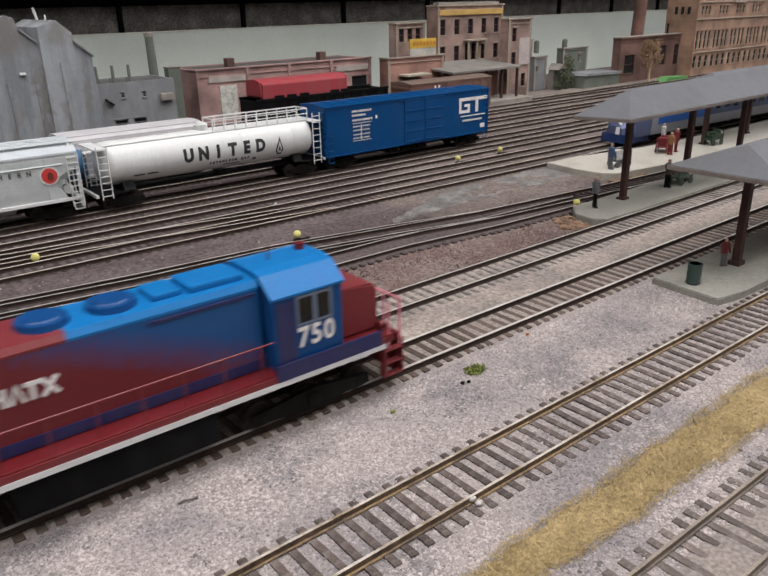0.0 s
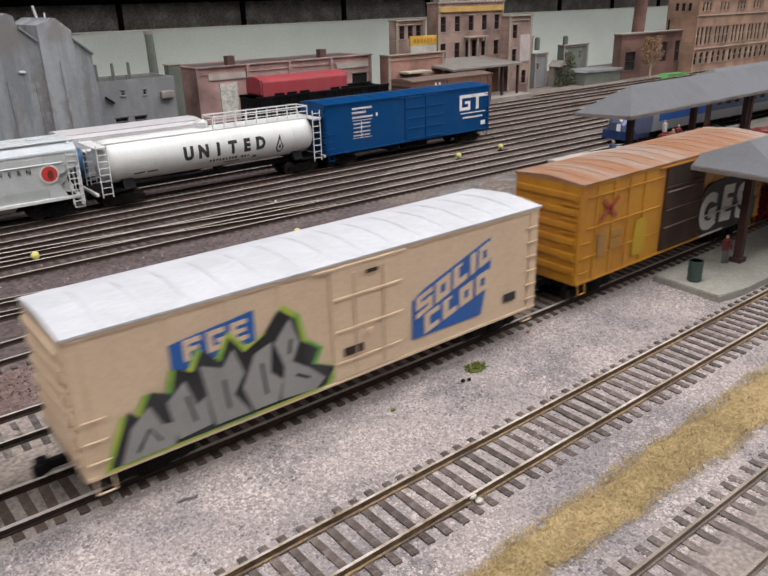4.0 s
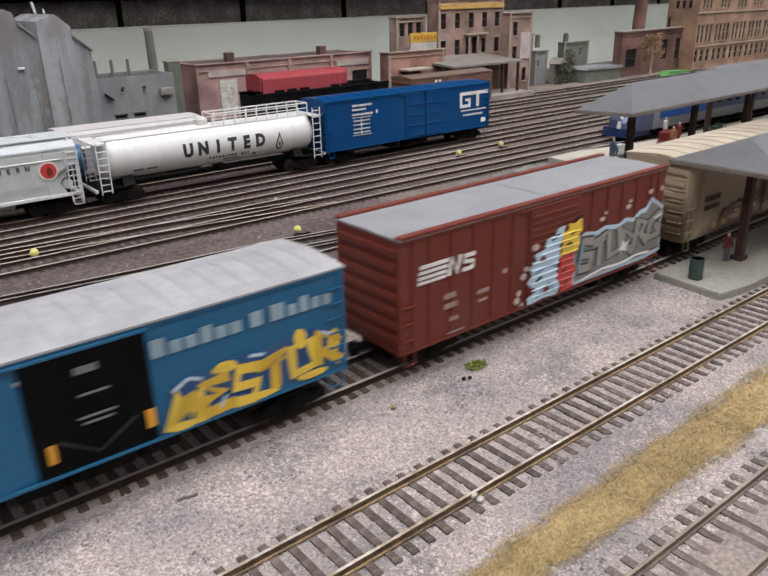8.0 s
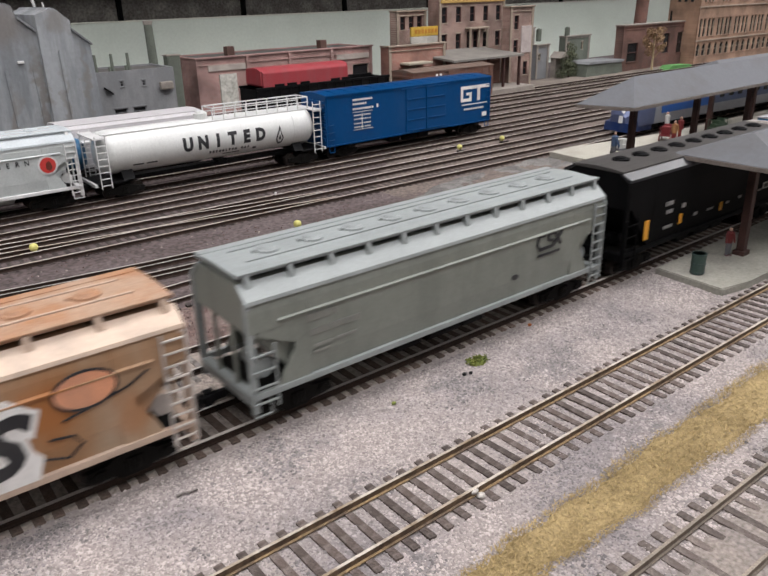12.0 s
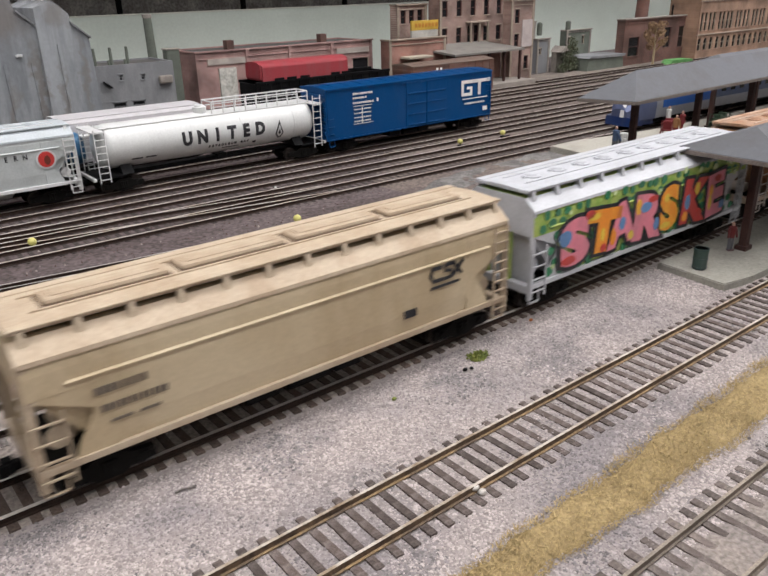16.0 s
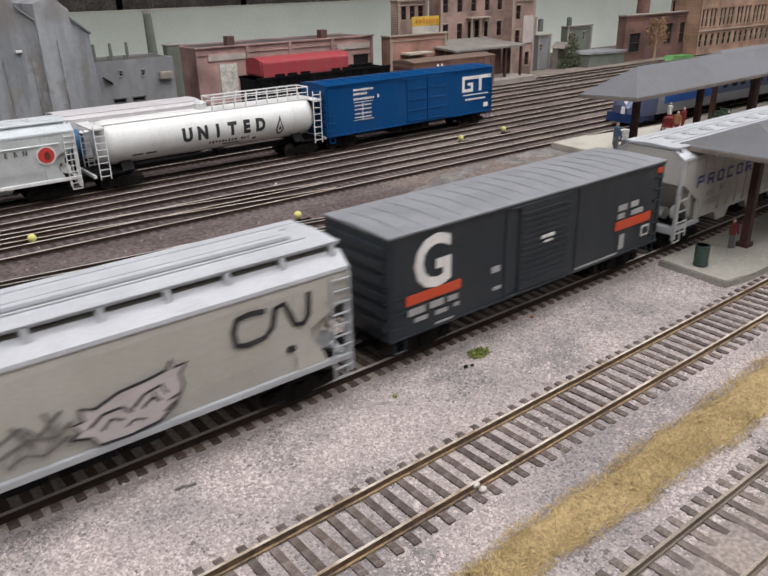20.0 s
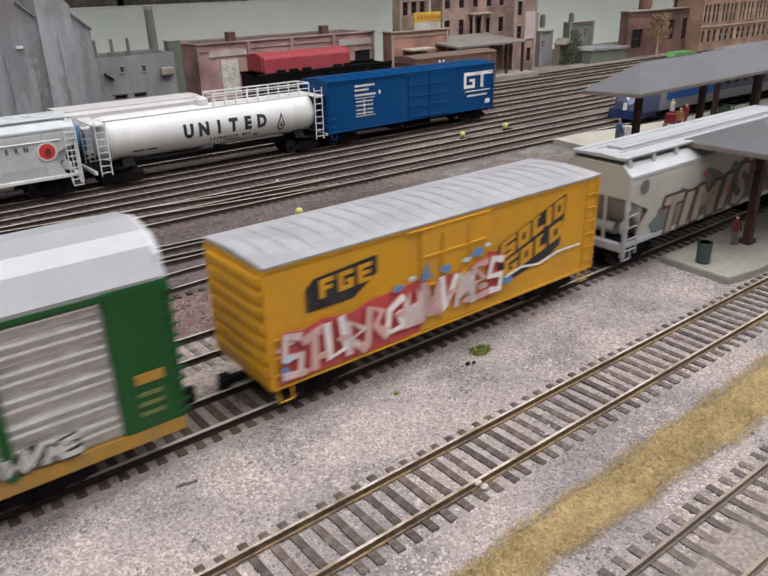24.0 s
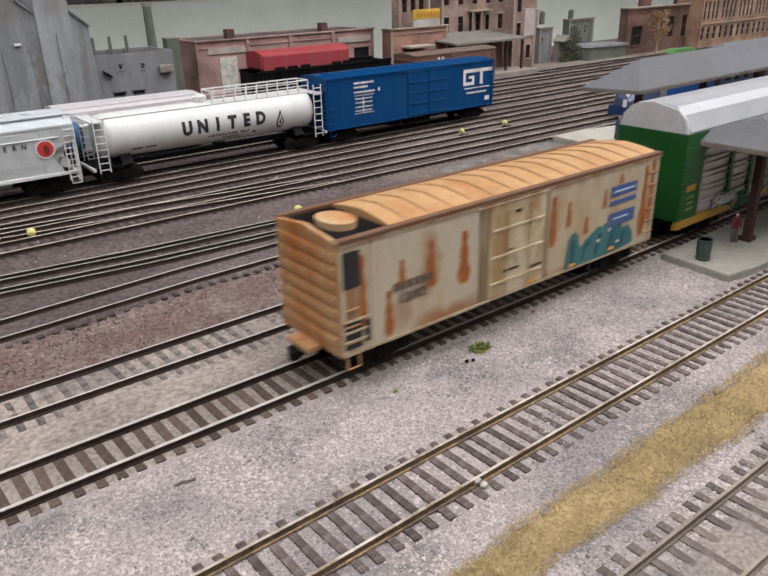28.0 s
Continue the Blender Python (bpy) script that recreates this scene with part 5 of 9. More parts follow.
plates("faded_graffiti", [blob(-36, 20, 1.6, 2.6, 13), blob(72, 24, 2.4, 1.6, 14)], paint("faded_amber", (0.42, 0.25, 0.08), 0.65), car, -19.1)
bars(car, dashes(-78, -62, 29.2, 32.0, 5, 21) + dashes(-78, -62, 24.6, 27.2, 6, 22), paint("worn_black_letters", (0.05, 0.04, 0.03), 0.6))
plates("dark_patch", [rect(82, 20, 91, 32)], paint("soot", (0.07, 0.06, 0.05), 0.7), car, -18.8)

car, h = box_car("boxcar", -863, -697, "oxide brown boxcar with a white emblem and grey blue yellow graffiti", 53.5, 10.0, NSBROWN, mat("slate_grey_roof", (0.235, 0.24, 0.255), 0.6, 0, 0.08, 60, 0.08, 900, (0.205, 0.21, 0.225)), None,
                 [(-15, 15, NSBROWN, "bars")], [-76, -68, -57, -46, -35, -24, 26, 37, 48, 59, 70, 76], None, 2, 0.9, 7, NSBROWN, roof_edge=NSBROWN)
plates("emblem", [rect(-73, 41.2, -59, 42.6), rect(-73.4, 39.2, -59.5, 40.4), rect(-73.8, 37.2, -60, 38.4), rect(-74, 35.4, -60.5, 36.5), stroke([(-59, 35.6), (-57.4, 42), (-54.6, 36), (-53, 42.4)], 1.8), stroke([(-45.5, 41.4), (-50.8, 41.4), (-51, 39.2), (-46.2, 38.6), (-46.6, 36.2), (-52, 36)], 1.6)], GWHITE, car, -18.9)
bars(car, dashes(-61, -55, 26.5, 28.6, 3, 61) + dashes(-61, -54, 22.5, 24.6, 5, 62) + dashes(-43.5, -37, 24, 25.6, 4, 63) + dashes(-43, -38, 20.5, 21.6, 4, 64) + dashes(-58, -53.5, 17, 18.6, 3, 65) + [(-29.5, 29, -27.5, 30.8)] + dashes(-59, -50, 11.8, 12.6, 5, 66), paint("faint_rosy_marks", (0.40, 0.29, 0.27), 0.6))
plates("graffiti_cloud", [[(14, 31), (22, 35), (30, 33.5), (36, 35), (46, 33.5), (52, 35.5), (58, 34), (63, 37), (67, 37), (71.5, 41.5), (76, 39), (82, 35.5), (81, 27), (82.5, 13), (70, 11.5), (14, 12), (15, 20)]], GLIGHT, car, -19.0)
plates("graffiti_field", [[(15, 28.5), (23, 33.2), (30, 31.6), (36, 33.2), (46, 31.6), (52, 33.6), (58, 32.2), (63, 35.2), (67.5, 35), (71.5, 39.5), (75, 37.5), (80.5, 34.5), (79.5, 27), (81, 15), (70, 13.6), (16, 13.6), (16.5, 20)]], paint("graffiti_mid_grey", (0.20, 0.195, 0.18), 0.55, 0.3), car, -19.12)
scrawl(car, 18, 80, 16.5, 30.5, 6, [paint("graffiti_dull_grey", (0.30, 0.285, 0.26), 0.55, 0.2)], GBLACK, -19.25, 3.9, 1.0, 2, 0.7)
plates("graffiti_patch", [[(4, 28), (5.5, 33), (5, 37), (9, 39.5), (8, 42), (13, 41), (17, 42.5), (18, 37), (15.6, 35.5), (17, 31), (13, 28.4), (9, 29.4)]], GYELLOW, car, -20.2)
plates("graffiti_patch", [[(5, 11.8), (6, 15.6), (2, 19), (4.4, 23), (4, 27), (8, 28.6), (13.4, 28), (13, 24), (15.6, 20), (12, 17), (14.4, 12.6)]], GRED, car, -20.2)
plates("graffiti_patch", [[(-15, 11.5), (-16, 14.4), (-12, 16), (-13.5, 19), (-16.4, 21.5), (-13, 24), (-15, 27), (-11, 30), (-12.6, 33), (-6, 33.6), (-5, 38), (0, 37.2), (1.4, 41), (6, 41.6), (5, 36), (3, 33), (4, 28), (1, 25), (3.4, 19), (5, 15), (3, 11.5), (-5, 12.4)]], GLIGHT, car, -20.1)
plates("graffiti_patch", [blob(-17, 28, 1.3, 1.1, 26), blob(-18.6, 25, 1.6, 1.4, 27), blob(-21, 18.5, 1.3, 1.2, 28), blob(-22, 15.4, 1.5, 1.5, 29), blob(-12, 36, 2.2, 1.4, 30), blob(-19, 13, 1.0, 0.9, 31), blob(32, 39, 2.0, 1.0, 32), blob(34, 41.4, 1.0, 0.8, 33), blob(51, 41, 1.8, 1.1, 34), blob(52, 43.4, 1.0, 0.8, 35), blob(68, 45, 1.5, 1.2, 36), blob(77, 45, 1.4, 1.2, 37)], paint("graffiti_rosy_white", (0.52, 0.40, 0.38), 0.55), car, -20.15)
plates("graffiti_inlay", [stroke([(7.4, 32.4), (10, 33.2), (12, 32)], 1.0), stroke([(10, 36.8), (14, 38)], 1.0), stroke([(6, 20.4), (8, 22.6)], 1.0), stroke([(7.6, 14), (9, 17), (10, 14.4)], 0.9), stroke([(-11, 21), (-7, 22.4)], 0.9), stroke([(-2, 37), (3, 38.6)], 1.1), stroke([(12, 43), (17, 44)], 1.2)], GBLACK, car, -20.32)
plates("graffiti_inlay", [blob(-13, 17.5, 2.0, 1.3, 41), blob(-4, 15.6, 2.0, 1.8, 42), blob(-7, 30, 1.6, 1.2, 43)], NSBROWN, car, -20.32)
plates("graffiti_inlay", [stroke([(-12, 24.6), (-4, 26.4), (2, 25.4)], 1.6), stroke([(-10, 14), (-2, 18.4), (1, 14)], 1.6), stroke([(18, 25), (16.6, 18), (19, 31)], 1.4)], paint("graffiti_steel_blue", (0.20, 0.33, 0.42), 0.55), car, -20.3)
for k in range(9):
    z = 14.6 + k * 2.9
    x0, x1 = (-13.4, 3.0) if k < 6 else (-9 + (k - 6) * 3, 4.0)
    for a, b, m in ((x0, x1, GLIGHT), (4.6, 13.2 if k < 5 else 15.6, GRED if k < 5 else GYELLOW)):
        bm = B()
        prism(bm, [(-20.1, z - 0.5), (-20.75, z), (-20.1, z + 0.5)], a, b)
        part("door_rib", bm, m, car)
plates("white_highlight", [stroke([(20, 13.4), (36, 15.2), (50, 14.2), (62, 15.6), (72, 14.8)], 1.0), stroke([(74, 31), (79, 32)], 0.8), [(47, 21), (49, 23), (48.6, 26), (51, 23.6), (54, 24), (52, 21.8), (53, 19), (50.4, 20.6)]], GWHITE, car, -20.0)

car, h = box_car("boxcar", -1047, -885, "bright blue boxcar with a black door and yellow graffiti", 50.5, 14.0, BMBLUE, ROOFGREY, None,
                 [(-19, 13.5, HOPBLACK, "plain")], [-79, 79], None, 20, 2.0, 6, BMBLUE)
bars(car, [(14.6, 39.8, 18.6, 45.2)] + [(20.0 + i * 4.7, 39.8, 23.6 + i * 4.7, 43.4 if i != 2 else 44.8) for i in range(5)] + [(45.5, 39.8, 49.5, 44.6), (52.5, 39.8, 57.2, 45.0)] + [(58.6 + i * 4.3, 39.8, 61.7 + i * 4.3, 43.4 if i != 1 else 45.0) for i in range(4)], paint("pale_blue_letters", (0.27, 0.38, 0.44), 0.5))
plates("graffiti_cloud", [blob(26, 25, 9, 6, 41), blob(40, 28, 9, 5, 42), blob(54, 26, 10, 6, 43), blob(68, 27, 8, 6, 44)], paint("deep_blue_shadow", (0.012, 0.07, 0.20), 0.5), car, -18.72)
scrawl(car, 17, 78, 15.5, 28.0, 6, [GYELLOW, paint("graffiti_ochre_yellow", (0.62, 0.40, 0.03), 0.55, 0.2)], bpy.data.materials["deep_blue_shadow"], -18.85, 3.7, 0.8, 3, 0.45)
plates("pale_spot", [stroke([(19, 28), (24, 30.5), (28, 29)], 1.0), stroke([(44, 31), (49, 30)], 1.0), stroke([(70, 31), (74, 29)], 1.0), stroke([(33, 17.5), (35, 21)], 0.9)], GLIGHT, car, -19.2)
plates("graffiti_patch", [blob(21, 16, 5, 1.3, 48), blob(46, 16.4, 8, 1.1, 49), blob(66, 17, 6, 1.2, 50), blob(36, 30, 4, 1.8, 51), blob(62, 31, 2.2, 3.5, 52), blob(75, 26, 2.4, 4.5, 53)], GYELLOW, car, -18.95)
rnd = random.Random(31)
HAZE = paint("thin_white_spray", (0.40, 0.48, 0.53), 0.6, 0.2)
for k in range(32):
    cx, cz = rnd.uniform(-79, -60), rnd.uniform(32, 46)
    plates("white_scrawl", [stroke([(cx, cz), (cx + rnd.uniform(-2, 2), cz + rnd.uniform(-3, 3)), (cx + rnd.uniform(-3.5, 3.5), cz + rnd.uniform(-3, 2))], rnd.uniform(0.4, 0.9))], HAZE if k % 3 else SILVER, car, -18.9 - 0.005 * k, 0.08)
bars(car, dashes(-55, -51.5, 31.8, 34, 2, 71) + dashes(-50, -46.5, 31.8, 34, 2, 72) + dashes(-54, -47.5, 28.2, 30, 4, 73) + dashes(-55, -44, 23, 24, 7, 74) + dashes(-55, -46, 21, 21.8, 6, 75) + dashes(-41, -34, 28.5, 29.2, 5, 76) + [(-20, 44, -18, 45)], paint("faint_blue_marks", (0.30, 0.39, 0.44), 0.6))
bars(car, [(-76.5, 18.5, -73.5, 28), (-38.5, 19, -36, 23.5), (-16, 19.5, -14, 25), (10.5, 19.8, 13, 25.5)], ORANGE, -19.6)
bars(car, [(-6, 42.4, 0, 44.4), (-6, 36, 2, 36.6), (-7, 29.4, 3, 30), (-6, 27.6, 2, 28.2)], paint("dim_letters", (0.16, 0.16, 0.16), 0.6), -19.5)
plates("door_emblem", [stroke([(-13, 25), (-3, 18.5), (8, 25)], 0.7)], paint("dull_grey", (0.013, 0.013, 0.014), 0.6), car, -19.5)

car, h = hopper("hopper_car", -1241, -1072, "black covered hopper car with orange reflector stripes", HOPBLACK, HOPDECK, HOPBLACK, "round", 9, 8, 13.0, HOPBLACKROOF, HOPBLACK, "none", None, 18, 49.0, 0.2, HOPBLACK, walk_boards=False, ends="open", rise=2.6)
# Pale plate on the front roof end stands in for a specular reflection.
bm = B()
rbx(bm, h - 9.5, h - 1.6, -9.5, 9.5, 53.2, 54.0, 0.25)
rbx(bm, h - 7.5, h - 4.0, -4, 4, 53.9, 54.5, 0.25)
part("end_walk", bm, paint("dusty_walk", (0.34, 0.31, 0.29), 0.3, 0.3), car, "pale plate standing for a glint on the roof end")
WORN = paint("worn_white_marks", (0.27, 0.265, 0.26), 0.6, 0.3)
bars(car, [(-68.5, 18.5, -65, 28), (-38.5, 20.5, -36, 25.5), (0.8, 19.5, 3.4, 24), (37.5, 20, 40, 24.5), (69, 18, 71.5, 27.5)], ORANGE, -19.0)
bars(car, dashes(-52, -45, 32, 34, 4, 51) + dashes(-51, -45, 28, 29.8, 4, 52) + dashes(-52, -44, 20.5, 22, 5, 53) + [(-37, 28.4, -34, 30.6), (-25, 22, -21.5, 23.6)] + dashes(-12, -6, 22, 23, 4, 54)
     + [(7, 22, 10.5, 23.2), (20, 22.5, 23.5, 24), (42, 22.5, 46, 23.5)] + dashes(60, 65, 27, 28.2, 3, 55) + dashes(60, 65, 25, 26.2, 3, 56) + dashes(60, 65, 23.2, 24.2, 3, 57) + dashes(60, 66, 19, 20, 4, 58), WORN, -19.0)
plates("data_frame", [rect(47.5, 22.8, 54.5, 26.4)], SILVER, car, -18.95)
plates("data_field", [rect(48.4, 23.5, 53.6, 25.7)], paint("data_grey", (0.10, 0.10, 0.10), 0.6), car, -19.1)
bars(car, [(49.2, 24.2, 50.4, 25), (51.6, 24.2, 52.8, 25)], GBLACK, -19.25)

car, h = hopper("hopper_car", -1435, -1256, "pale grey covered hopper car with a dark emblem", CSXGREY, CSXROOF, CSXROOF, "round", 9, 12, 8.0)
plates("emblem", [stroke([(49, 37.2), (44.6, 37.4), (43.6, 34), (45.2, 31.6), (49, 31.8)], 1.4), stroke([(54.6, 37.4), (50.6, 37.2), (50.4, 34.8), (53.6, 34.2), (53.4, 31.8), (49.4, 31.8)], 1.4), stroke([(53.8, 31.8), (59.2, 37.4)], 1.4), stroke([(54.4, 37.4), (58.6, 31.8)], 1.4), rect(44, 28.6, 58, 29.6)], GBLACK, car, -18.95)
bars(car, dashes(-67, -55, 34, 36.4, 8, 25) + dashes(-66, -46, 29, 31.2, 12, 26) + [(-65, 24.5, -58, 25.5), (-56, 24.8, -48, 25.6), (-65, 22.5, -59, 23.2)], paint("faint_grey_letters", (0.24, 0.24, 0.22), 0.6), -18.8)
plates("data_dot", [blob(31, 23.5, 1.8, 1.2, 3, 10, 0.05)], GBLACK, car, -18.9)

car, h = hopper("hopper_car", -1622, -1451, "rust stained tan hopper car with black and white graffiti", RUSTHOP, RUSTROOF, paint("rusty_trim", (0.48, 0.36, 0.28), 0.65), "round", 8, 10, 8.0, paint("pinkish_band", (0.60, 0.47, 0.37), 0.6), paint("dusty_white", (0.55, 0.50, 0.46), 0.6))
plates("graffiti_cloud", [[(-50, 14), (-46, 24), (-40, 28), (-36, 32), (-26, 33), (-16, 34), (-10, 36), (2, 33.5), (14, 33.5), (26, 37), (36, 40), (42, 35), (38, 26), (42, 21), (40, 15), (20, 15)]], GWHITE, car, -18.9)
for i, (c, x, z, size) in enumerate((("A", -41, 15.0, 19), ("S", -27, 17.0, 20), ("U", -13, 17.5, 20), ("E", 1, 17.5, 20), ("M", 15.5, 18.0, 20), ("S", 31, 19.5, 22))):
    words(c, GWHITE, car, x, z, size, -19.05, 1.12, 0.32, 2.3, "graffiti_outline")
    words(c, GBLACK, car, x, z, size, -19.2, 1.12, 0.32, 0.9, "graffiti_letter")
plates("orange_disc", [blob(55, 36, 8, 5, 2, 24, 0.02)], paint("peach", (0.66, 0.30, 0.17), 0.6), car, -18.9)
plates("disc_ring", [stroke([(55 + 8.4 * math.cos(a * 0.3), 36 + 5.4 * math.sin(a * 0.3)) for a in range(22)], 0.7)], GBLACK, car, -19.0)
plates("black_scrawl", [stroke([(44, 25), (50, 24), (52, 21), (48, 18), (42, 20)], 0.6), stroke([(48, 29), (58, 31), (66, 33), (72, 36)], 0.5)], GBLACK, car, -18.9)

car, h = hopper("hopper_car", -1813, -1639, "white roofed hopper car covered in green and orange graffiti", STARGREEN, ROOFWHITE, ROOFWHITE, "round", 9, 12, 6.0, end_mat=ROOFWHITE)
rnd = random.Random(11)
plates("green_spot", [blob(-80 + 6.4 * i + (3.2 if k % 2 else 0) + rnd.uniform(-1, 1), 17.5 + 5.2 * k + rnd.uniform(-0.8, 0.8), rnd.uniform(1.6, 2.5), rnd.uniform(1.5, 2.3), 26 * k + i, 12, 0.1)
                      for i in range(26) for k in range(6) if rnd.random() < 0.86 and not (abs(-80 + 6.4 * i) > 74 and k < 4)], GGREEN, car, -18.7)
plates("pale_spot", [blob(rnd.uniform(-78, 78), rnd.uniform(17, 45), rnd.uniform(1.0, 2.4), rnd.uniform(0.8, 2.2), i + 90, 9) for i in range(34)], paint("pale_lime", (0.55, 0.66, 0.34), 0.55), car, -18.85)
fl = [GPINK, GORANGE, GPINK, GPINK, GORANGE, GRED, GPINK]
for i, (c, x, z, s, w) in enumerate((("S", -58.5, 19.5, 25, 1.45), ("T", -40.5, 20.5, 24, 1.45), ("A", -25, 20.5, 25, 1.0), ("R", -7.5, 19, 27, 1.25), ("S", 13, 19.5, 27, 1.1), ("K", 32.5, 18.5, 28, 1.05), ("E", 55, 18, 28, 1.1))):
    words(c, GBLACK, car, x, z, s, -19.35, w, 0, 3.5, "graffiti_outline", turn=(-1) ** i * 5)
    words(c, fl[i], car, x, z, s, -19.5, w, 0, 1.75, "graffiti_letter", turn=(-1) ** i * 5)
plates("graffiti_fill", [blob(-66, 31, 4, 3.4, 61), blob(-26, 29, 2.4, 3, 62), blob(-8, 33, 4.4, 2.4, 63), blob(28, 28, 2.4, 4, 64), blob(62, 21, 2.4, 2.4, 65), blob(2, 23, 2.2, 3, 75)], GBLUE, car, -19.62)
plates("graffiti_fill", [blob(-63, 20.6, 5, 1.8, 66), blob(-39, 20.6, 2.2, 2.0, 67), blob(40, 20.6, 3.0, 2.0, 69), blob(-50, 38, 3.5, 1.8, 81), blob(-3, 36, 4, 1.6, 82), blob(55, 36, 3, 1.8, 83)], GRED, car, -19.62)
plates("graffiti_fill", [blob(-18.5, 22, 2.0, 2.2, 70), blob(-47, 36.5, 4, 1.6, 71), blob(10, 20.4, 4, 1.6, 72), blob(36, 34, 2.0, 3.2, 73), blob(50, 24, 1.6, 4, 74), blob(-40, 27, 1.6, 3, 84), blob(9, 34, 2.2, 2, 85)], GYELLOW, car, -19.62)
plates("graffiti_fill", [blob(-32, 24, 2, 4, 86), blob(-14, 34, 2, 4, 87), blob(27, 21, 2.2, 2.4, 88), blob(50, 30, 1.8, 3, 89)], GORANGE, car, -19.6)

car, h = hopper("hopper_car", -2004, -1825, "dusty tan covered hopper car with long roof hatches", TAN, TANROOF, TANROOF, "long", 4, 13, 6.0)
plates("emblem", [stroke([(53.4, 36), (48.6, 36.2), (47.8, 33.4), (49.4, 31.4), (53.4, 31.4)], 1.4), stroke([(59, 36.6), (55, 36.4), (54.8, 34.4), (58, 33.8), (57.8, 31.4), (53.8, 31.4)], 1.4), stroke([(58.4, 31.4), (63.8, 36.6)], 1.4), stroke([(58.8, 36.6), (63, 31.4)], 1.4), rect(48, 28.4, 62, 29.4)], GBLACK, car, -18.95)
bars(car, dashes(-71, -56, 31.6, 33.9, 8, 23) + dashes(-70, -51, 26.2, 28.3, 12, 24) + [(-68, 22.5, -62, 23.3), (-60, 22.5, -54, 23.3)], paint("faded_black", (0.14, 0.11, 0.08), 0.65), -18.85)
bars(car, [(35.5, 20.8, 41, 23.8)], GBLACK)

car, h = hopper("hopper_car", -2222, -2018, "pale grey ribbed hopper car with blue lettering", PROGREY, PROROOF, PROROOF, "round", 11, 10, 6.0, PROROOF, paint("pale_ladder", (0.55, 0.55, 0.53), 0.5), "ribs", None, 17, 48.6, 0.7, ends="straight", gate_y=15.0)
LETTERBLUE = paint("letter_blue", (0.03, 0.04, 0.22), 0.5)
for i in range(6):
    x = -83 + i * 9.6
    low = 34.9 if i in (0, 1, 5) else 32.8
    ring = [(x - 2.4, 32.5), (x - 2.4, 37.5), (x + 2.4, 37.5), (x + 2.4, low), (x - 2.2, low)]
    if i == 3:
        ring = [(x + 2.4, 37.5), (x - 2.4, 37.5), (x - 2.4, 32.8), (x + 2.4, 32.8)]
    plates("blue_letter", [stroke(ring, 1.1)], LETTERBLUE, car, -19.1)
    if i in (1, 5):
        plates("blue_letter", [stroke([(x + 0.4, 34.9), (x + 2.6, 32.4)], 1.1)], LETTERBLUE, car, -19.16)
bars(car, [(-75, 26, -68, 28.5), (-74, 21.5, -62, 23.8), (-62, 27, -58, 29.5), (18, 20, 24, 23)], paint("ghost_grey", (0.38, 0.37, 0.35), 0.6), -19.1)
bars(car, [(69.5, 19, 76, 24), (78, 19.5, 84.5, 24.5), (60, 17, 64, 18.4)], paint("dark_blue_grey", (0.05, 0.055, 0.08), 0.5), -19.1)

car, h = box_car("boxcar", -2402, -2236, "slate grey boxcar with a large white letter and orange bars", 50.5, 12.0, GDARK, mat("dark_grey_roof", (0.20, 0.208, 0.222), 0.55, 0, 0.08, 60, 0.1, 900, (0.165, 0.172, 0.185)), None,
                 [(-17, 13.5, GDARK, "bars")], [-80, 80, -24, 20], None, 18, 1.4, 6, GDARK)
words("G", GWHITE, car, -62, 29, 27, -18.8, 0.95, 0, 0.7, "large_letter")
bars(car, [(-75, 24.2, -48.5, 28.0), (47, 24.5, 74, 28.8)], REDBAR)
bars(car, [(-74, 20, -66, 22.6), (-64, 20.3, -57, 22.8), (-55, 20.5, -50, 22.6), (-71, 17, -65, 18.6), (-61, 17, -55, 18.6), (-52, 17.6, -49, 19), (-61, 13.2, -52, 14), (48, 33.5, 54.5, 36.2), (57, 33.6, 63, 36.2), (48, 29.8, 53, 32.2), (58, 29.8, 67, 32.2), (-32, 25.5, -27.5, 28), (-31, 18, -26.5, 19.4), (51, 15, 54.5, 22), (20, 13.2, 50, 14.0)], paint("dull_white_letters", (0.34, 0.34, 0.34), 0.5))
plates("data_frame", [rect(68, 17.5, 74, 22.5)], SILVER, car, -18.8)
plates("data_field", [rect(68.8, 18.3, 73.2, 21.7)], GDARK, car, -18.95)
plates("small_flag", [rect(76, 46, 80, 48.6)], REDBAR, car, -18.9)
bars(car, [(-5, 33.5, 3, 34.8), (-3, 31.5, 2, 32.4)], SILVER, -20.0)

car, h = hopper("hopper_car", -2592, -2416, "warm grey hopper car with dark line emblem and drawn animal", CNGREY, PROROOF, PROROOF, "long", 1, 10, 6.0, side="none")
plates("emblem", [stroke([(55, 39.6), (50, 40.2), (45.5, 39.6), (44, 36), (44.6, 31.4), (48, 30.4), (54, 31.0), (57, 33.5), (58.4, 39.4), (61.5, 40), (63.4, 36), (65, 32), (68, 31.4), (70, 34), (70.6, 41.5)], 1.7)], GBLACK, car, -18.95)
HEAD = [(-5, 20.5), (-2.4, 22), (-4.2, 24.4), (-1, 24.6), (-1.6, 28.6), (2.2, 27), (9, 29.6), (17, 30.4), (22.6, 31.4), (24.4, 34), (25, 31.4), (28.6, 31.8), (26.4, 29), (27, 25), (24, 20), (19, 16.6), (10, 15.6), (2, 16), (0, 19)]
plates("drawing_fill", [HEAD], paint("pale_fill", (0.50, 0.455, 0.45), 0.55), car, -18.78)
plates("line_drawing", [stroke(HEAD + HEAD[:1], 0.8)], GBLACK, car, -18.9)
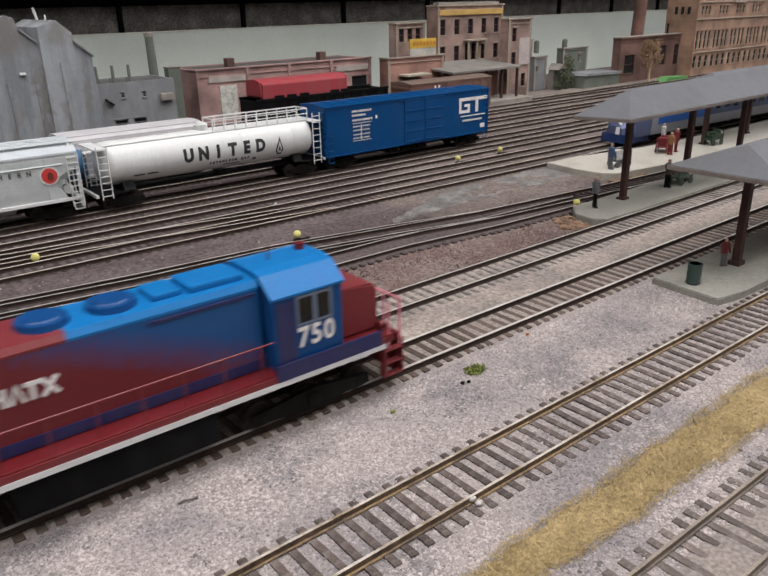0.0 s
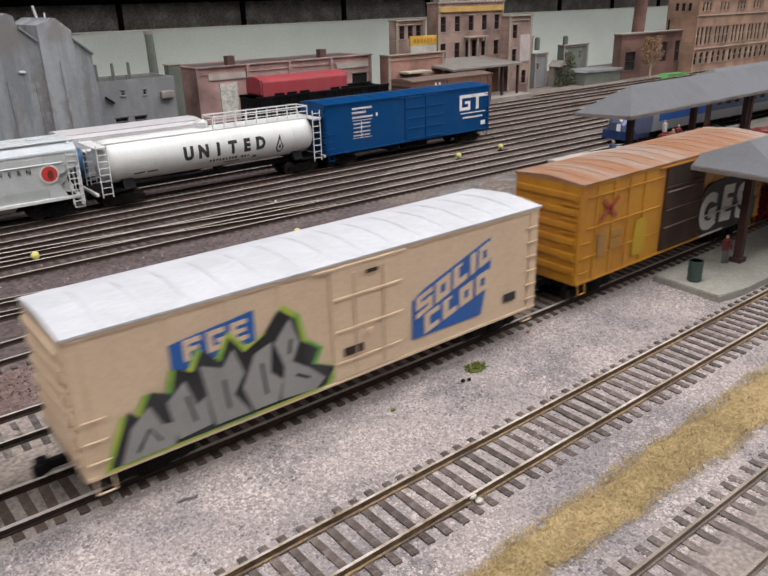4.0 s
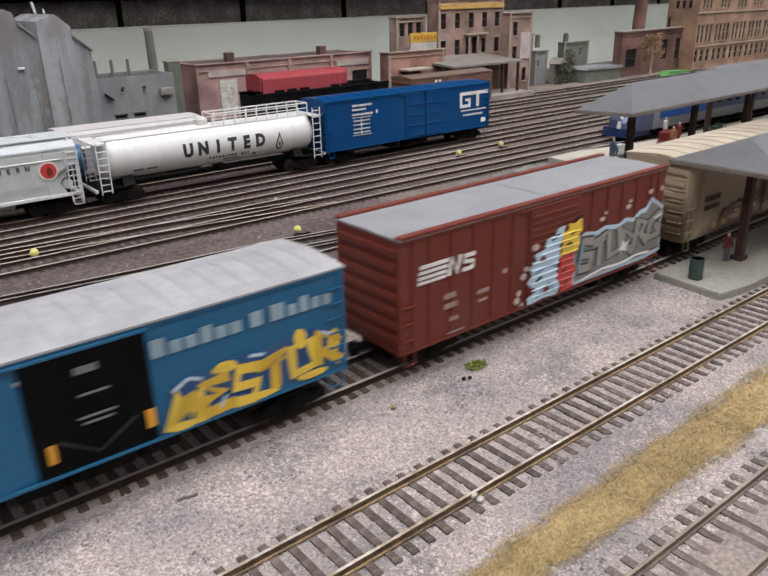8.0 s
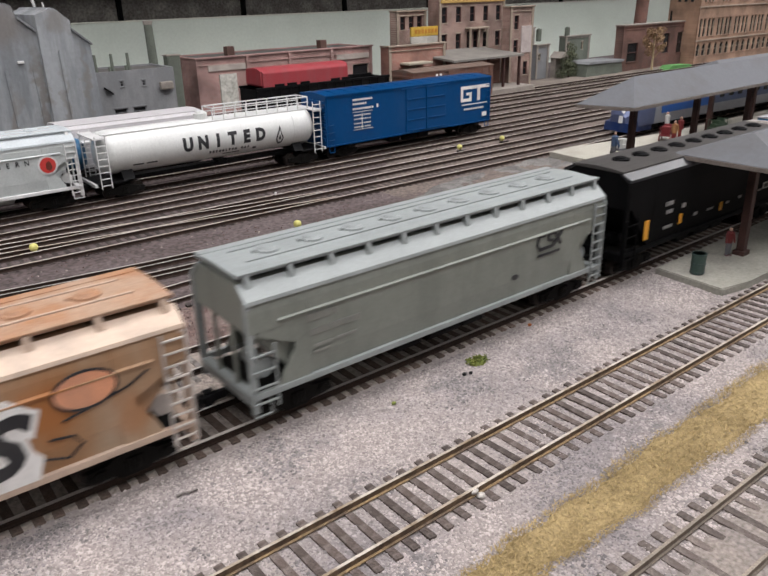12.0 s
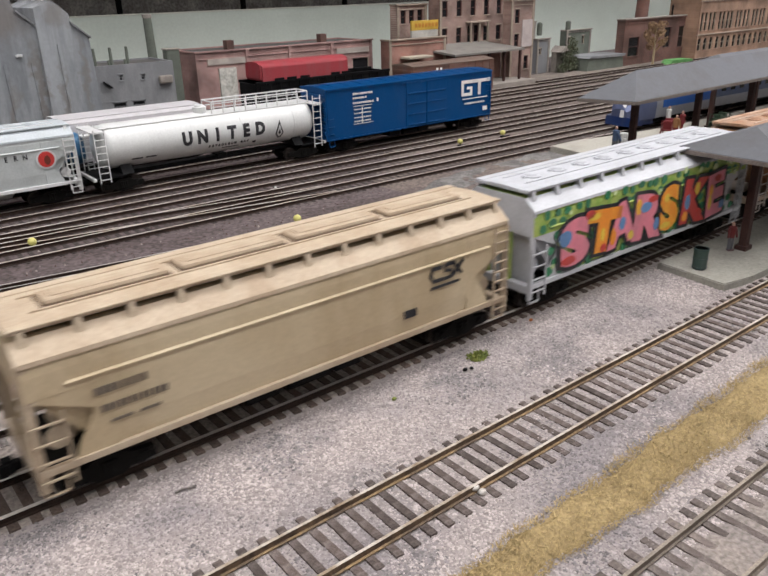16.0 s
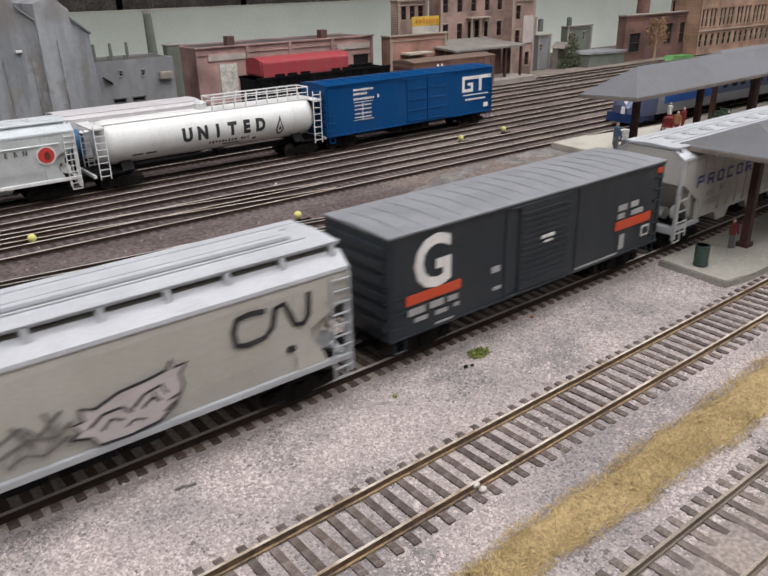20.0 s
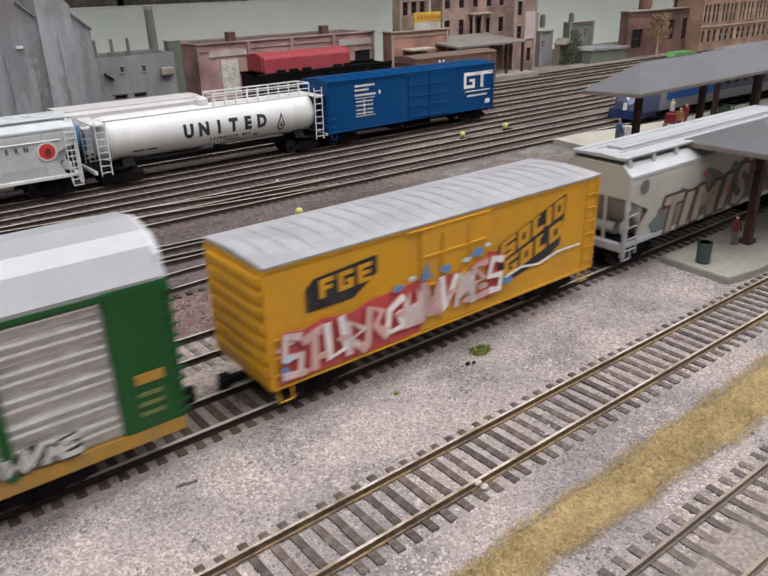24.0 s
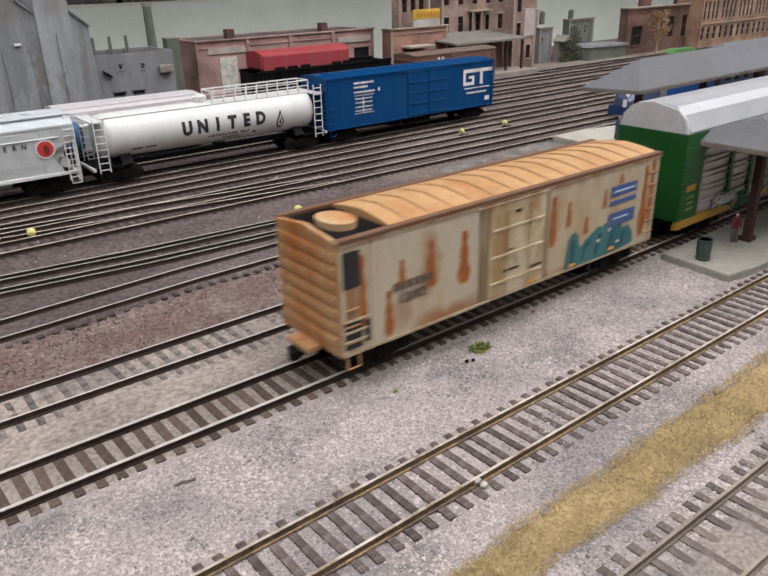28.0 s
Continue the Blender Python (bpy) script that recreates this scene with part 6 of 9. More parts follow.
plates("line_drawing", [stroke([(0, 22), (4, 24.8), (9, 25), (11.6, 22.4)], 0.8), stroke([(12, 23.4), (15.6, 26.4), (20.6, 27.6), (22, 24.4)], 0.8), stroke([(3, 20), (6, 22.6), (9, 21)], 0.7), stroke([(14.6, 22.4), (17.6, 24.6), (20, 22.8)], 0.7), stroke([(9.6, 18.6), (12, 20), (15, 18.8)], 0.6), stroke([(22, 22), (25.6, 23)], 0.6), stroke([(20.6, 19), (24, 21)], 0.6), stroke([(18, 26), (19, 23.4)], 0.6)], GBLACK, car, -18.92)
plates("black_scrawl", [stroke([(-22, 26), (-16, 29), (-12, 25), (-6, 30)], 0.8), stroke([(-23, 22), (-15, 25), (-8, 23), (-4, 26)], 0.8), stroke([(-18, 30), (-14, 22)], 0.7), stroke([(-10, 31), (-8, 22)], 0.7), stroke([(-21, 19), (-16, 21), (-12, 19), (-5, 22)], 0.7), stroke([(-24, 24), (-20, 18), (-15, 27), (-12, 18), (-7, 27), (-5, 19)], 0.45)], paint("scrawl_grey", (0.13, 0.12, 0.11), 0.6), car, -18.9)
bars(car, [(-70, 29, -64, 31), (-68, 24, -52, 26), (-42, 27, -38.5, 29.5)], paint("ghost_brown", (0.36, 0.33, 0.29), 0.6), -18.85)
plates("data_dot", [blob(63, 24, 1.8, 1.3, 3, 10, 0.05)], GBLACK, car, -18.9)

car, h = hopper("hopper_car", -2786, -2609, "grey hopper car with brown outlined graffiti along its lower side", CNGREY, PROROOF, PROROOF, "long", 1, 10, 6.0, side="none")
BROWNISH = paint("graffiti_brown", (0.40, 0.325, 0.265), 0.6, 0.3, (0.30, 0.24, 0.20))
UMBER = paint("graffiti_umber", (0.055, 0.04, 0.038), 0.6, 0.2)
plates("graffiti_cloud", [[(-64, 15.6), (-62, 27), (-50, 30), (-44, 34), (-36, 31), (-24, 33), (-12, 37), (-4, 33), (8, 37), (16, 39), (22, 36), (34, 39), (44, 36), (46, 28), (58, 24), (52, 16)]], paint("graffiti_smoke", (0.20, 0.165, 0.15), 0.6, 0.4, (0.12, 0.095, 0.09), scale=60), car, -18.85, 0.06)
for c, x, z, size, w in (("T", -53, 14.6, 23, 1.05), ("I", -40, 15, 21, 1.5), ("M", -22, 15.4, 22, 1.25), ("I", -4, 16, 23, 1.5), ("S", 12, 15.6, 28, 1.0), ("T", 31, 16.4, 25, 1.05)):
    words(c, UMBER, car, x, z, size, -18.95, w, 0.22, 2.3, "graffiti_outline")
    words(c, BROWNISH, car, x, z, size, -19.1, w, 0.22, 0.95, "graffiti_letter")
plates("graffiti_patch", [blob(-20, 36, 4, 3, 5), blob(6, 35, 4, 3.4, 6), blob(33, 34, 6, 3, 7), blob(52, 24, 5, 5, 8), blob(-60, 20, 8, 4, 9)], paint("smoky_teal", (0.12, 0.17, 0.16), 0.6), car, -18.8)
plates("graffiti_patch", [rect(46, 35, 55, 38.5)], GBLUE, car, -18.9)
plates("graffiti_patch", [blob(-24, 37, 2, 1.4, 15), blob(40, 37, 2, 1.2, 16), blob(3, 24, 1.4, 2, 17)], GRED, car, -19.3)
plates("emblem", [blob(-76, 40, 3.2, 3.6, 4, 16, 0.05)], paint("emblem_grey", (0.12, 0.12, 0.12), 0.6), car, -18.9)

car, h = box_car("refrigerator_car", -2970, -2808, "golden yellow insulated boxcar with black slogan and red white graffiti", 51.5, 10.5, FGEYEL, ROOFGREY, None,
                 [(-19, 13.5, FGEYEL, "plug")], [-80, 80, 74], None, 22, 2.0, 7, FGEYEL)
plates("slogan_panel", [[(19, 19), (19.6, 31), (21, 35), (59, 47.8), (59, 42), (57, 27), (52, 24), (24, 18)]], GBLACK, car, -18.75)
for c, a, b in (("S", 21.6, 29.6), ("O", 31, 37.8), ("L", 39.4, 45.8), ("I", 47.4, 50.4), ("D", 52, 58)):
    block(c, FGEYEL, car, a, b, 27.9 + 0.33 * (a - 21.6), 7.2, 0.33, -18.95)
for c, a, b in (("G", 24, 31.4), ("O", 33, 39.8), ("L", 41.6, 48), ("D", 50, 57.4)):
    block(c, FGEYEL, car, a, b, 20.4 + 0.30 * (a - 24), 7.0, 0.30, -18.95)
plates("name_panel", [[(-66, 33.5), (-66, 41), (-63, 44), (-38, 46), (-38, 40), (-48, 33.5)]], GBLACK, car, -18.75)
for c, a, b in (("F", -61, -55.4), ("G", -53.6, -47.8), ("E", -46, -40.4)):
    block(c, FGEYEL, car, a, b, 36.8 + 0.06 * (a + 61), 6.4, 0.06, -18.95)
plates("graffiti_cloud", [[(-78, 12), (-76, 20), (-70, 28), (-60, 30), (-50, 28.5), (-40, 31), (-28, 31), (-15, 33), (0, 33), (12, 35), (19, 33), (20, 24), (22, 17), (10, 13), (-30, 12)]], paint("graffiti_crimson", (0.50, 0.075, 0.07), 0.55, 0.2), car, -19.0)
scrawl(car, -77, 22, 13.0, 28, 12, [paint("graffiti_shell", (0.66, 0.55, 0.53), 0.55), paint("graffiti_rose", (0.62, 0.40, 0.37), 0.55), GWHITE], paint("graffiti_coral", (0.52, 0.10, 0.10), 0.55), -20.1, 2.7, 0.7, 2, 0.42)
plates("pale_spot", [blob(-70 + 8.1 * k, 14.5 + 0.42 * k + 3 * (k % 3), 2.2, 1.2, 120 + k) for k in range(11)], bpy.data.materials["graffiti_rose"], car, -20.45)
plates("graffiti_patch", [[(-20, 31.5), (-19, 34), (-17, 38), (-16, 34), (-14, 32.6)], blob(-30, 32, 2.6, 1.2, 7, 12, 0.5), blob(-8, 33.6, 3.0, 1.6, 8, 12, 0.5), blob(8, 36, 3.2, 1.8, 9, 12, 0.5), blob(25, 20, 2.6, 1.6, 10, 12, 0.5), blob(-76, 16, 1.6, 2.6, 12, 12, 0.5)], GBLUE, car, -20.1)
plates("pale_spot", [blob(-24, 34, 1.6, 0.9, 13, 10, 0.5), blob(2, 34.4, 2.2, 0.9, 14, 10, 0.5), blob(13, 37.6, 1.4, 0.8, 15, 10, 0.5), blob(-75, 21, 2.0, 1.2, 16, 10, 0.5)], GLIGHT, car, -20.3)
plates("white_scrawl", [stroke([(24, 21), (34, 23), (44, 21.5), (56, 24), (70, 24)], 0.9), stroke([(-78, 24), (-70, 26), (-60, 25)], 1.2)], GWHITE, car, -19.2)


# ---- the auto rack ----
def auto_rack():
    car, L = car_thing("auto_rack", -3287, -2996, "tall silver auto rack with green posts and purple graffiti", "auto rack car")
    h = L / 2
    bm = B()
    bx(bm, -h + 3, h - 3, -17.2, 17.2, 14, 58)
    part("body", bm, PANEL, car)
    bm = B()
    sec = [(-18.6, 56.5), (-18.9, 58.2), (-14.6, 65.6), (-10.4, 69.0), (0, 70.2), (10.4, 69.0), (14.6, 65.6), (18.9, 58.2), (18.6, 56.5)]
    prism(bm, sec, -h + 3, h - 3)
    part("roof", bm, ARROOF, car, "faceted silver roof")
    bm = B()
    for s in (-1, 1):
        bx(bm, -h + 4, h - 4, *sorted((s * 17.8, s * 19.1)), 55.6, 57.0)
    part("top_rail", bm, GREENAR, car)
    bm = B()
    for s in (-1, 1):
        rbx(bm, -h + 2, h - 2, *sorted((s * 16.4, s * 18.8)), 10.2, 14.6, 0.3)
    part("side_sill", bm, SILLYEL, car, "worn yellow side sill")
    posts = [-98, -76, -47, -16, 16, 47, 76, 97]
    edges = [-125] + posts + [126]
    proto = {}
    for a, b in zip(edges, edges[1:]):
        w = b - a
        for s in (-1, 1):
            key = round(w)
            if key not in proto:
                bm = B()
                bx(bm, -w / 2, w / 2, 0.35, 0.8, 15, 55.4)
                o = part("side_panel", bm, PANEL, car)
                bm = B()
                prism(bm, [(0.5, 0.5), (0.0, 0.5), (0.0, 2.6), (-1.0, 2.9), (-1.0, 3.3), (-0.1, 3.55), (0.5, 3.55)], -w / 2 + 1, w / 2 - 1)
                slat = part("panel_slat", bm, PANEL, o)
                slat.matrix_basis = at(0, 0, 15.4)
                proto[key] = (o, slat)
                done = 1
            else:
                o, slat = proto[key]
                o = same(o, car)
                done = 0
            for k in range(done, 11):
                same(slat, o, at(0, 0, 15.4 + k * 3.62 - (1.0 if k % 2 else 0)))
            o.matrix_basis = at((a + b) / 2, s * 18.0, 0, 0, 0, 0 if s < 0 else 180)
    bm = B()
    prism(bm, [(-1.5, 14.4), (1.5, 14.4), (1.6, 52), (3.2, 55.6), (-3.2, 55.6), (-1.6, 52)], -0.9, 0.7, "y")
    post = part("side_post", bm, GREENAR, car)
    post.matrix_basis = at(posts[0], -18.6, 0)
    for x in posts[1:]:
        same(post, car, at(x, -18.6, 0))
    for x in posts:
        same(post, car, at(x, 18.6, 0, 0, 0, 180))
    for d in (-1, 1):
        bm = B()
        rbx(bm, *sorted((d * (h - 1.5), d * 126)), -18.9, 18.9, 14.4, 57.4, 0.4)
        part("end_cabinet", bm, GREENAR, car, "dark green end panel")
        ladder(car, d * (h - 2.2), 15, 56, GREENAR, 3.4, -19.4, 12, "grab_iron", False)
        bm = B()
        prism(bm, [(-18.4, 57), (-16.6, 63.6), (-12.3, 67.8), (0, 70.2), (12.3, 67.8), (16.6, 63.6), (18.4, 57)], *sorted((d * (h - 3.2), d * (h - 1.6))))
        part("roof_end", bm, ROOFWHITE, car)
        bars(car, [(min(d * 131, d * 139), 29, max(d * 131, d * 139), 32)], SILLYEL, -19.2)
        plates("data_text", [rect(*sorted((d * 131, d * 138))[:1], 25 - 3 * k, sorted((d * 131, d * 138))[1], 26.2 - 3 * k) for k in range(3)], paint("dull_olive", (0.14, 0.17, 0.05), 0.6), car, -19.1)
    bm = B()
    rbx(bm, -h + 4, h - 4, -5, 5, 7, 12, 0.5)
    rbx(bm, -60, 60, -12, 12, 8, 13, 0.6)
    part("underframe", bm, BLACK, car)
    for x in (-104, 104):
        truck(car, x, 20)
    coupler(car, h - 1, 1, 9)
    coupler(car, -h + 1, -1, 9)
    plates("name_board", [rect(-74.5, 34.6, -48.5, 45.4)], paint("board_olive_yellow", (0.25, 0.185, 0.018), 0.55, 0.2), car, -18.95)
    plates("name_letters", [stroke([(-72.5, 37), (-72.5, 44)], 2.1), stroke([(-72.3, 44), (-69.5, 39.5)], 1.9), stroke([(-69.5, 39.5), (-66.8, 44)], 1.9), stroke([(-66.6, 37), (-66.6, 44)], 2.1), stroke([(-63.5, 37), (-63.5, 44)], 2.0), stroke([(-63, 40.4), (-58.6, 44)], 1.9), stroke([(-62, 41), (-58.4, 37)], 1.9), stroke([(-56, 43.4), (-49.8, 43.4)], 1.9), stroke([(-53, 37), (-53, 43.4)], 2.0)], paint("letter_yellow", (0.66, 0.54, 0.08), 0.55), car, -19.15)
    def low(pts):
        return [(x, 10.4 + (z - 11.5) * 0.77) for x, z in pts]
    SILLTEAL = paint("sill_dark_teal", (0.022, 0.05, 0.04), 0.6, 0.3)
    plates("sill_graffiti", [[(-88, 10.2), (-87, 13), (-84, 14.8), (-76, 14.2), (-70, 15), (-60, 14.6), (-56, 10.2)]], SILLTEAL, car, -18.92)
    plates("sill_graffiti", [[(55, 10.2), (56, 15), (64, 14.4), (74, 15), (79, 12.6), (80, 10.2)]], SILLTEAL, car, -18.92)
    out = low([(-62, 11.5), (-55, 16), (-50, 22), (-46, 31), (-38, 34), (-33, 32), (-30, 27), (-24, 31), (-16, 33), (-8, 37), (2, 36), (8, 38), (14, 36), (20, 40), (28, 40), (36, 37), (42, 35), (50, 34), (55, 28), (57, 20), (58, 11.5)])
    plates("graffiti_edge", [out], GYELLOW, car, -18.95)
    plates("graffiti_shadow", [[(x * 0.985, z - 0.9 if z > 12 else z) for x, z in out]], GBLACK, car, -19.03)
    plates("graffiti_field", [[(x * 0.965, z - 1.9 if z > 13 else z) for x, z in out]], GMAUVE, car, -19.1)
    for s in ([(-44, 16), (-43, 28), (-37, 31), (-33, 27), (-36, 20), (-34, 15)], [(-28, 15), (-27, 27), (-20, 29), (-16, 24), (-18, 15)], [(6, 16), (7, 27), (14, 30), (16, 18)], [(18, 15), (19, 33), (27, 36), (30, 28), (28, 15)], [(34, 16), (36, 31), (44, 32), (48, 26), (44, 18)]):
        plates("graffiti_outline", [stroke(low(s + [s[0]]), 1.8)], GBLACK, car, -19.2)
        plates("graffiti_letter", [low(s)], GPURPLE, car, -19.3)
    plates("graffiti_letter", [low([(-15, 28), (-9, 34), (1, 34), (-6, 20)])], GWHITE, car, -19.3)
    plates("graffiti_letter", [low([(-13, 26), (-8, 18), (0, 22), (-4, 28)]), low([(2, 22), (6, 32), (14, 36), (10, 26)])], paint("graffiti_magenta", (0.55, 0.05, 0.16), 0.55), car, -19.35)
    r = random.Random(5)
    plates("mauve_stroke", [stroke([(x, z), (x + r.uniform(3, 8), z + r.uniform(1, 4))], r.uniform(0.8, 1.5)) for x, z in ((r.uniform(-54, 50), r.uniform(11, 20)) for _ in range(60))], paint("pale_mauve", (0.55, 0.33, 0.52), 0.55), car, -19.45)
    for k in range(56):
        x, z = r.uniform(-54, 48), r.uniform(11.2, 18)
        plates("purple_stroke", [stroke([(x, z), (x + r.uniform(2, 7), z + r.uniform(-1, 3.5))], r.uniform(0.9, 1.7))], GPURPLE, car, -19.5 - 0.001 * k)
    plates("black_stroke", [stroke([(x, z), (x + r.uniform(2, 6), z + r.uniform(-2, 4))], 0.8) for x, z in ((r.uniform(-50, 50), r.uniform(11.5, 24)) for _ in range(56))], GBLACK, car, -19.55)
    for cx, cz in ((-66, 15), (-60, 18), (-20, 31), (-10, 34), (6, 33), (24, 34), (62, 24), (68, 19), (76, 24), (-80, 15), (-84, 19), (56, 28), (60, 15), (68, 14), (-100, 18), (-92, 14), (74, 38), (90, 30), (84, 20)):
        plates("teal_mark", [stroke([(cx + r.uniform(-4, 4), cz + r.uniform(-3, 3)) for _ in range(3)], r.uniform(0.9, 2.0)) for _ in range(3)], GTEAL if r.random() < 0.7 else GBLACK, car, -19.6)
    scrawl(car, -112, -91, 16.0, 21.5, 6, [SILVER], GBLACK, -19.5, 1.5, 0.8, 1, 0.1)
    scrawl(car, 96, 114, 16.5, 22, 4, [SILVER], GBLACK, -19.5, 1.7, 0.8, 4)


auto_rack()

car, h = box_car("refrigerator_car", -3486, -3306, "rust streaked cream refrigerator car with an orange rusted roof", 51.5, 11.5, RUSTYW, RUSTTOP, RUSTEND,
                 [(-21, 10.5, paint("dirty_cream_door", (0.52, 0.44, 0.30), 0.65, 0.4, (0.34, 0.22, 0.10)), "plug")], [-88, -76, 88], None, 17, 3.4, 7, RUSTEND,
                 frame_mat=paint("rusty_rail", (0.40, 0.33, 0.235), 0.7, 0.3, (0.28, 0.17, 0.09)), roof_from=-66.5, rise=0.5, rib_mat=paint("rib_rust", (0.40, 0.25, 0.13), 0.7, 0.2, (0.30, 0.15, 0.06)), roof_edge=paint("eave_rust", (0.13, 0.06, 0.028), 0.75, 0.2))
plates("blue_sign", [rect(54, 38.5, 73, 43), rect(54, 34.6, 73, 36.6), rect(54, 25, 73, 31)], paint("rack_sign_blue", (0.05, 0.10, 0.26), 0.55, 0.25), car, -18.75)
bars(car, [(56, 40.3, 71, 41.0), (57, 28, 68, 28.6)], GLIGHT, -18.95)
TEAL = paint("faded_teal", (0.022, 0.115, 0.135), 0.65, 0.3, (0.06, 0.17, 0.17), scale=60)
plates("teal_graffiti", [[(25.4, 12.6), (26.4, 19), (27.4, 25), (29.4, 27.8), (31.6, 28), (33.6, 26), (34.6, 21.5), (36.4, 20.4), (39, 23), (42, 24.4), (45, 26), (47.6, 27.2), (50.4, 26.2), (52.4, 27.6), (54.6, 25.6), (57.5, 26), (60, 24), (63, 25.4), (66, 22.4), (69, 23.4), (73, 19), (73.6, 14), (60, 12.8), (40, 12.4)]], TEAL, car, -18.8)
plates("teal_graffiti", [stroke([(30, 14), (30.6, 25)], 1.2), stroke([(37, 14), (38.5, 20), (42, 22)], 1.0), stroke([(46, 15), (49, 24)], 1.4), stroke([(55, 15), (58, 23)], 1.2), stroke([(64, 15), (67, 21)], 1.1)], paint("deep_teal", (0.012, 0.06, 0.08), 0.65, 0.2), car, -18.95)
plates("pale_spot", [blob(47.5, 20.6, 1.1, 0.8, 5), blob(62, 17, 1.4, 0.7, 6), blob(55, 24, 1.0, 0.9, 7)], bpy.data.materials["pale_ladder"], car, -19.0)
rr = random.Random(9)


def rust_run(x, z0, z1, w):
    """A run of rust: narrow at its source, swollen and ragged below."""
    k = 9
    side = [(w * (0.32 + 0.12 * math.sin(2.2 * i) + 0.62 * (i / k) ** 1.6) * (1.0 if i < k else 0.45), z1 - (z1 - z0) * i / k) for i in range(k + 1)]
    return [(x - a * rr.uniform(0.75, 1.1), z) for a, z in side] + [(x + a * rr.uniform(0.75, 1.1), z) for a, z in reversed(side)]


LIGHTRUST = paint("light_rust", (0.44, 0.25, 0.12), 0.7, 0.3)
for x, z0, z1, w in ((16.4, 25.7, 46, 2.6), (26.4, 32, 42, 1.7), (38.6, 26, 33, 1.9), (50.4, 35, 42.4, 1.7), (-33.4, 24, 43.4, 3.6), (-49.6, 27, 44, 3.3), (-63, 30, 40, 2.0), (-69, 14, 30, 2.4), (-80, 20, 46, 2.2), (80, 16, 48, 3), (85, 22, 50, 2), (12.6, 13, 17, 2.6), (-22.6, 12.6, 22, 2.0), (61, 44, 47.5, 1.6)):
    plates("rust_halo", [rust_run(x, z0 - 0.8, z1 + 0.6, w + 0.7)], LIGHTRUST, car, -18.66, 0.03)
    plates("rust_streak", [rust_run(x, z0, z1, w)], RUSTDEEP, car, -18.74, 0.04)
OLIVE = paint("door_frame_olive", (0.20, 0.145, 0.08), 0.7, 0.3, (0.33, 0.26, 0.17), scale=50)
for x0, x1, z0, z1 in ((-25.5, -21.8, 12, 50), (11.2, 13.2, 12, 50), (-21.6, 11, 49.3, 50.6)):
    bm = B()
    rbx(bm, x0, x1, -19.1, -18.3, z0, z1, 0.25)
    part("door_frame", bm, OLIVE, car, "stained olive door frame")
bars(car, [(-13, 22.4, -4.5, 23.2), (2.5, 20.4, 9.4, 21.2), (-7.4, 45.2, -4.4, 46.4), (-12, 31, -8, 31.4), (1.5, 29.4, 5, 29.8)], DOORBROWN, -19.6, "door_slot")
bars(car, [(28, 13.4, 32, 14.6), (55, 14.2, 59, 15.6), (1, 13.6, 6, 14.8)], ORANGE, -19.3)
bars(car, [(-67 + i * 3.1, 29.5, -64.8 + i * 3.1, 32.5) for i in range(6)], paint("faded_letters", (0.10, 0.08, 0.06), 0.65), -18.85)
words("12002", bpy.data.materials["faded_letters"], car, -58.5, 24.5, 5.2, -18.85, 1.0, 0, 0.15, "car_number")
bm = B()
prism(bm, blob(-77.5, -1, 6.2, 8.6, 2, 24, 0.03), 51.7, 54.2, "z")
part("roof_vent", bm, RUSTEND, car, "rusty oval roof vent")
bm = B()
bx(bm, -88.6, -66.5, -16.6, 16.6, 51.4, 51.8)
part("roof_well", bm, BLACK, car, "black roof well")
for s in (-1, 1):
    bm = B()
    bx(bm, -89.4, -66.2, *sorted((s * 16.8, s * 18.9)), 51.4, 52.6)
    part("well_rim", bm, RUSTEND, car)
bm = B()
prism(bm, [(-18.8, 51.4), (-18.8, 52.4), (0, 54.6), (18.8, 52.4), (18.8, 51.4)], -90.0, -88.4)
part("well_rim", bm, RUSTEND, car)
plates("side_grille", [rect(-88, 36, -81, 48.5), rect(-88, 14, -81, 24)], GBLACK, car, -18.8)
plates("side_grille", [rect(-79.5, 15, -77.5, 23)], GBLACK, car, -18.8)
for z in (17, 20.5, 24.5):
    bm = B()
    bx(bm, -89, -79, -19.6, -18.9, z - 0.35, z + 0.35)
    part("grab_iron", bm, bpy.data.materials["rusty_rail"], car)
bm = B()
rbx(bm, -95.5, -90.2, -7, 7, 10.6, 12.8, 0.5)
part("end_platform", bm, RUSTEND, car, "rusty cream end platform")


# ---- the yard behind the main line ----
def yard_line(y0, slope=-0.012):
    return lambda x: y0 + slope * (x - 200)


for i, y0 in enumerate((286, 321, 355, 390, 433, 476, 520, 562)):
    track("track_yard", yard_line(y0, -0.03 if i < 2 else -0.012), -420, 1700, "weathered yard track sunk in cinders", RAILBROWN, TIEDARK, None, 40, -0.9, 6.0, 11.5, YARDTOP, 0.62)
track("track_crossover", line([(-420, 330), (40, 321), (110, 312), (200, 298), (270, 287), (330, 282)]), 30, 280, "crossover rails between two yard tracks", RAILBROWN, TIEDARK, None, 8, -0.95, 6.0, 11.0, YARDTOP, 0.62)

STILL = "standing yard cars"


def parked(name, x0, x1, y0, label, category):
    car = thing(name, at((x0 + x1) / 2, yard_line(y0)((x0 + x1) / 2), -0.9, 0, 0, -0.69), label, category, STILL)
    return car, x1 - x0


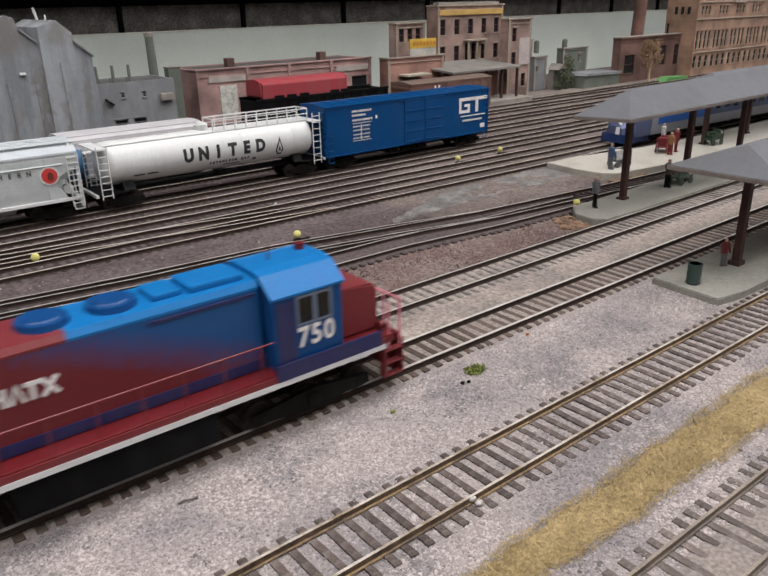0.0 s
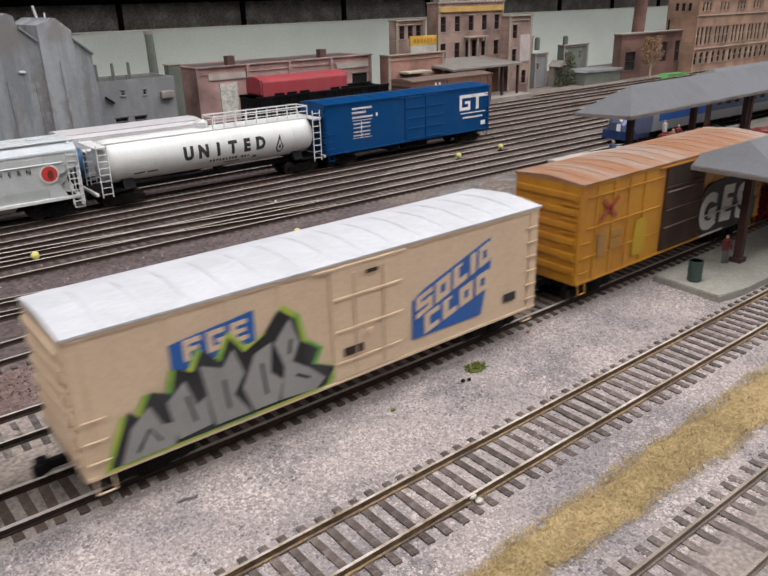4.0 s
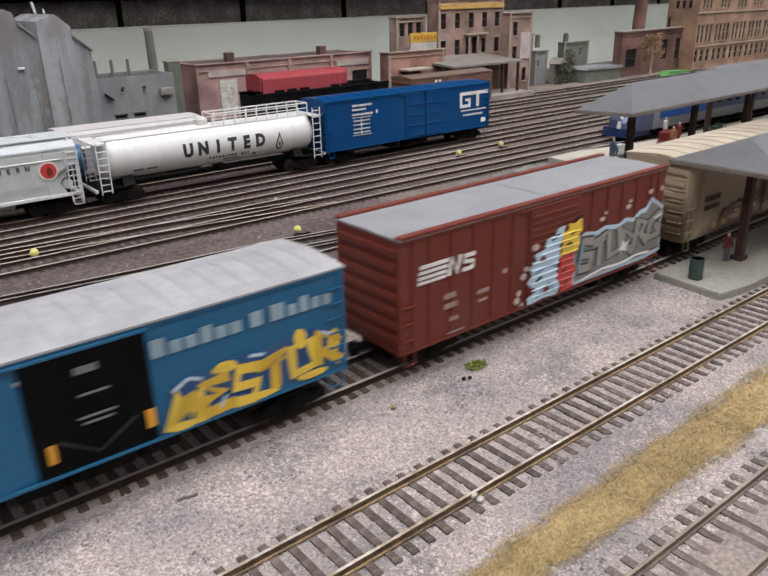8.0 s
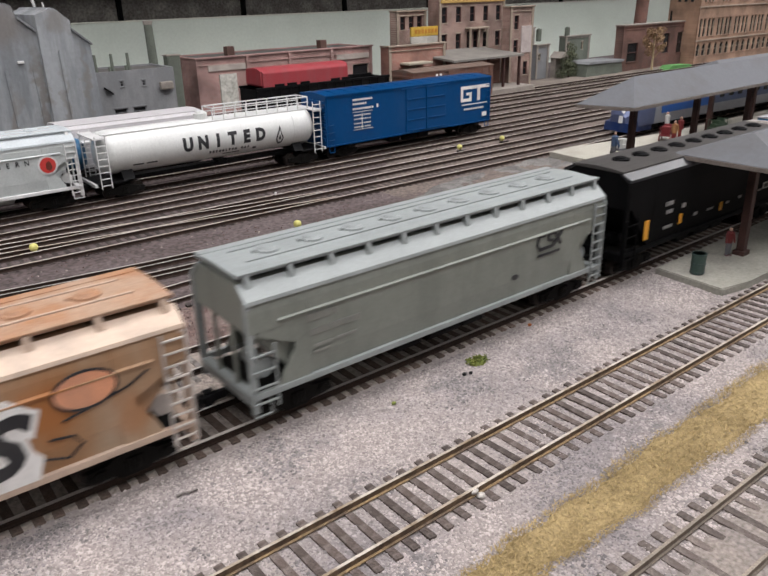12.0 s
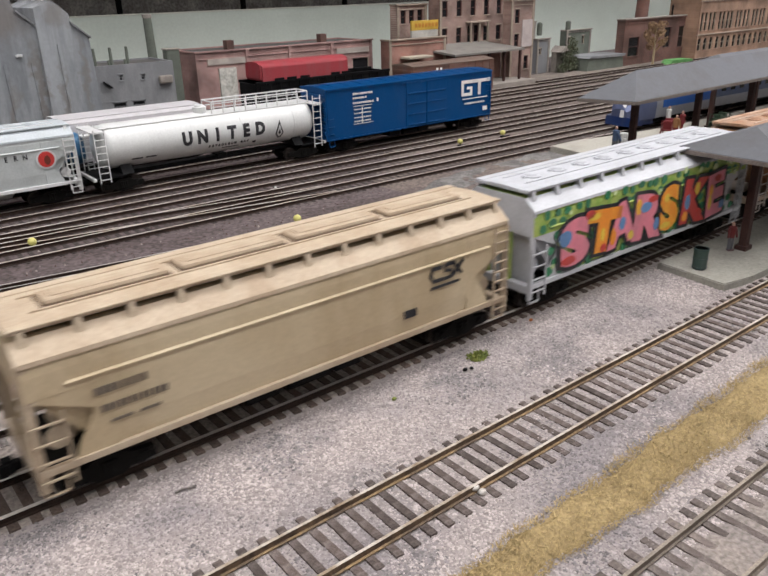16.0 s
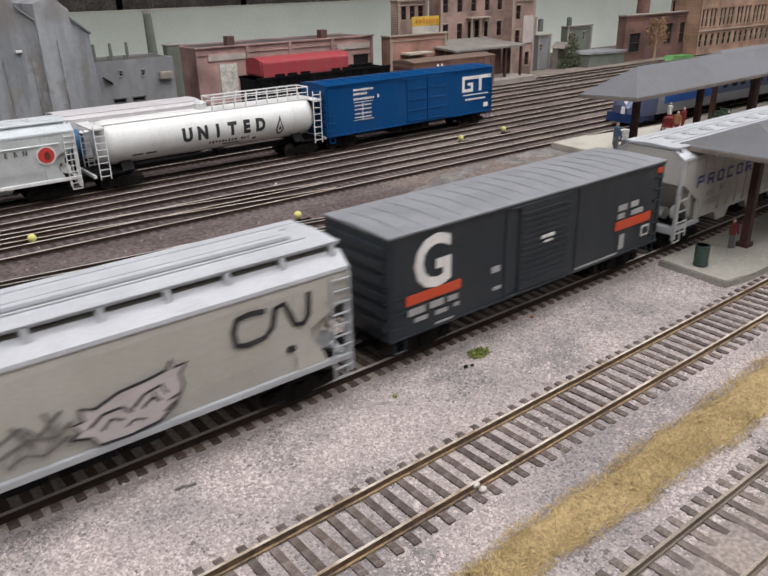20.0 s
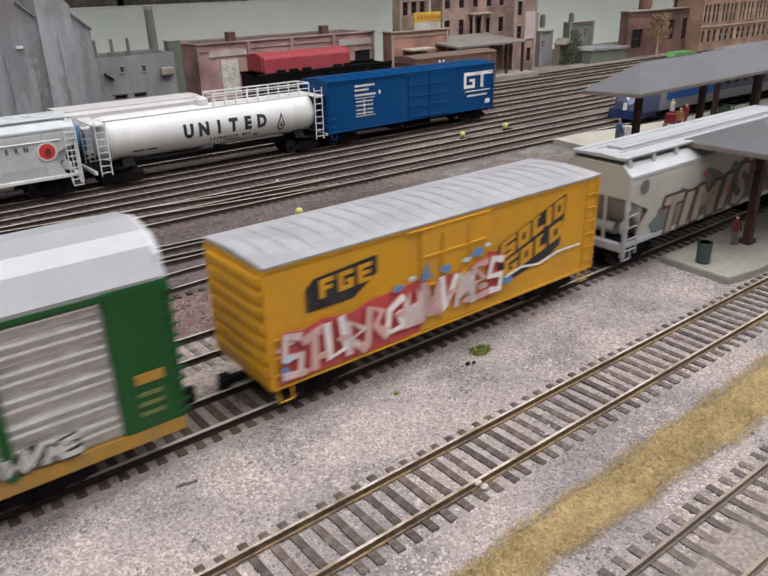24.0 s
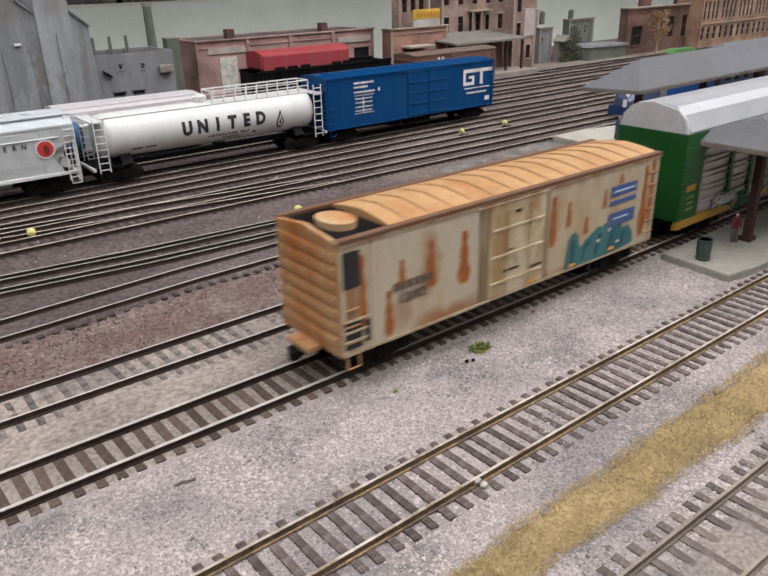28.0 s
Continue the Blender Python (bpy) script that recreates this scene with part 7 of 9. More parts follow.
GTBLUE = paint("yard_blue", (0.001, 0.052, 0.172), 0.3, 0.04, spec=0.25)
car, h = box_car("boxcar", 0, 0, "", 52.5, 12.0, GTBLUE, GTBLUE, None, [(-11, 12, GTBLUE, "panels"), (12.8, 36, GTBLUE, "panels")],
                 [-94, 94], None, 14, 2.4, 6, GTBLUE, thing_made=parked("boxcar", 338, 531, 391, "deep blue double-door boxcar with a white emblem", "boxcar"))
plates("emblem", [rect(55.4, 32.6, 58.4, 46.8), rect(58.4, 43.8, 93, 46.8), rect(58.4, 32.6, 69.5, 35.4), rect(66.6, 35.4, 69.5, 40.8), rect(62.5, 38.4, 66.6, 40.8), rect(77, 32.6, 80.6, 43.8), rect(57, 29.4, 90, 30.2)], GWHITE, car, -19.0)
bars(car, dashes(60, 87, 24.8, 26.4, 9, 1) + dashes(-69, -48, 46.6, 48.2, 11, 2) + dashes(-69, -54, 43.2, 44.8, 7, 3) + dashes(-69, -47, 39.2, 40.8, 11, 4) + dashes(-44, -41.5, 39.2, 42, 1, 5)
     + [(-69, 37.2, -48.5, 37.6), (-69, 22.6, -48.5, 23.0)] + dashes(-68, -50, 34.2, 35.2, 9, 6) + dashes(-68, -50, 31, 32, 8, 7) + dashes(-68, -50, 27.4, 28.4, 9, 8) + dashes(-68, -50, 24.4, 25.4, 8, 9) + [(-60, 23, -59.4, 36.5)] + [(84, 17, 90, 21)], GWHITE, -19.0)


def tank_car(name, x0, x1, y0, label, body, r=15.5, zc=30.5, rails=True):
    car, L = parked(name, x0, x1, y0, label, "tank car")
    h = L / 2
    bm = B()
    rings = []
    for x, k in ((-h + 9, 0.05), (-h + 9.4, 0.55), (-h + 11, 0.82), (-h + 14, 0.96), (-h + 18, 1.0), (h - 18, 1.0), (h - 14, 0.96), (h - 11, 0.82), (h - 9.4, 0.55), (h - 9, 0.05)):
        rings.append([(x, r * k * math.cos(a), zc + r * k * math.sin(a)) for a in (2 * math.pi * i / 36 for i in range(36))])
    loft(bm, rings)
    part("tank", bm, body, car, "", True)
    for x in (-h + 30, -20, 20, h - 30):
        bm = B()
        rings = [[(x + d, (r + 0.12) * math.cos(a), zc + (r + 0.12) * math.sin(a)) for a in (2 * math.pi * i / 36 for i in range(36))] for d in (-0.3, 0.3)]
        loft(bm, rings)
        part("tank_band", bm, body, car)
    bm = B()
    cyl(bm, (-6, 0, zc + r - 1), (-6, 0, zc + r + 3.6), 5.2, 20)
    cyl(bm, (-6, 0, zc + r + 3.5), (-6, 0, zc + r + 5.0), 4.2, 20, 3.2)
    part("dome", bm, body, car)
    bm = B()
    rbx(bm, -h + 2, h - 2, -4, 4, 9.5, 12.5, 0.5)
    for d in (-1, 1):
        rbx(bm, *sorted((d * (h - 2), d * (h - 24))), -15, 15, 11, 12.4, 0.4)
        prism(bm, [(-14, 12.3), (14, 12.3), (9, 19), (-9, 19)], *sorted((d * (h - 22), d * (h - 30))))
    part("underframe", bm, BLACK, car)
    bm = B()
    rbx(bm, 2, 10, -5, 5, 9.5, 14, 0.8)
    part("valve_box", bm, BLACK, car)
    if rails:
        # roof walk with a handrail round it
        for s in (-1, 1):
            bm = B()
            rbx(bm, -h + 12, h - 14, *sorted((s * 7.0, s * 9.0)), zc + r - 2.6, zc + r - 1.8, 0.2)
            part("roof_walk", bm, WHITE, car)
            bm = B()
            a, b = 0, h - 12
            tube(bm, [(a, s * 8, zc + r - 2), (a, s * 8, zc + r + 7), (b, s * 8, zc + r + 7), (b, s * 8, zc + r - 2)], 0.5, 6)
            tube(bm, [(a, s * 8, zc + r + 3), (b, s * 8, zc + r + 3)], 0.35, 6)
            for k in range(1, 9):
                x = a + (b - a) * k / 9
                tube(bm, [(x, s * 8, zc + r - 2), (x, s * 8, zc + r + 7)], 0.45, 6)
            part("handrail", bm, WHITE, car)
        for x in (0, h - 12):
            bm = B()
            tube(bm, [(x, -8, zc + r + 7), (x, 8, zc + r + 7)], 0.5, 6)
            part("handrail", bm, WHITE, car)
    for d in (-1, 1):
        ladder(car, d * (h - 9), 9, zc + r + (4 if d > 0 else -1), WHITE, 7.0, -16.4, 8)
        ladder(car, d * (h - 9), 9, zc + r - 1, WHITE, 7.0, 16.4, 8)
        bm = B()
        rbx(bm, *sorted((d * (h - 4), d * (h - 13))), -16.6, 16.6, zc + r - 3.2, zc + r - 2.4, 0.2)
        part("end_walk", bm, WHITE, car)
        bm = B()
        rbx(bm, *sorted((d * (h - 1), d * (h - 3))), -16.4, 16.4, 10.5, 12.6, 0.3)
        part("end_beam", bm, WHITE, car)
        truck(car, d * (h - 22), 20)
        coupler(car, d * (h - 2), d, 8)
    return car, h


car, h = tank_car("tank_car", 148, 340, 391, "white tank car with black lettering and roof walk", CREAMW)
# the lettering follows the shell: it lies on the near face, tilted back with it
def wrap(ob, r, zc):
    """Bends a flat marking round a lying shell of radius r."""
    bm = B()
    bm.from_mesh(ob.data)
    for k in range(-8, 9):
        bmesh.ops.bisect_plane(bm, geom=bm.verts[:] + bm.edges[:] + bm.faces[:], plane_co=(0, 0, (zc + k * 1.3) * MM), plane_no=(0, 0, 1))
    for v in bm.verts:
        a = (v.co.z / MM - zc) / r
        d = r + 0.12 if v.co.y < 0 else r - 0.3
        v.co.y, v.co.z = -d * math.cos(a) * MM, (zc + d * math.sin(a)) * MM
    bm.to_mesh(ob.data)
    bm.free()
    return ob


for i, c in enumerate("UNITED"):
    wrap(words(c, GBLACK, car, -24.5 + i * 11.95, 26.0, 12.8, 0.0, 0.84, 0, 0.8, "lettering"), 15.5, 30.5)
for k, (m, r) in enumerate(((GBLACK, 15.5), (CREAMW, 15.58), (GBLACK, 15.66))):
    f = (1.0, 0.66, 0.3)[k]
    wrap(plates("flame_emblem", [[(52.5 + (x - 48) * f, 25 + (z - 25) * f) for x, z in ((47, 19.4), (44.4, 23.6), (45.4, 28), (48.2, 35), (49.6, 28.6), (51.6, 24.6), (49.8, 20))]], m, car, 0.0), r, 30.5)
for o in plates("lettering_bar", [rect(4, 17.4, 18, 18.4), rect(-66, 20.4, -58, 21.6), rect(-56, 20.4, -48, 21.6), rect(29, 18.5, 32, 20.5)], GBLACK, car, 0.0):
    wrap(o, 15.5, 30.5)
for i, c in enumerate("PETROLEUM GAS"):
    if c != " ":
        wrap(words(c, GBLACK, car, -7 + i * 2.65, 20.6, 2.7, 0.0, 0.84, 0, 0.25, "small_lettering"), 15.5, 30.5)

PALEWHITE = paint("second_row_white", (0.49, 0.475, 0.485), 0.55, 0.1)
PALEHOP = paint("northern_pale_grey", (0.47, 0.50, 0.495), 0.45, 0.12)
car, h = hopper("hopper_car", 0, 0, "", PALEHOP, paint("northern_roof", (0.46, 0.50, 0.52), 0.5, 0.1), WHITE, "round", 8, 2, 7.0, zc=46.5, slot=0.5, thing_made=parked("hopper_car", -40, 142, 391, "pale grey hopper car with a red round emblem", "hopper car"))
plates("emblem_ring", [blob(70, 31.5, 6.2, 6.2, 1, 28, 0.0)], WHITE, car, -18.95)
plates("emblem", [blob(70, 31.5, 5.0, 5.0, 1, 28, 0.0)], paint("emblem_red", (0.50, 0.04, 0.035), 0.5, 0.1), car, -19.15)
plates("emblem_core", [blob(70.5, 31, 2.0, 3.0, 4, 14, 0.2)], NSBROWN, car, -19.3)
for i, c in enumerate("HERN"):
    words(c, GBLACK, car, 41.0 + i * 5.6, 33, 4.6, -18.9, 0.85, 0, 0.08, "lettering")

car, h = hopper("hopper_car", 0, 0, "", PALEWHITE, PALEWHITE, PALEWHITE, "none", 0, 2, 7.0, side="ribs", zc=41, slot=0.1, walk_boards=False, thing_made=parked("hopper_car", 147, 262, 450, "plain white hopper car standing on the second yard track", "hopper car"))
bars(car, [(-20, 37, -4, 38.6)], GBLACK, -19.4)
tank_car("tank_car", -60, 172, 433, "dark blue tank car behind the white one", paint("tank_blue", (0.02, 0.10, 0.20), 0.4), 12.5, 24, False)

# gondola with a red covered load
car, L = parked("gondola", 372, 546, 562, "black gondola with a red curved cover", "gondola")
h = L / 2
bm = B()
for s in (-1, 1):
    rbx(bm, -h + 1, h - 1, *sorted((s * 16.6, s * 17.8)), 12, 40, 0.3)
for d in (-1, 1):
    rbx(bm, *sorted((d * (h - 1), d * (h - 2.2))), -17, 17, 12, 40, 0.3)
rbx(bm, -h + 1, h - 1, -17, 17, 11, 13, 0.3)
part("body", bm, BLACK, car)
bm = B()
for s in (-1, 1):
    rbx(bm, -h + 0.5, h - 0.5, *sorted((s * 16.2, s * 18.8)), 39.4, 42, 0.4)
    for i in range(15):
        x = -h + 6 + i * (L - 12) / 14
        bx(bm, x - 0.7, x + 0.7, *sorted((s * 17.6, s * 18.8)), 13, 39.6)
part("top_rail", bm, BLACK, car)
bm = B()
pts = [(-17, 42), (-17, 55)] + [(-17 * math.cos(math.pi * k / 16), 55 + 5.5 * math.sin(math.pi * k / 16)) for k in range(1, 16)] + [(17, 55), (17, 42)]
prism(bm, pts, -h + 8, h - 57)
bmesh.ops.bevel(bm, geom=[e for e in bm.edges if abs(e.verts[0].co.x - e.verts[1].co.x) < 0.1], offset=2.0, segments=2, affect="EDGES")
part("cover", bm, paint("cover_red", (0.30, 0.036, 0.045), 0.7, 0.15), car, "red curved cover")
for x in (-64, -49, -33, 6, 20):
    bm = B()
    rbx(bm, x, x + 11, -18.6, -17.0, 41.8, 44.4, 0.4)
    part("cover_clamp", bm, BLACK, car)
undercarriage(car, L, None, 8, 11.5)

OXIDE = paint("old_oxide", (0.15, 0.075, 0.055), 0.6, 0.3)
car, h = box_car("boxcar", 0, 0, "", 44, 10, OXIDE, paint("old_brown_roof", (0.16, 0.11, 0.085), 0.65, 0.3), None, [(-10, 10, OXIDE, "panels")], [-58, -46, -34, -22, 22, 34, 46, 58], None, 12, 3.0, 5, OXIDE,
                 thing_made=parked("boxcar", 553, 684, 532, "small weathered brown boxcar beside the freight house", "boxcar"))
bars(car, [(-30, 34, -27, 41), (-24, 34, -21, 41), (20, 33, 27, 37)], GWHITE)


# switch machines with yellow marker balls
def marker(x, y, lift=0.0):
    t = thing("switch_marker", at(x, y, lift), "small yellow ball on a black switch machine", "switch marker", "yellow switch markers")
    bm = B()
    rbx(bm, -2.4, 2.4, -1.4, 1.4, -4.6, -2.0, 0.4)
    rbx(bm, 2.0, 9.0, -0.8, 0.8, -3.6, -2.4, 0.3)
    cyl(bm, (0, 0, -1.5), (0, 0, 0.5), 0.5, 8)
    part("base", bm, BLACK, t)
    bm = B()
    ball(bm, (0, 0, 0.9), 2.4, (1, 1, 1), 3)
    part("ball", bm, paint("marker_yellow", (0.60, 0.56, 0.17), 0.45, 0.15) if "marker_yellow" not in bpy.data.materials else bpy.data.materials["marker_yellow"], t, "", True)


for x, y in ((87, 301), (221, 236), (452, 331), (508, 332), (403, 166)):
    marker(x, y)

# ---- small things on the front bed ----
GREENTUFT = mat("moss_green", (0.20, 0.22, 0.05), 0.9, 0, 0.35, 300, 0.5, 900, (0.10, 0.13, 0.03))
bm = B()
rnd = random.Random(3)
for _ in range(220):
    a, r = rnd.uniform(0, 6.28), rnd.uniform(0, 4.6)
    c = Vector((r * math.cos(a), 0.7 * r * math.sin(a), rnd.uniform(-0.3, 2.2) * (1 - r / 7)))
    d = Vector((rnd.uniform(-1, 1), rnd.uniform(-1, 1), rnd.uniform(0.2, 1))).normalized() * rnd.uniform(0.7, 1.5)
    s = d.cross(Vector((rnd.uniform(-1, 1), 1, 0))).normalized() * 0.45
    v = [bm.verts.new(p) for p in (c - s, c + s, c + d + s * 0.4, c + d - s * 0.4)]
    bm.faces.new(v)
ball(bm, (0, 0, -0.4), 2.6, (1.5, 1.1, 0.5))
o = tagged(part("moss_tuft", bm, GREENTUFT), "small yellow green moss tuft on the ballast", "plant")
o.matrix_basis = at(180, 46, -2.5)
for x, y, r, m in ((169, 42, 0.9, BLACK), (171.5, 41.2, 0.8, BLACK), (136, 43.5, 0.9, GREENTUFT), (220, 54, 0.9, RUSTDEEP), (257, 321, 0.9, GWHITE)):
    bm = B()
    ball(bm, (0, 0, 0), r, (1.2, 0.9, 0.8), 1)
    o = tagged(part("pebble", bm, m), "small loose crumb lying on the ground", "debris", "loose crumbs")
    o.matrix_basis = at(x, y, -2.1 if y < 100 else -3.0)
bm = B()
tube(bm, [(-2.5, 0, 0), (-0.6, 0.4, 0.2), (1.8, 0.1, 0.1), (3.6, 0.5, 0)], 0.32, 6)
o = tagged(part("twig", bm, mat("grey_twig", (0.16, 0.14, 0.13), 0.9, 0, 0.3)), "short dark twig on the ballast", "twig")
o.matrix_basis = at(59, 45, -2.1, 0, 0, -12)
bm = B()
ball(bm, (0, 0, 0), 1.0, (1.4, 1.0, 0.9), 2)
ball(bm, (1.2, -1.4, -1.2), 1.2, (1.2, 1, 0.7), 2)
o = tagged(part("rail_joint", bm, mat("solder_grey", (0.5, 0.47, 0.43), 0.5, 0.3, 0.2), None, "", True), "pale solder blob on the front rail", "rail joint")
o.matrix_basis = at(121.5, -9.4, -0.9)

# straw coloured grass strip
STRAW = mat("dry_straw", (0.36, 0.268, 0.13), 0.95, 0, 0.25, 60, 0.4, 900, (0.28, 0.205, 0.095), (1, 1, 1), 0.5, 0.25)


def grass_low(x):
    return -42.6 - 0.036 * (x - 120)


def grass_high(x):
    return -28.0 + 0.012 * (x - 120)


sheet("grass_strip", STRAW, 60, 420, lambda x: grass_low(x) + 1.0, lambda x: grass_high(x) - 0.6, -2.05, 3, 2.2, 0.5, "dry straw coloured grass strip between the tracks", 10, 9)
bm = B()
rnd = random.Random(8)
for _ in range(20000):
    x = rnd.uniform(70, 400)
    y0, y1 = grass_low(x), grass_high(x)
    y = rnd.uniform(y0 - 0.4, y1 + 0.4) + 2.2 * noise.noise((x * 0.09, 9, 1.3)) + rnd.gauss(0, 0.5)
    a = rnd.uniform(0, 6.28)
    l = rnd.uniform(0.8, 2.0)
    d = Vector((math.cos(a) * l, math.sin(a) * l, rnd.uniform(0.1, 1.2)))
    s = Vector((-math.sin(a), math.cos(a), 0)) * 0.16
    p = Vector((x, y, -2.4 + rnd.uniform(0, 0.8)))
    bm.faces.new([bm.verts.new(q) for q in (p - s, p + s, p + d)])
tagged(part("dry_grass", bm, STRAW), "short dry straw grass fibres", "grass", kind="stuff")
EDGESTONE = mat("grey_gravel", (0.25, 0.215, 0.19), 0.95, 0, 0.35, 30, 0.8, 800, (0.20, 0.175, 0.165), (1, 1, 1), 0.45)
sheet("gravel_bed", EDGESTONE, 40, 460, lambda x: -120, lambda x: y_z(x) + 9.0, -2.42, 4, 1.5, 0.35, "brownish grey gravel round the edge track", 16, 12)


# ---- platforms and their roofs ----
CONCRETE = mat("platform_concrete", (0.40, 0.38, 0.325), 0.9, 0, 0.15, 30, 0.3, 700, (0.34, 0.32, 0.275), (1, 1, 1), 0.4)
CONCRETE2 = mat("platform_grey", (0.27, 0.26, 0.225), 0.9, 0, 0.15, 30, 0.3, 700, (0.22, 0.21, 0.185), (1, 1, 1), 0.4)
EARTH = mat("brown_earth", (0.15, 0.09, 0.06), 0.95, 0, 0.4, 120, 0.8, 800, (0.26, 0.17, 0.11))
ROOFSLATE = mat("canopy_roof_grey", (0.115, 0.119, 0.130), 0.8, 0, 0.05, 22, 0.1, 500, (0.10, 0.099, 0.103), (1, 1, 1), 0.4)
SOFFIT = mat("canopy_edge_brown", (0.20, 0.17, 0.15), 0.85, 0, 0.25, 60, 0.2)
POST = mat("post_red_brown", (0.055, 0.024, 0.02), 0.6, 0, 0.3, 150, 0.2)


def platform(name, outline, top, material, label):
    t = thing(name, at(0, 0, 0), label, "platform", kind="structure")
    bm = B()
    prism(bm, outline, -4.6, top, "z")
    bmesh.ops.bevel(bm, geom=[e for e in bm.edges if e.verts[0].co.z > top - 0.1 and e.verts[1].co.z > top - 0.1], offset=0.5, segments=2, affect="EDGES")
    part("slab", bm, material, t)
    bm = B()
    prism(bm, [(x * 1.0, y) for x, y in outline], -4.7, top - 1.6, "z")
    bmesh.ops.scale(bm, vec=(1.003, 1.006, 1), verts=bm.verts)
    part("skirt", bm, EARTH, t, "brown earth edge")
    return t


platform("platform_back", [(490, 262), (486, 230), (488, 206), (497, 197), (565, 187), (660, 182), (1300, 182), (1300, 236), (776, 236), (640, 240), (590, 247), (520, 262)], 1.5, CONCRETE, "pale concrete station platform beside the silver train")
platform("platform_middle", [(378, 148), (376, 133), (382, 127), (480, 126), (1300, 124), (1300, 160), (480, 162), (392, 161)], 1.4, CONCRETE2, "grey concrete station platform with a rounded earthen end")
platform("platform_front", [(313, 52.5), (310, 17), (330, 13.5), (480, 11), (1300, 3), (1300, 50), (480, 53.5)], 0.6, CONCRETE2, "grey concrete platform between the front and main tracks")
# crumbled earth at the ends of the slabs
for cx, cy, sx, sy, n in ((372, 144, 13, 15, 110), (500, 193, 30, 4, 50)):
    bm = B()
    rnd = random.Random(int(cx))
    for _ in range(n):
        a, r = rnd.uniform(0, 6.28), math.sqrt(rnd.random())
        ball(bm, (cx + sx * r * math.cos(a), cy + sy * r * math.sin(a), -3.8 + rnd.uniform(0, 1.2)), rnd.uniform(1.2, 2.8), (1.4, 1.1, 0.6), 1)
    tagged(part("earth_bank", bm, EARTH), "crumbled brown earth at the platform end", "earth", kind="stuff")


def canopy(name, x0, x1, y0, y1, ze, zr, setback, posts, py, label, back=0.0):
    """A hipped roof on posts; back moves the far corner of its end."""
    t = thing(name, at(0, 0, 0), label, "platform canopy")
    ym = (y0 + y1) / 2
    bm = B()
    lo = [(x0, y0, ze), (x0 - back, y1, ze), (x1, y1, ze), (x1, y0, ze)]
    v = [bm.verts.new(p) for p in lo]
    u = [bm.verts.new((x, y, z - 1.6)) for x, y, z in lo]
    a, b = bm.verts.new((x0 + setback, ym, zr)), bm.verts.new((x1, ym, zr))
    bm.faces.new((v[0], v[1], a))
    bm.faces.new((v[1], v[2], b, a))
    bm.faces.new((v[3], v[0], a, b))
    bm.faces.new((v[2], v[3], b))
    for i in range(4):
        bm.faces.new((v[i], u[i], u[(i + 1) % 4], v[(i + 1) % 4]))
    bm.faces.new(u)
    part("roof", bm, ROOFSLATE, t)
    for (xa, ya), (xb, yb) in (((x0, y0), (x1, y0)), ((x0 - back, y1), (x1, y1)), ((x0, y0), (x0 - back, y1))):
        bm = B()
        d = Vector((yb - ya, xa - xb)).normalized() * 0.6
        prism(bm, [(xa - d.x, ya - d.y), (xb - d.x, yb - d.y), (xb + d.x, yb + d.y), (xa + d.x, ya + d.y)], ze - 2.2, ze - 0.3, "z")
        part("fascia", bm, SOFFIT, t)
    for x in posts:
        bm = B()
        rbx(bm, x - 2.1, x + 2.1, py - 1.9, py + 1.9, 0.0, ze - 1.4, 0.4)
        rbx(bm, x - 3.4, x + 3.4, py - 3.0, py + 3.0, 0.0, 2.9, 0.3)
        for s in (-1, 1):
            prism(bm, [(x - 0.8, ze - 10), (x + 0.8, ze - 10), (x + s * 9 + 0.8, ze - 1.6), (x + s * 9 - 0.8, ze - 1.6)], py - 0.8, py + 0.8, "y")
        part("post", bm, POST, t)
    return t


canopy("canopy", 394, 1300, 126, 160, 62, 77, 24, [432, 512, 592, 672, 760], 149.5, "grey hipped platform canopy on dark red posts", 10.0)
canopy("canopy", 333, 1300, 5, 63, 53, 64, 20, [362, 440, 520, 600], 34.5, "grey platform canopy roof on dark brown posts")
canopy("canopy", 640, 1300, 196, 232, 58, 66, 16, [598 + 60, 740, 830], 214, "far grey canopy over the back platform")


# ---- figures and platform clutter ----
def figure(x, y, z, coat, legs, label, height=20.0, turn=0, bend=0):
    """A small painted doll, one plain mesh."""
    k = height / 20.0
    bm = B()
    for s in (-1, 1):
        cyl(bm, (s * 1.2 * k, 0.3 * s, 0), (s * 0.9 * k, 0, 9.5 * k), 1.0 * k, 8, 1.25 * k, 1)
        rbx(bm, s * 1.2 * k - 0.9 * k, s * 1.2 * k + 0.9 * k, -2.0 * k, 0.9 * k, 0, 1.0 * k, 0.3 * k, 1)
        cyl(bm, (s * 2.5 * k, bend * 0.3, 15.6 * k), (s * 3.2 * k, -1.2 * k - bend, 9.4 * k), 0.85 * k, 8, 0.6 * k, 0)
    cyl(bm, (0, 0, 9.2 * k), (0, 0, 16.6 * k), 2.0 * k, 12, 2.6 * k, 0)
    ball(bm, (0, 0, 16.4 * k), 2.5 * k, (1, 0.75, 0.5), 2)
    n = len(bm.faces)
    ball(bm, (0, 0, 18.6 * k), 1.25 * k, (0.95, 1, 1.15), 2)
    bm.faces.ensure_lookup_table()
    for f in bm.faces[n:]:
        f.material_index = 2
    o = tagged(part("figurine", bm, [coat, legs, SKIN]), label, "figurine", "platform figurines")
    o.matrix_basis = at(x, y, z, 0, 0, turn)
    return o


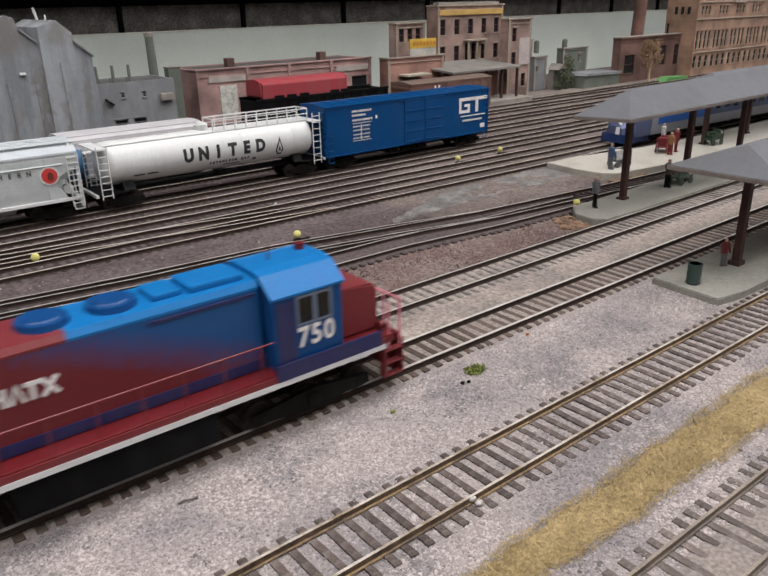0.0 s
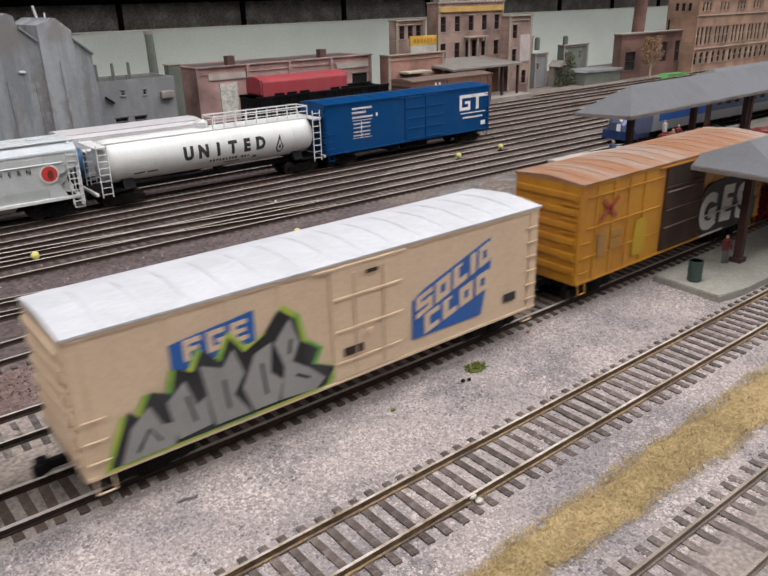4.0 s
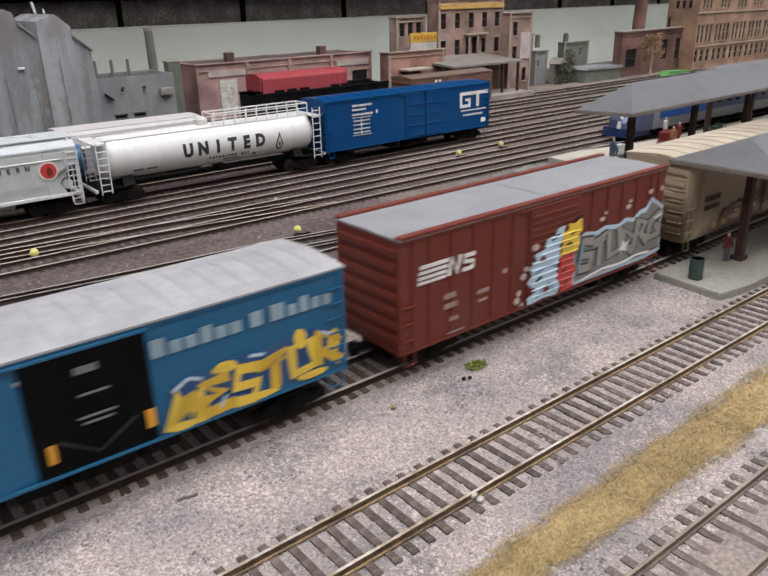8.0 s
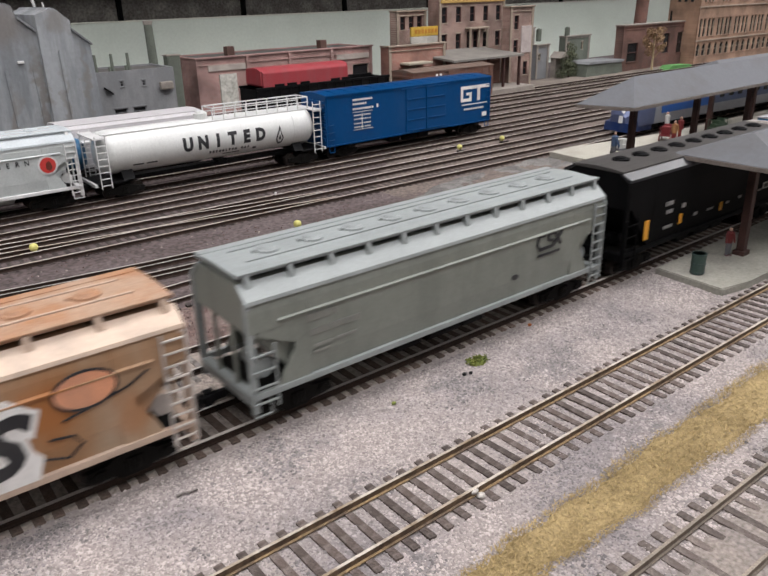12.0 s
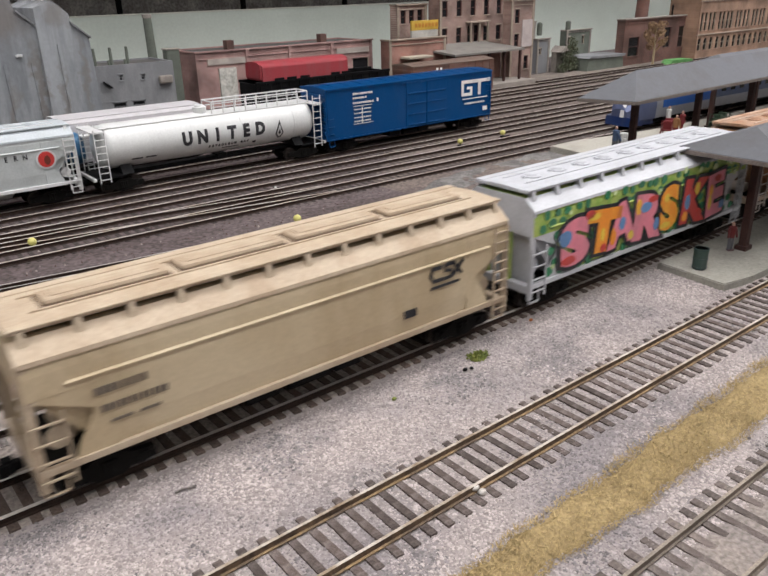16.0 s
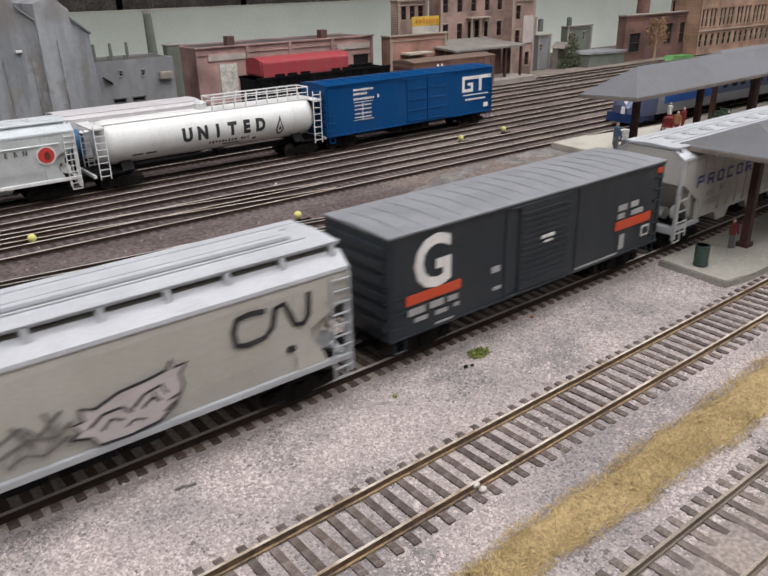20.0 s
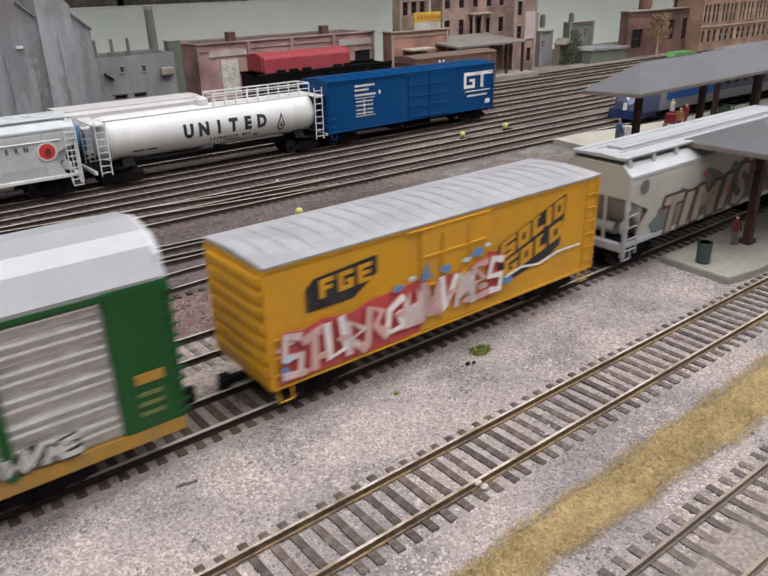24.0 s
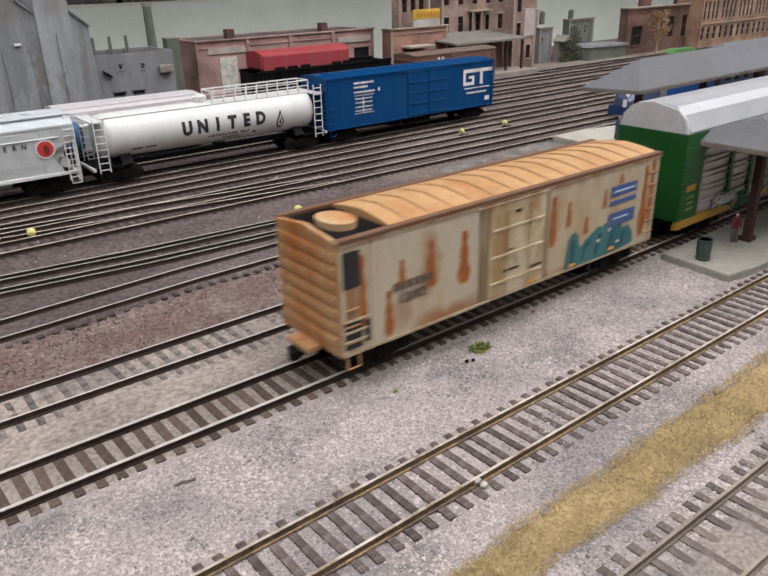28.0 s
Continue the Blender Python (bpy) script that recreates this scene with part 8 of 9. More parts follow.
SKIN = mat("doll_pink", (0.42, 0.26, 0.20), 0.6, 0, 0.1)
GREYCLOTH = paint("doll_grey", (0.10, 0.10, 0.11), 0.7)
BLUECLOTH = paint("doll_blue", (0.05, 0.09, 0.17), 0.7)
REDCLOTH = paint("doll_red", (0.15, 0.014, 0.016), 0.65)
PALECLOTH = paint("doll_pale", (0.50, 0.50, 0.48), 0.7)
figure(399, 149, 1.4, GREYCLOTH, BLACK, "grey clothed figurine with a dark cap on the platform", 21, 40)
figure(505, 210, 1.5, BLUECLOTH, GREYCLOTH, "blue clothed figurine pushing a pale cart", 21, 60, 1.5)
figure(355, 38, 0.6, paint("doll_dark_red", (0.11, 0.015, 0.015), 0.65), GREYCLOTH, "dark red coated figurine beside the platform post", 15, -30)
figure(628, 238, 1.5, PALECLOTH, BLUECLOTH, "pale clothed figurine beside luggage", 20, 20)
figure(606, 212, 1.5, REDCLOTH, REDCLOTH, "red clothed figurine on the back platform", 21, 10)
figure(590, 208, 1.5, paint("doll_ochre", (0.28, 0.13, 0.05), 0.65), REDCLOTH, "ochre and red clothed figurine on the back platform", 20, 90)


def cart(x, y, z, material, label, turn=0, load=None):
    t = thing("baggage_cart", at(x, y, z, 0, 0, turn), label, "baggage cart", "baggage carts")
    bm = B()
    rbx(bm, -9, 9, -4.5, 4.5, 5.0, 6.2, 0.3)
    part("bed", bm, material, t)
    for a in (-8.6, 8.6):
        bm = B()
        tube(bm, [(a, -4, 6), (a, -4, 13), (a, 4, 13), (a, 4, 6)], 0.4)
        part("end_rack", bm, material, t)
    for a in (-6, 6):
        for b in (-4.6, 4.6):
            bm = B()
            cyl(bm, (a, b - 0.3, 2.7), (a, b + 0.3, 2.7), 2.7, 14)
            part("wheel", bm, material, t)
    if load:
        rnd = random.Random(int(x))
        for k in range(5):
            bm = B()
            a = -7 + k * 3.2
            rbx(bm, a, a + 3.0, -3.6, 3.4, 6.2, 6.2 + rnd.uniform(3, 8), 0.4)
            part("bag", bm, load, t)


GREENISH = paint("cart_green", (0.03, 0.055, 0.03), 0.6)
cart(520, 212, 1.5, GREYCLOTH, "small dark baggage cart with pale bags", -12, PALECLOTH)
cart(660, 206, 1.5, GREENISH, "dark green baggage wagon on the back platform", -6, GREENISH)
cart(500, 146, 1.4, GREENISH, "dark green baggage wagon under the canopy", -2)
cart(598, 220, 1.5, REDCLOTH, "red baggage cart piled with sacks", 20, REDCLOTH)
figure(482, 146, 1.4, paint("doll_brown", (0.05, 0.035, 0.025), 0.7), BLACK, "dark brown figurine at the baggage wagon", 21, 80, 1)

t = thing("waste_bin", at(320, 35, 0.6, 0, 0, 0), "dark green round waste bin on the platform", "waste bin")
bm = B()
cyl(bm, (0, 0, 0), (0, 0, 10.4), 3.2, 24, 3.4)
bmesh.ops.bevel(bm, geom=[e for e in bm.edges if abs(e.verts[0].co.z - e.verts[1].co.z) < 0.1], offset=0.4, segments=2, affect="EDGES")
part("drum", bm, paint("bin_green", (0.035, 0.062, 0.052), 0.5, 0.3), t)
bm = B()
for z in (0.8, 5.2, 9.8):
    cyl(bm, (0, 0, z), (0, 0, z + 0.6), 3.5, 24)
part("hoop", bm, paint("bin_hoop", (0.03, 0.055, 0.05), 0.45, 0.3), t)


# ---- the silver passenger train at the back platform ----
def passenger_train():
    SIL = mat("stainless_silver", (0.30, 0.31, 0.34), 0.35, 0.4, 0.12, 60, 0.05)
    BLU = paint("stripe_blue", (0.006, 0.08, 0.33), 0.3, 0.05)
    WIN = GLASS
    group = "standing passenger train"
    loco = thing("passenger_locomotive", at(608, 275, -0.9, 0, 0, -3), "silver and blue streamlined passenger locomotive", "locomotive", group)
    sec = [(-16.5, 8), (-17.2, 20), (-16.5, 38), (-11, 46), (0, 48), (11, 46), (16.5, 38), (17.2, 20), (16.5, 8)]
    bm = B()
    rings = []
    for x, k, top in ((-3, 0.50, 0.26), (2, 0.72, 0.40), (9, 0.88, 0.62), (19, 0.97, 0.92), (30, 1.0, 1.0)):
        rings.append([(x, y * k, 8 + (z - 8) * top) for y, z in sec])
    loft(bm, rings)
    part("nose", bm, mat("nose_silver_blue", (0.10, 0.12, 0.21), 0.32, 0.3, 0.1, 60, 0.03), loco)
    bm = B()
    prism(bm, sec, 30, 120)
    part("body", bm, SIL, loco)
    bm = B()
    prism(bm, [(-15.6, 39.6), (-11, 46.4), (0, 48.4), (11, 46.4), (15.6, 39.6), (0, 38)], 30.5, 119)
    part("roof", bm, SIL, loco)
    bm = B()
    prism(bm, [(-4, 3), (30, 3), (30, 15), (-3, 11)], -14.5, 14.5, "y")
    part("pilot", bm, paint("pilot_blue", (0.012, 0.03, 0.11), 0.35), loco)
    bm = B()
    for s in (-1, 1):
        rbx(bm, 40, 119, *sorted((s * 16.4, s * 17.6)), 17.0, 38.5, 0.2)
    part("blue_stripe", bm, BLU, loco, "bright blue side band")
    port = None
    for x in (44, 60, 76, 92):
        if port is None:
            bm = B()
            cyl(bm, (0, -17.3, 28), (0, -17.9, 28), 2.4, 14)
            port = part("porthole", bm, GLASS, loco)
        else:
            port = same(port, loco)
        port.matrix_basis = at(x, 0, 0)
    bm = B()
    prism(bm, [(8.5, 30), (18, 39.5), (20, 38.5), (10, 28.5)], -12, 12, "y")
    part("windscreen", bm, GLASS, loco)
    bm = B()
    prism(bm, [(-4.2, 11), (-3.4, 17), (2, 24.5), (9, 33.5), (14, 39.5), (16, 37), (10, 29), (4, 18), (1, 11)], -5.5, -1.5, "y")
    part("nose_panel", bm, WHITE, loco, "white blaze down the nose")
    for x in (28, 94):
        truck(loco, x)
    bm = B()
    rbx(bm, 46, 76, -14, 14, 4, 9, 1)
    part("underframe", bm, BLACK, loco)
    for k in range(4):
        x0 = 126 + k * 262
        car = thing("passenger_coach", loco.matrix_basis @ at(x0, 0, 0), "stainless silver passenger coach with a blue window band", "passenger coach", group)
        bm = B()
        prism(bm, sec, 0, 256)
        part("body", bm, SIL, car)
        bm = B()
        for s in (-1, 1):
            bx(bm, 2, 254, *sorted((s * 16.4, s * 17.35)), 17.5, 32.5)
        part("window_band", bm, paint("band_grey_blue", (0.05, 0.075, 0.15), 0.35) if k == 0 else bpy.data.materials["band_grey_blue"], car)
        proto = None
        for i in range(14):
            if proto is None:
                bm = B()
                rbx(bm, -4.2, 4.2, -17.6, -16.8, 22.5, 29.2, 0.5)
                proto = part("window", bm, WIN, car)
            else:
                proto = same(proto, car)
            proto.matrix_basis = at(16 + i * 17, 0, 0)
        for x in (30, 226):
            truck(car, x)
        bm = B()
        rbx(bm, 60, 196, -13, 13, 5, 9, 1)
        part("underframe", bm, BLACK, car)


passenger_train()
track("track_station", lambda x: 276 - 0.052 * (x - 588), 560, 1560, "station track under the silver train", RAILBROWN, TIEGREY, None, 40, -0.9)


# ---- buildings along the back ----
def brickwork(name, a, b, mortar, scale=1.0, rough=0.85):
    m = bpy.data.materials.new(name)
    m.use_nodes = True
    nt = m.node_tree
    N, Lk = nt.nodes.new, nt.links.new
    tc, mp, br, ns, mx = N("ShaderNodeTexCoord"), N("ShaderNodeMapping"), N("ShaderNodeTexBrick"), N("ShaderNodeTexNoise"), N("ShaderNodeMix")
    mp.inputs["Rotation"].default_value = (radians(90), 0, 0)
    mp.inputs["Scale"].default_value = (1, 1, 1)
    Lk(tc.outputs["Object"], mp.inputs["Vector"])
    Lk(mp.outputs["Vector"], br.inputs["Vector"])
    br.inputs["Scale"].default_value = 180 * scale
    br.inputs["Color1"].default_value, br.inputs["Color2"].default_value, br.inputs["Mortar"].default_value = (*a, 1), (*b, 1), (*mortar, 1)
    br.inputs["Mortar Size"].default_value = 0.03
    ns.inputs["Scale"].default_value, ns.inputs["Detail"].default_value = 28, 5
    Lk(tc.outputs["Object"], ns.inputs["Vector"])
    mx.data_type, mx.blend_type = "RGBA", "MULTIPLY"
    mx.inputs["Factor"].default_value = 1.0
    rp = N("ShaderNodeMapRange")
    rp.inputs["From Min"].default_value, rp.inputs["From Max"].default_value, rp.inputs["To Min"].default_value, rp.inputs["To Max"].default_value = 0.32, 0.68, 0.5, 1.25
    Lk(ns.outputs["Fac"], rp.inputs["Value"])
    Lk(br.outputs["Color"], mx.inputs["A"])
    Lk(rp.outputs["Result"], mx.inputs["B"])
    bs = nt.nodes["Principled BSDF"]
    Lk(mx.outputs["Result"], bs.inputs["Base Color"])
    bs.inputs["Roughness"].default_value = rough
    bp = N("ShaderNodeBump")
    bp.inputs["Strength"].default_value, bp.inputs["Distance"].default_value = 0.4, 0.0004
    Lk(br.outputs["Fac"], bp.inputs["Height"])
    bp.invert = True
    Lk(bp.outputs["Normal"], bs.inputs["Normal"])
    return m


PINKBRICK = brickwork("pink_brick", (0.30, 0.16, 0.145), (0.36, 0.20, 0.18), (0.40, 0.31, 0.28))
REDBRICK = brickwork("red_brick", (0.28, 0.12, 0.09), (0.33, 0.155, 0.12), (0.32, 0.23, 0.19))
DARKBRICK = brickwork("dark_brick", (0.135, 0.062, 0.047), (0.175, 0.08, 0.06), (0.15, 0.10, 0.085))
TANBRICK = brickwork("tan_brick", (0.29, 0.175, 0.115), (0.34, 0.21, 0.14), (0.30, 0.205, 0.15))
HOTELBRICK = brickwork("sooty_brick", (0.25, 0.15, 0.125), (0.32, 0.205, 0.175), (0.37, 0.295, 0.245))
BUFF = mat("buff_trim", (0.35, 0.285, 0.225), 0.85, 0, 0.2, 80, 0.2)
GREYTRIM = mat("grey_trim", (0.28, 0.25, 0.22), 0.85, 0, 0.2, 80, 0.2)
GREYWALL = stained("blue_grey_plaster", (0.185, 0.197, 0.21), [(150, 112, 36, 26, 0.6), (196, 112, 20, 14, 0.5), (120, 70, 20, 50, 0.5), (174, 50, 6, 60, 0.6), (192, 30, 5, 60, 0.5), (212, 60, 5, 50, 0.5), (150, 20, 7, 50, 0.6)], (0.17, 0.145, 0.125), 0.9, 14.0, var=0.06, tint=(0.30, 0.315, 0.328), scale=48, stretch=(1, 1, 0.18), amount=0.5, bump=0.3, fine=300)
DARKGREY = mat("slate_wall", (0.18, 0.185, 0.192), 0.9, 0, 0.06, 40, 0.15, 500, (0.235, 0.24, 0.245), (1, 1, 0.4), 0.5)
OLIVE = mat("olive_grey_wall", (0.13, 0.145, 0.12), 0.9, 0, 0.2, 40, 0.3)
DARKWIN = mat("dark_pane", (0.02, 0.02, 0.022), 0.25, 0, 0.2, 60, 0.0)
CREAMFRAME = mat("window_frame_cream", (0.38, 0.32, 0.25), 0.8, 0, 0.15, 100, 0.1)
ROOFTAR = mat("tar_roof", (0.09, 0.085, 0.08), 0.9, 0, 0.2, 40, 0.3)


def holes_wall(bm, x0, x1, z0, z1, y0, y1, holes):
    """A wall with openings through it."""
    xs = sorted({x0, x1, *[a for h in holes for a in (h[0], h[1])]})
    zs = sorted({z0, z1, *[a for h in holes for a in (h[2], h[3])]})
    for xa, xb in zip(xs, xs[1:]):
        run = None
        for za, zb in zip(zs, zs[1:]):
            cx, cz = (xa + xb) / 2, (za + zb) / 2
            solid = not any(h[0] < cx < h[1] and h[2] < cz < h[3] for h in holes)
            if solid:
                run = (run[0], zb) if run else (za, zb)
            if run and (not solid or zb == zs[-1]):
                bx(bm, xa, xb, y0, y1, *run)
                run = None
    bmesh.ops.remove_doubles(bm, verts=bm.verts, dist=0.01)


def building(name, x0, x1, yf, depth, top, wall, label, windows=(), trim=None, cornice=4.0, roof=None, corner=True, base=-4.6, arch=False, category="building", parapet=1.5, frame_mat=None):
    t = thing(name, at(0, 0, 0), label, category, "buildings along the backdrop")
    bm = B()
    holes_wall(bm, x0, x1, base, top, yf, yf + 3.0, [(x - w / 2, x + w / 2, z, z + h) for x, z, w, h in windows])
    part("front_wall", bm, wall, t)
    for box in ((x0, x0 + 3, yf + 3, yf + depth), (x1 - 3, x1, yf + 3, yf + depth), (x0 + 3, x1 - 3, yf + depth - 3, yf + depth)):
        bm = B()
        bx(bm, *box, base, top)
        part("side_wall", bm, wall, t)
    bm = B()
    bx(bm, x0 + 3, x1 - 3, yf + 3, yf + depth - 3, top - 4 - parapet, top - parapet)
    part("roof", bm, roof or ROOFTAR, t)
    tm = trim or GREYTRIM
    if cornice:
        bm = B()
        rbx(bm, x0 - 1.5, x1 + 1.5, yf - 2.0, yf + 2.5, top - 0.5, top + 1.5, 0.5)
        rbx(bm, x0 - 0.8, x1 + 0.8, yf - 1.2, yf + 1, top - cornice, top - cornice + 1.0, 0.3)
        rbx(bm, x0 - 1.5, x0 + 2.5, yf - 0.5, yf + depth, top - 0.5, top + 1.4, 0.4)
        part("cornice", bm, tm, t)
    if corner:
        for x in (x0, x1 - 4):
            bm = B()
            rbx(bm, x, x + 4, yf - 1.0, yf + 1, base, top - 0.6, 0.3)
            part("pilaster", bm, tm, t)
    made = {}
    for x, z, w, h in windows:
        key = (round(w, 1), round(h, 1))
        if key not in made:
            bm = B()
            f = 0.9
            bx(bm, -w / 2, -w / 2 + f, 0.6, 1.8, 0, h)
            bx(bm, w / 2 - f, w / 2, 0.6, 1.8, 0, h)
            bx(bm, -w / 2 + f, w / 2 - f, 0.6, 1.8, h - f, h)
            bx(bm, -w / 2 + f, w / 2 - f, 0.6, 1.8, h * 0.48, h * 0.48 + f * 0.8)
            if arch:
                for s in (-1, 1):
                    prism(bm, [(s * w / 2, h), (s * w / 2, h - w * 0.5), (s * w * 0.36, h - w * 0.2), (s * w * 0.1, h)], 0.1, 2.5, "y", 1)
            win = part("window", bm, [CREAMFRAME, wall] if arch else frame_mat or CREAMFRAME, t)
            bm = B()
            bx(bm, -w / 2 + 0.2, w / 2 - 0.2, 2.0, 2.6, 0, h)
            pane = part("pane", bm, DARKWIN, win)
            bm = B()
            rbx(bm, -w / 2 - 0.8, w / 2 + 0.8, -0.9, 1.0, -1.2, -0.1, 0.2)
            sill = part("sill", bm, tm, win)
            bm = B()
            rbx(bm, -w / 2 - 0.8, w / 2 + 0.8, -0.7, 0.8, h + 0.1, h + 1.4, 0.2)
            lintel = part("lintel", bm, tm, win)
            made[key] = (win, pane, sill, lintel)
        else:
            win, pane, sill, lintel = made[key]
            win = same(win, t)
            same(lintel, win)
            same(pane, win)
            same(sill, win)
        win.matrix_basis = at(x, yf, z)
    return t


# grey elevator with gabled towers
def elevator():
    t = thing("grain_elevator", at(0, 0, 0), "weathered blue grey elevator with streaked gabled towers", "elevator", "buildings along the backdrop")
    def tower(name, x0, x1, yf, d, eave, peak, roof):
        bm = B()
        m = (x0 + x1) / 2
        prism(bm, [(x0, -4.6), (x1, -4.6), (x1, eave), (m, peak), (x0, eave)], yf, yf + d, "y")
        part(name, bm, GREYWALL, t)
        bm = B()
        for s, xe in ((-1, x0), (1, x1)):
            prism(bm, [(m, peak + 1.2), (m, peak), (xe + s * 1.5, eave - 0.8), (xe + s * 1.5, eave + 0.4)], yf - 1.5, yf + d + 1, "y")
        part("roof", bm, roof, t)
    bm = B()
    prism(bm, [(60, -4.6), (180, -4.6), (180, 103), (165, 116), (162.5, 125.5), (157, 127.5), (152, 125), (150, 116), (130, 100), (60, 96)], 560, 650, "y")
    part("tower", bm, GREYWALL, t)
    bm = B()
    prism(bm, [(165, 117.6), (181.5, 103), (180, 102.2), (165, 115.4)], 558, 650, "y")
    part("roof", bm, DARKGREY, t)
    bm = B()
    prism(bm, [(178.5, -4.6), (206, -4.6), (206, 112.5), (194.5, 122.5), (191, 123), (188, 121), (178.5, 117.5)], 555, 645, "y")
    part("tower", bm, GREYWALL, t)
    bm = B()
    prism(bm, [(206, -4.6), (223, -4.6), (220, 92), (206, 105)], 556, 640, "y")
    part("shed", bm, GREYWALL, t)
    bm = B()
    prism(bm, [(206, 104.6), (221.5, 91.6), (221.5, 93), (206, 106.2)], 554, 640, "y")
    part("roof", bm, DARKGREY, t)
    rnd = random.Random(4)
    for i in range(3):
        x = 150 + i * 22
        bm = B()
        w = rnd.uniform(0.5, 1.6)
        prism(bm, [(x, -4.6), (x + w, -4.6), (x + w * 0.8 - 2, rnd.uniform(60, 96)), (x - 2, rnd.uniform(60, 96))], 553.6 if x > 178 else 559.2, 556.5 if x > 178 else 561, "y")
        part("buttress", bm, GREYWALL, t)
    bm = B()
    cyl(bm, (199, 600, 110), (199, 600, 127), 0.8, 8)
    part("vent_pipe", bm, WHITE, t)
    bm = B()
    cyl(bm, (192, 600, 122), (190, 600, 133), 1.2, 8)
    part("vent_pipe", bm, WHITE, t)
    bm = B()
    rbx(bm, 159, 164, 557.5, 560.5, 80, 82, 0.3)
    part("lamp_bracket", bm, WHITE, t)


elevator()

MAROONFRAME = paint("maroon_window_frame", (0.09, 0.035, 0.03), 0.6)
t = building("workshop", 246, 330, 640, 60, 60, DARKGREY, "slate grey workshop with pipes on its roof",
             [(273, 45, 4, 5), (296, 44, 4, 5), (268, 14, 14, 9), (288, 14, 14, 9)], DARKGREY, 0, None, False, frame_mat=DARKGREY)
for x in (254, 271, 288):
    bm = B()
    cyl(bm, (x, 655, 56), (x, 655, 76), 2.0, 10, 1.4)
    cyl(bm, (x - 4, 652, 56), (x - 4, 652, 64), 1.4, 10)
    part("roof_pipe", bm, OLIVE, t)
bm = B()
rbx(bm, 312, 326, 634, 640, 38, 46, 1.5)
part("wall_duct", bm, GREYTRIM, t)
bm = B()
prism(bm, [(254, 44), (262, 38), (262, 39.5), (254, 45.5)], 636, 640, "y")
part("wall_bracket", bm, BLACK, t)
t = thing("chimney", at(0, 0, 0), "round grey stack behind the workshop", "chimney")
bm = B()
cyl(bm, (343, 720, -4.6), (341, 720, 103), 6.0, 20, 4.6)
part("shaft", bm, OLIVE, t)
bm = B()
cyl(bm, (341, 720, 100), (341, 720, 104), 5.3, 20)
part("rim", bm, GREYTRIM, t)
t = thing("storage_silo", at(0, 0, 0), "narrow grey silo between workshop and warehouse", "silo")
bm = B()
rbx(bm, 346, 362, 690, 702, -4.6, 67, 2.0)
part("shell", bm, OLIVE, t)
bm = B()
rbx(bm, 345.4, 362.6, 689.4, 702.6, 66.6, 68, 0.6)
part("cap", bm, GREYTRIM, t)

# long low brick warehouse
t = building("warehouse", 384, 646, 700, 80, 60, PINKBRICK, "long low pink brick warehouse with stone panels", [(424, 4, 24, 36), (626, 8, 28, 30)], PINKBRICK, 8.0)
for x in (452, 513, 578):
    bm = B()
    rbx(bm, x - 2.2, x + 2.2, 697.6, 700.5, -4.6, 60.5, 0.4)
    part("pilaster", bm, PINKBRICK, t)
for x0, x1 in ((399, 449), (586, 640)):
    bm = B()
    rbx(bm, x0, x1, 698.6, 700.5, 45, 52, 0.3)
    part("name_board", bm, mat("stone_panel", (0.42, 0.37, 0.33), 0.85, 0, 0.2, 70, 0.2) if "stone_panel" not in bpy.data.materials else bpy.data.materials["stone_panel"], t)
bm = B()
rbx(bm, 413, 436, 699.2, 701.5, 4, 41, 0.3)
part("poster", bm, mat("pale_poster", (0.52, 0.51, 0.46), 0.8, 0, 0.25, 90, 0.1, 400, (0.34, 0.34, 0.30)), t, "pale weathered poster")
for x in (444, 583):
    bm = B()
    rbx(bm, x - 5, x + 5, 724, 734, 56, 70, 0.4)
    part("chimney", bm, DARKBRICK, t)

# freight store and its awning
t = building("store", 594, 690, 600, 16, 65, REDBRICK, "low red brick store with a corner front", [(628, 8, 22, 30), (664, 10, 14, 24)], BUFF, 6.0)
bm = B()
rbx(bm, 612, 652, 582, 600, 43, 45.5, 0.5)
part("awning", bm, mat("awning_cream", (0.42, 0.37, 0.29), 0.8, 0, 0.15, 60, 0.1), t)
# narrow building with the yellow sign
t = building("shop", 661, 714, 664, 14, 103, HOTELBRICK, "tall narrow brick shop with a yellow roof sign", [(672, 80, 9, 17), (687, 80, 9, 17), (702, 80, 9, 17)], BUFF, 6.0, frame_mat=MAROONFRAME)
s = thing("billboard", at(0, 0, 0), "weathered yellow and white billboard on the store roof", "billboard")
bm = B()
rbx(bm, 668, 720, 642, 645, 72, 84, 0.3)
part("upper_board", bm, mat("sign_yellow", (0.62, 0.40, 0.06), 0.7, 0, 0.2, 60, 0.1), s)
bm = B()
rbx(bm, 668, 717, 642.2, 645, 58, 71.6, 0.3)
part("lower_board", bm, mat("sign_white", (0.50, 0.48, 0.43), 0.7, 0, 0.25, 60, 0.1), s)
bm = B()
for i in range(7):
    bx(bm, 674 + i * 6, 678 + i * 6, 641.4, 642.4, 75.5, 80.5)
part("lettering_bar", bm, mat("sign_orange", (0.50, 0.22, 0.03), 0.7, 0, 0.2), s)
bm = B()
for x in (672, 714):
    cyl(bm, (x, 644, 50), (x, 644, 74), 0.7, 6)
part("stand", bm, BLACK, s)
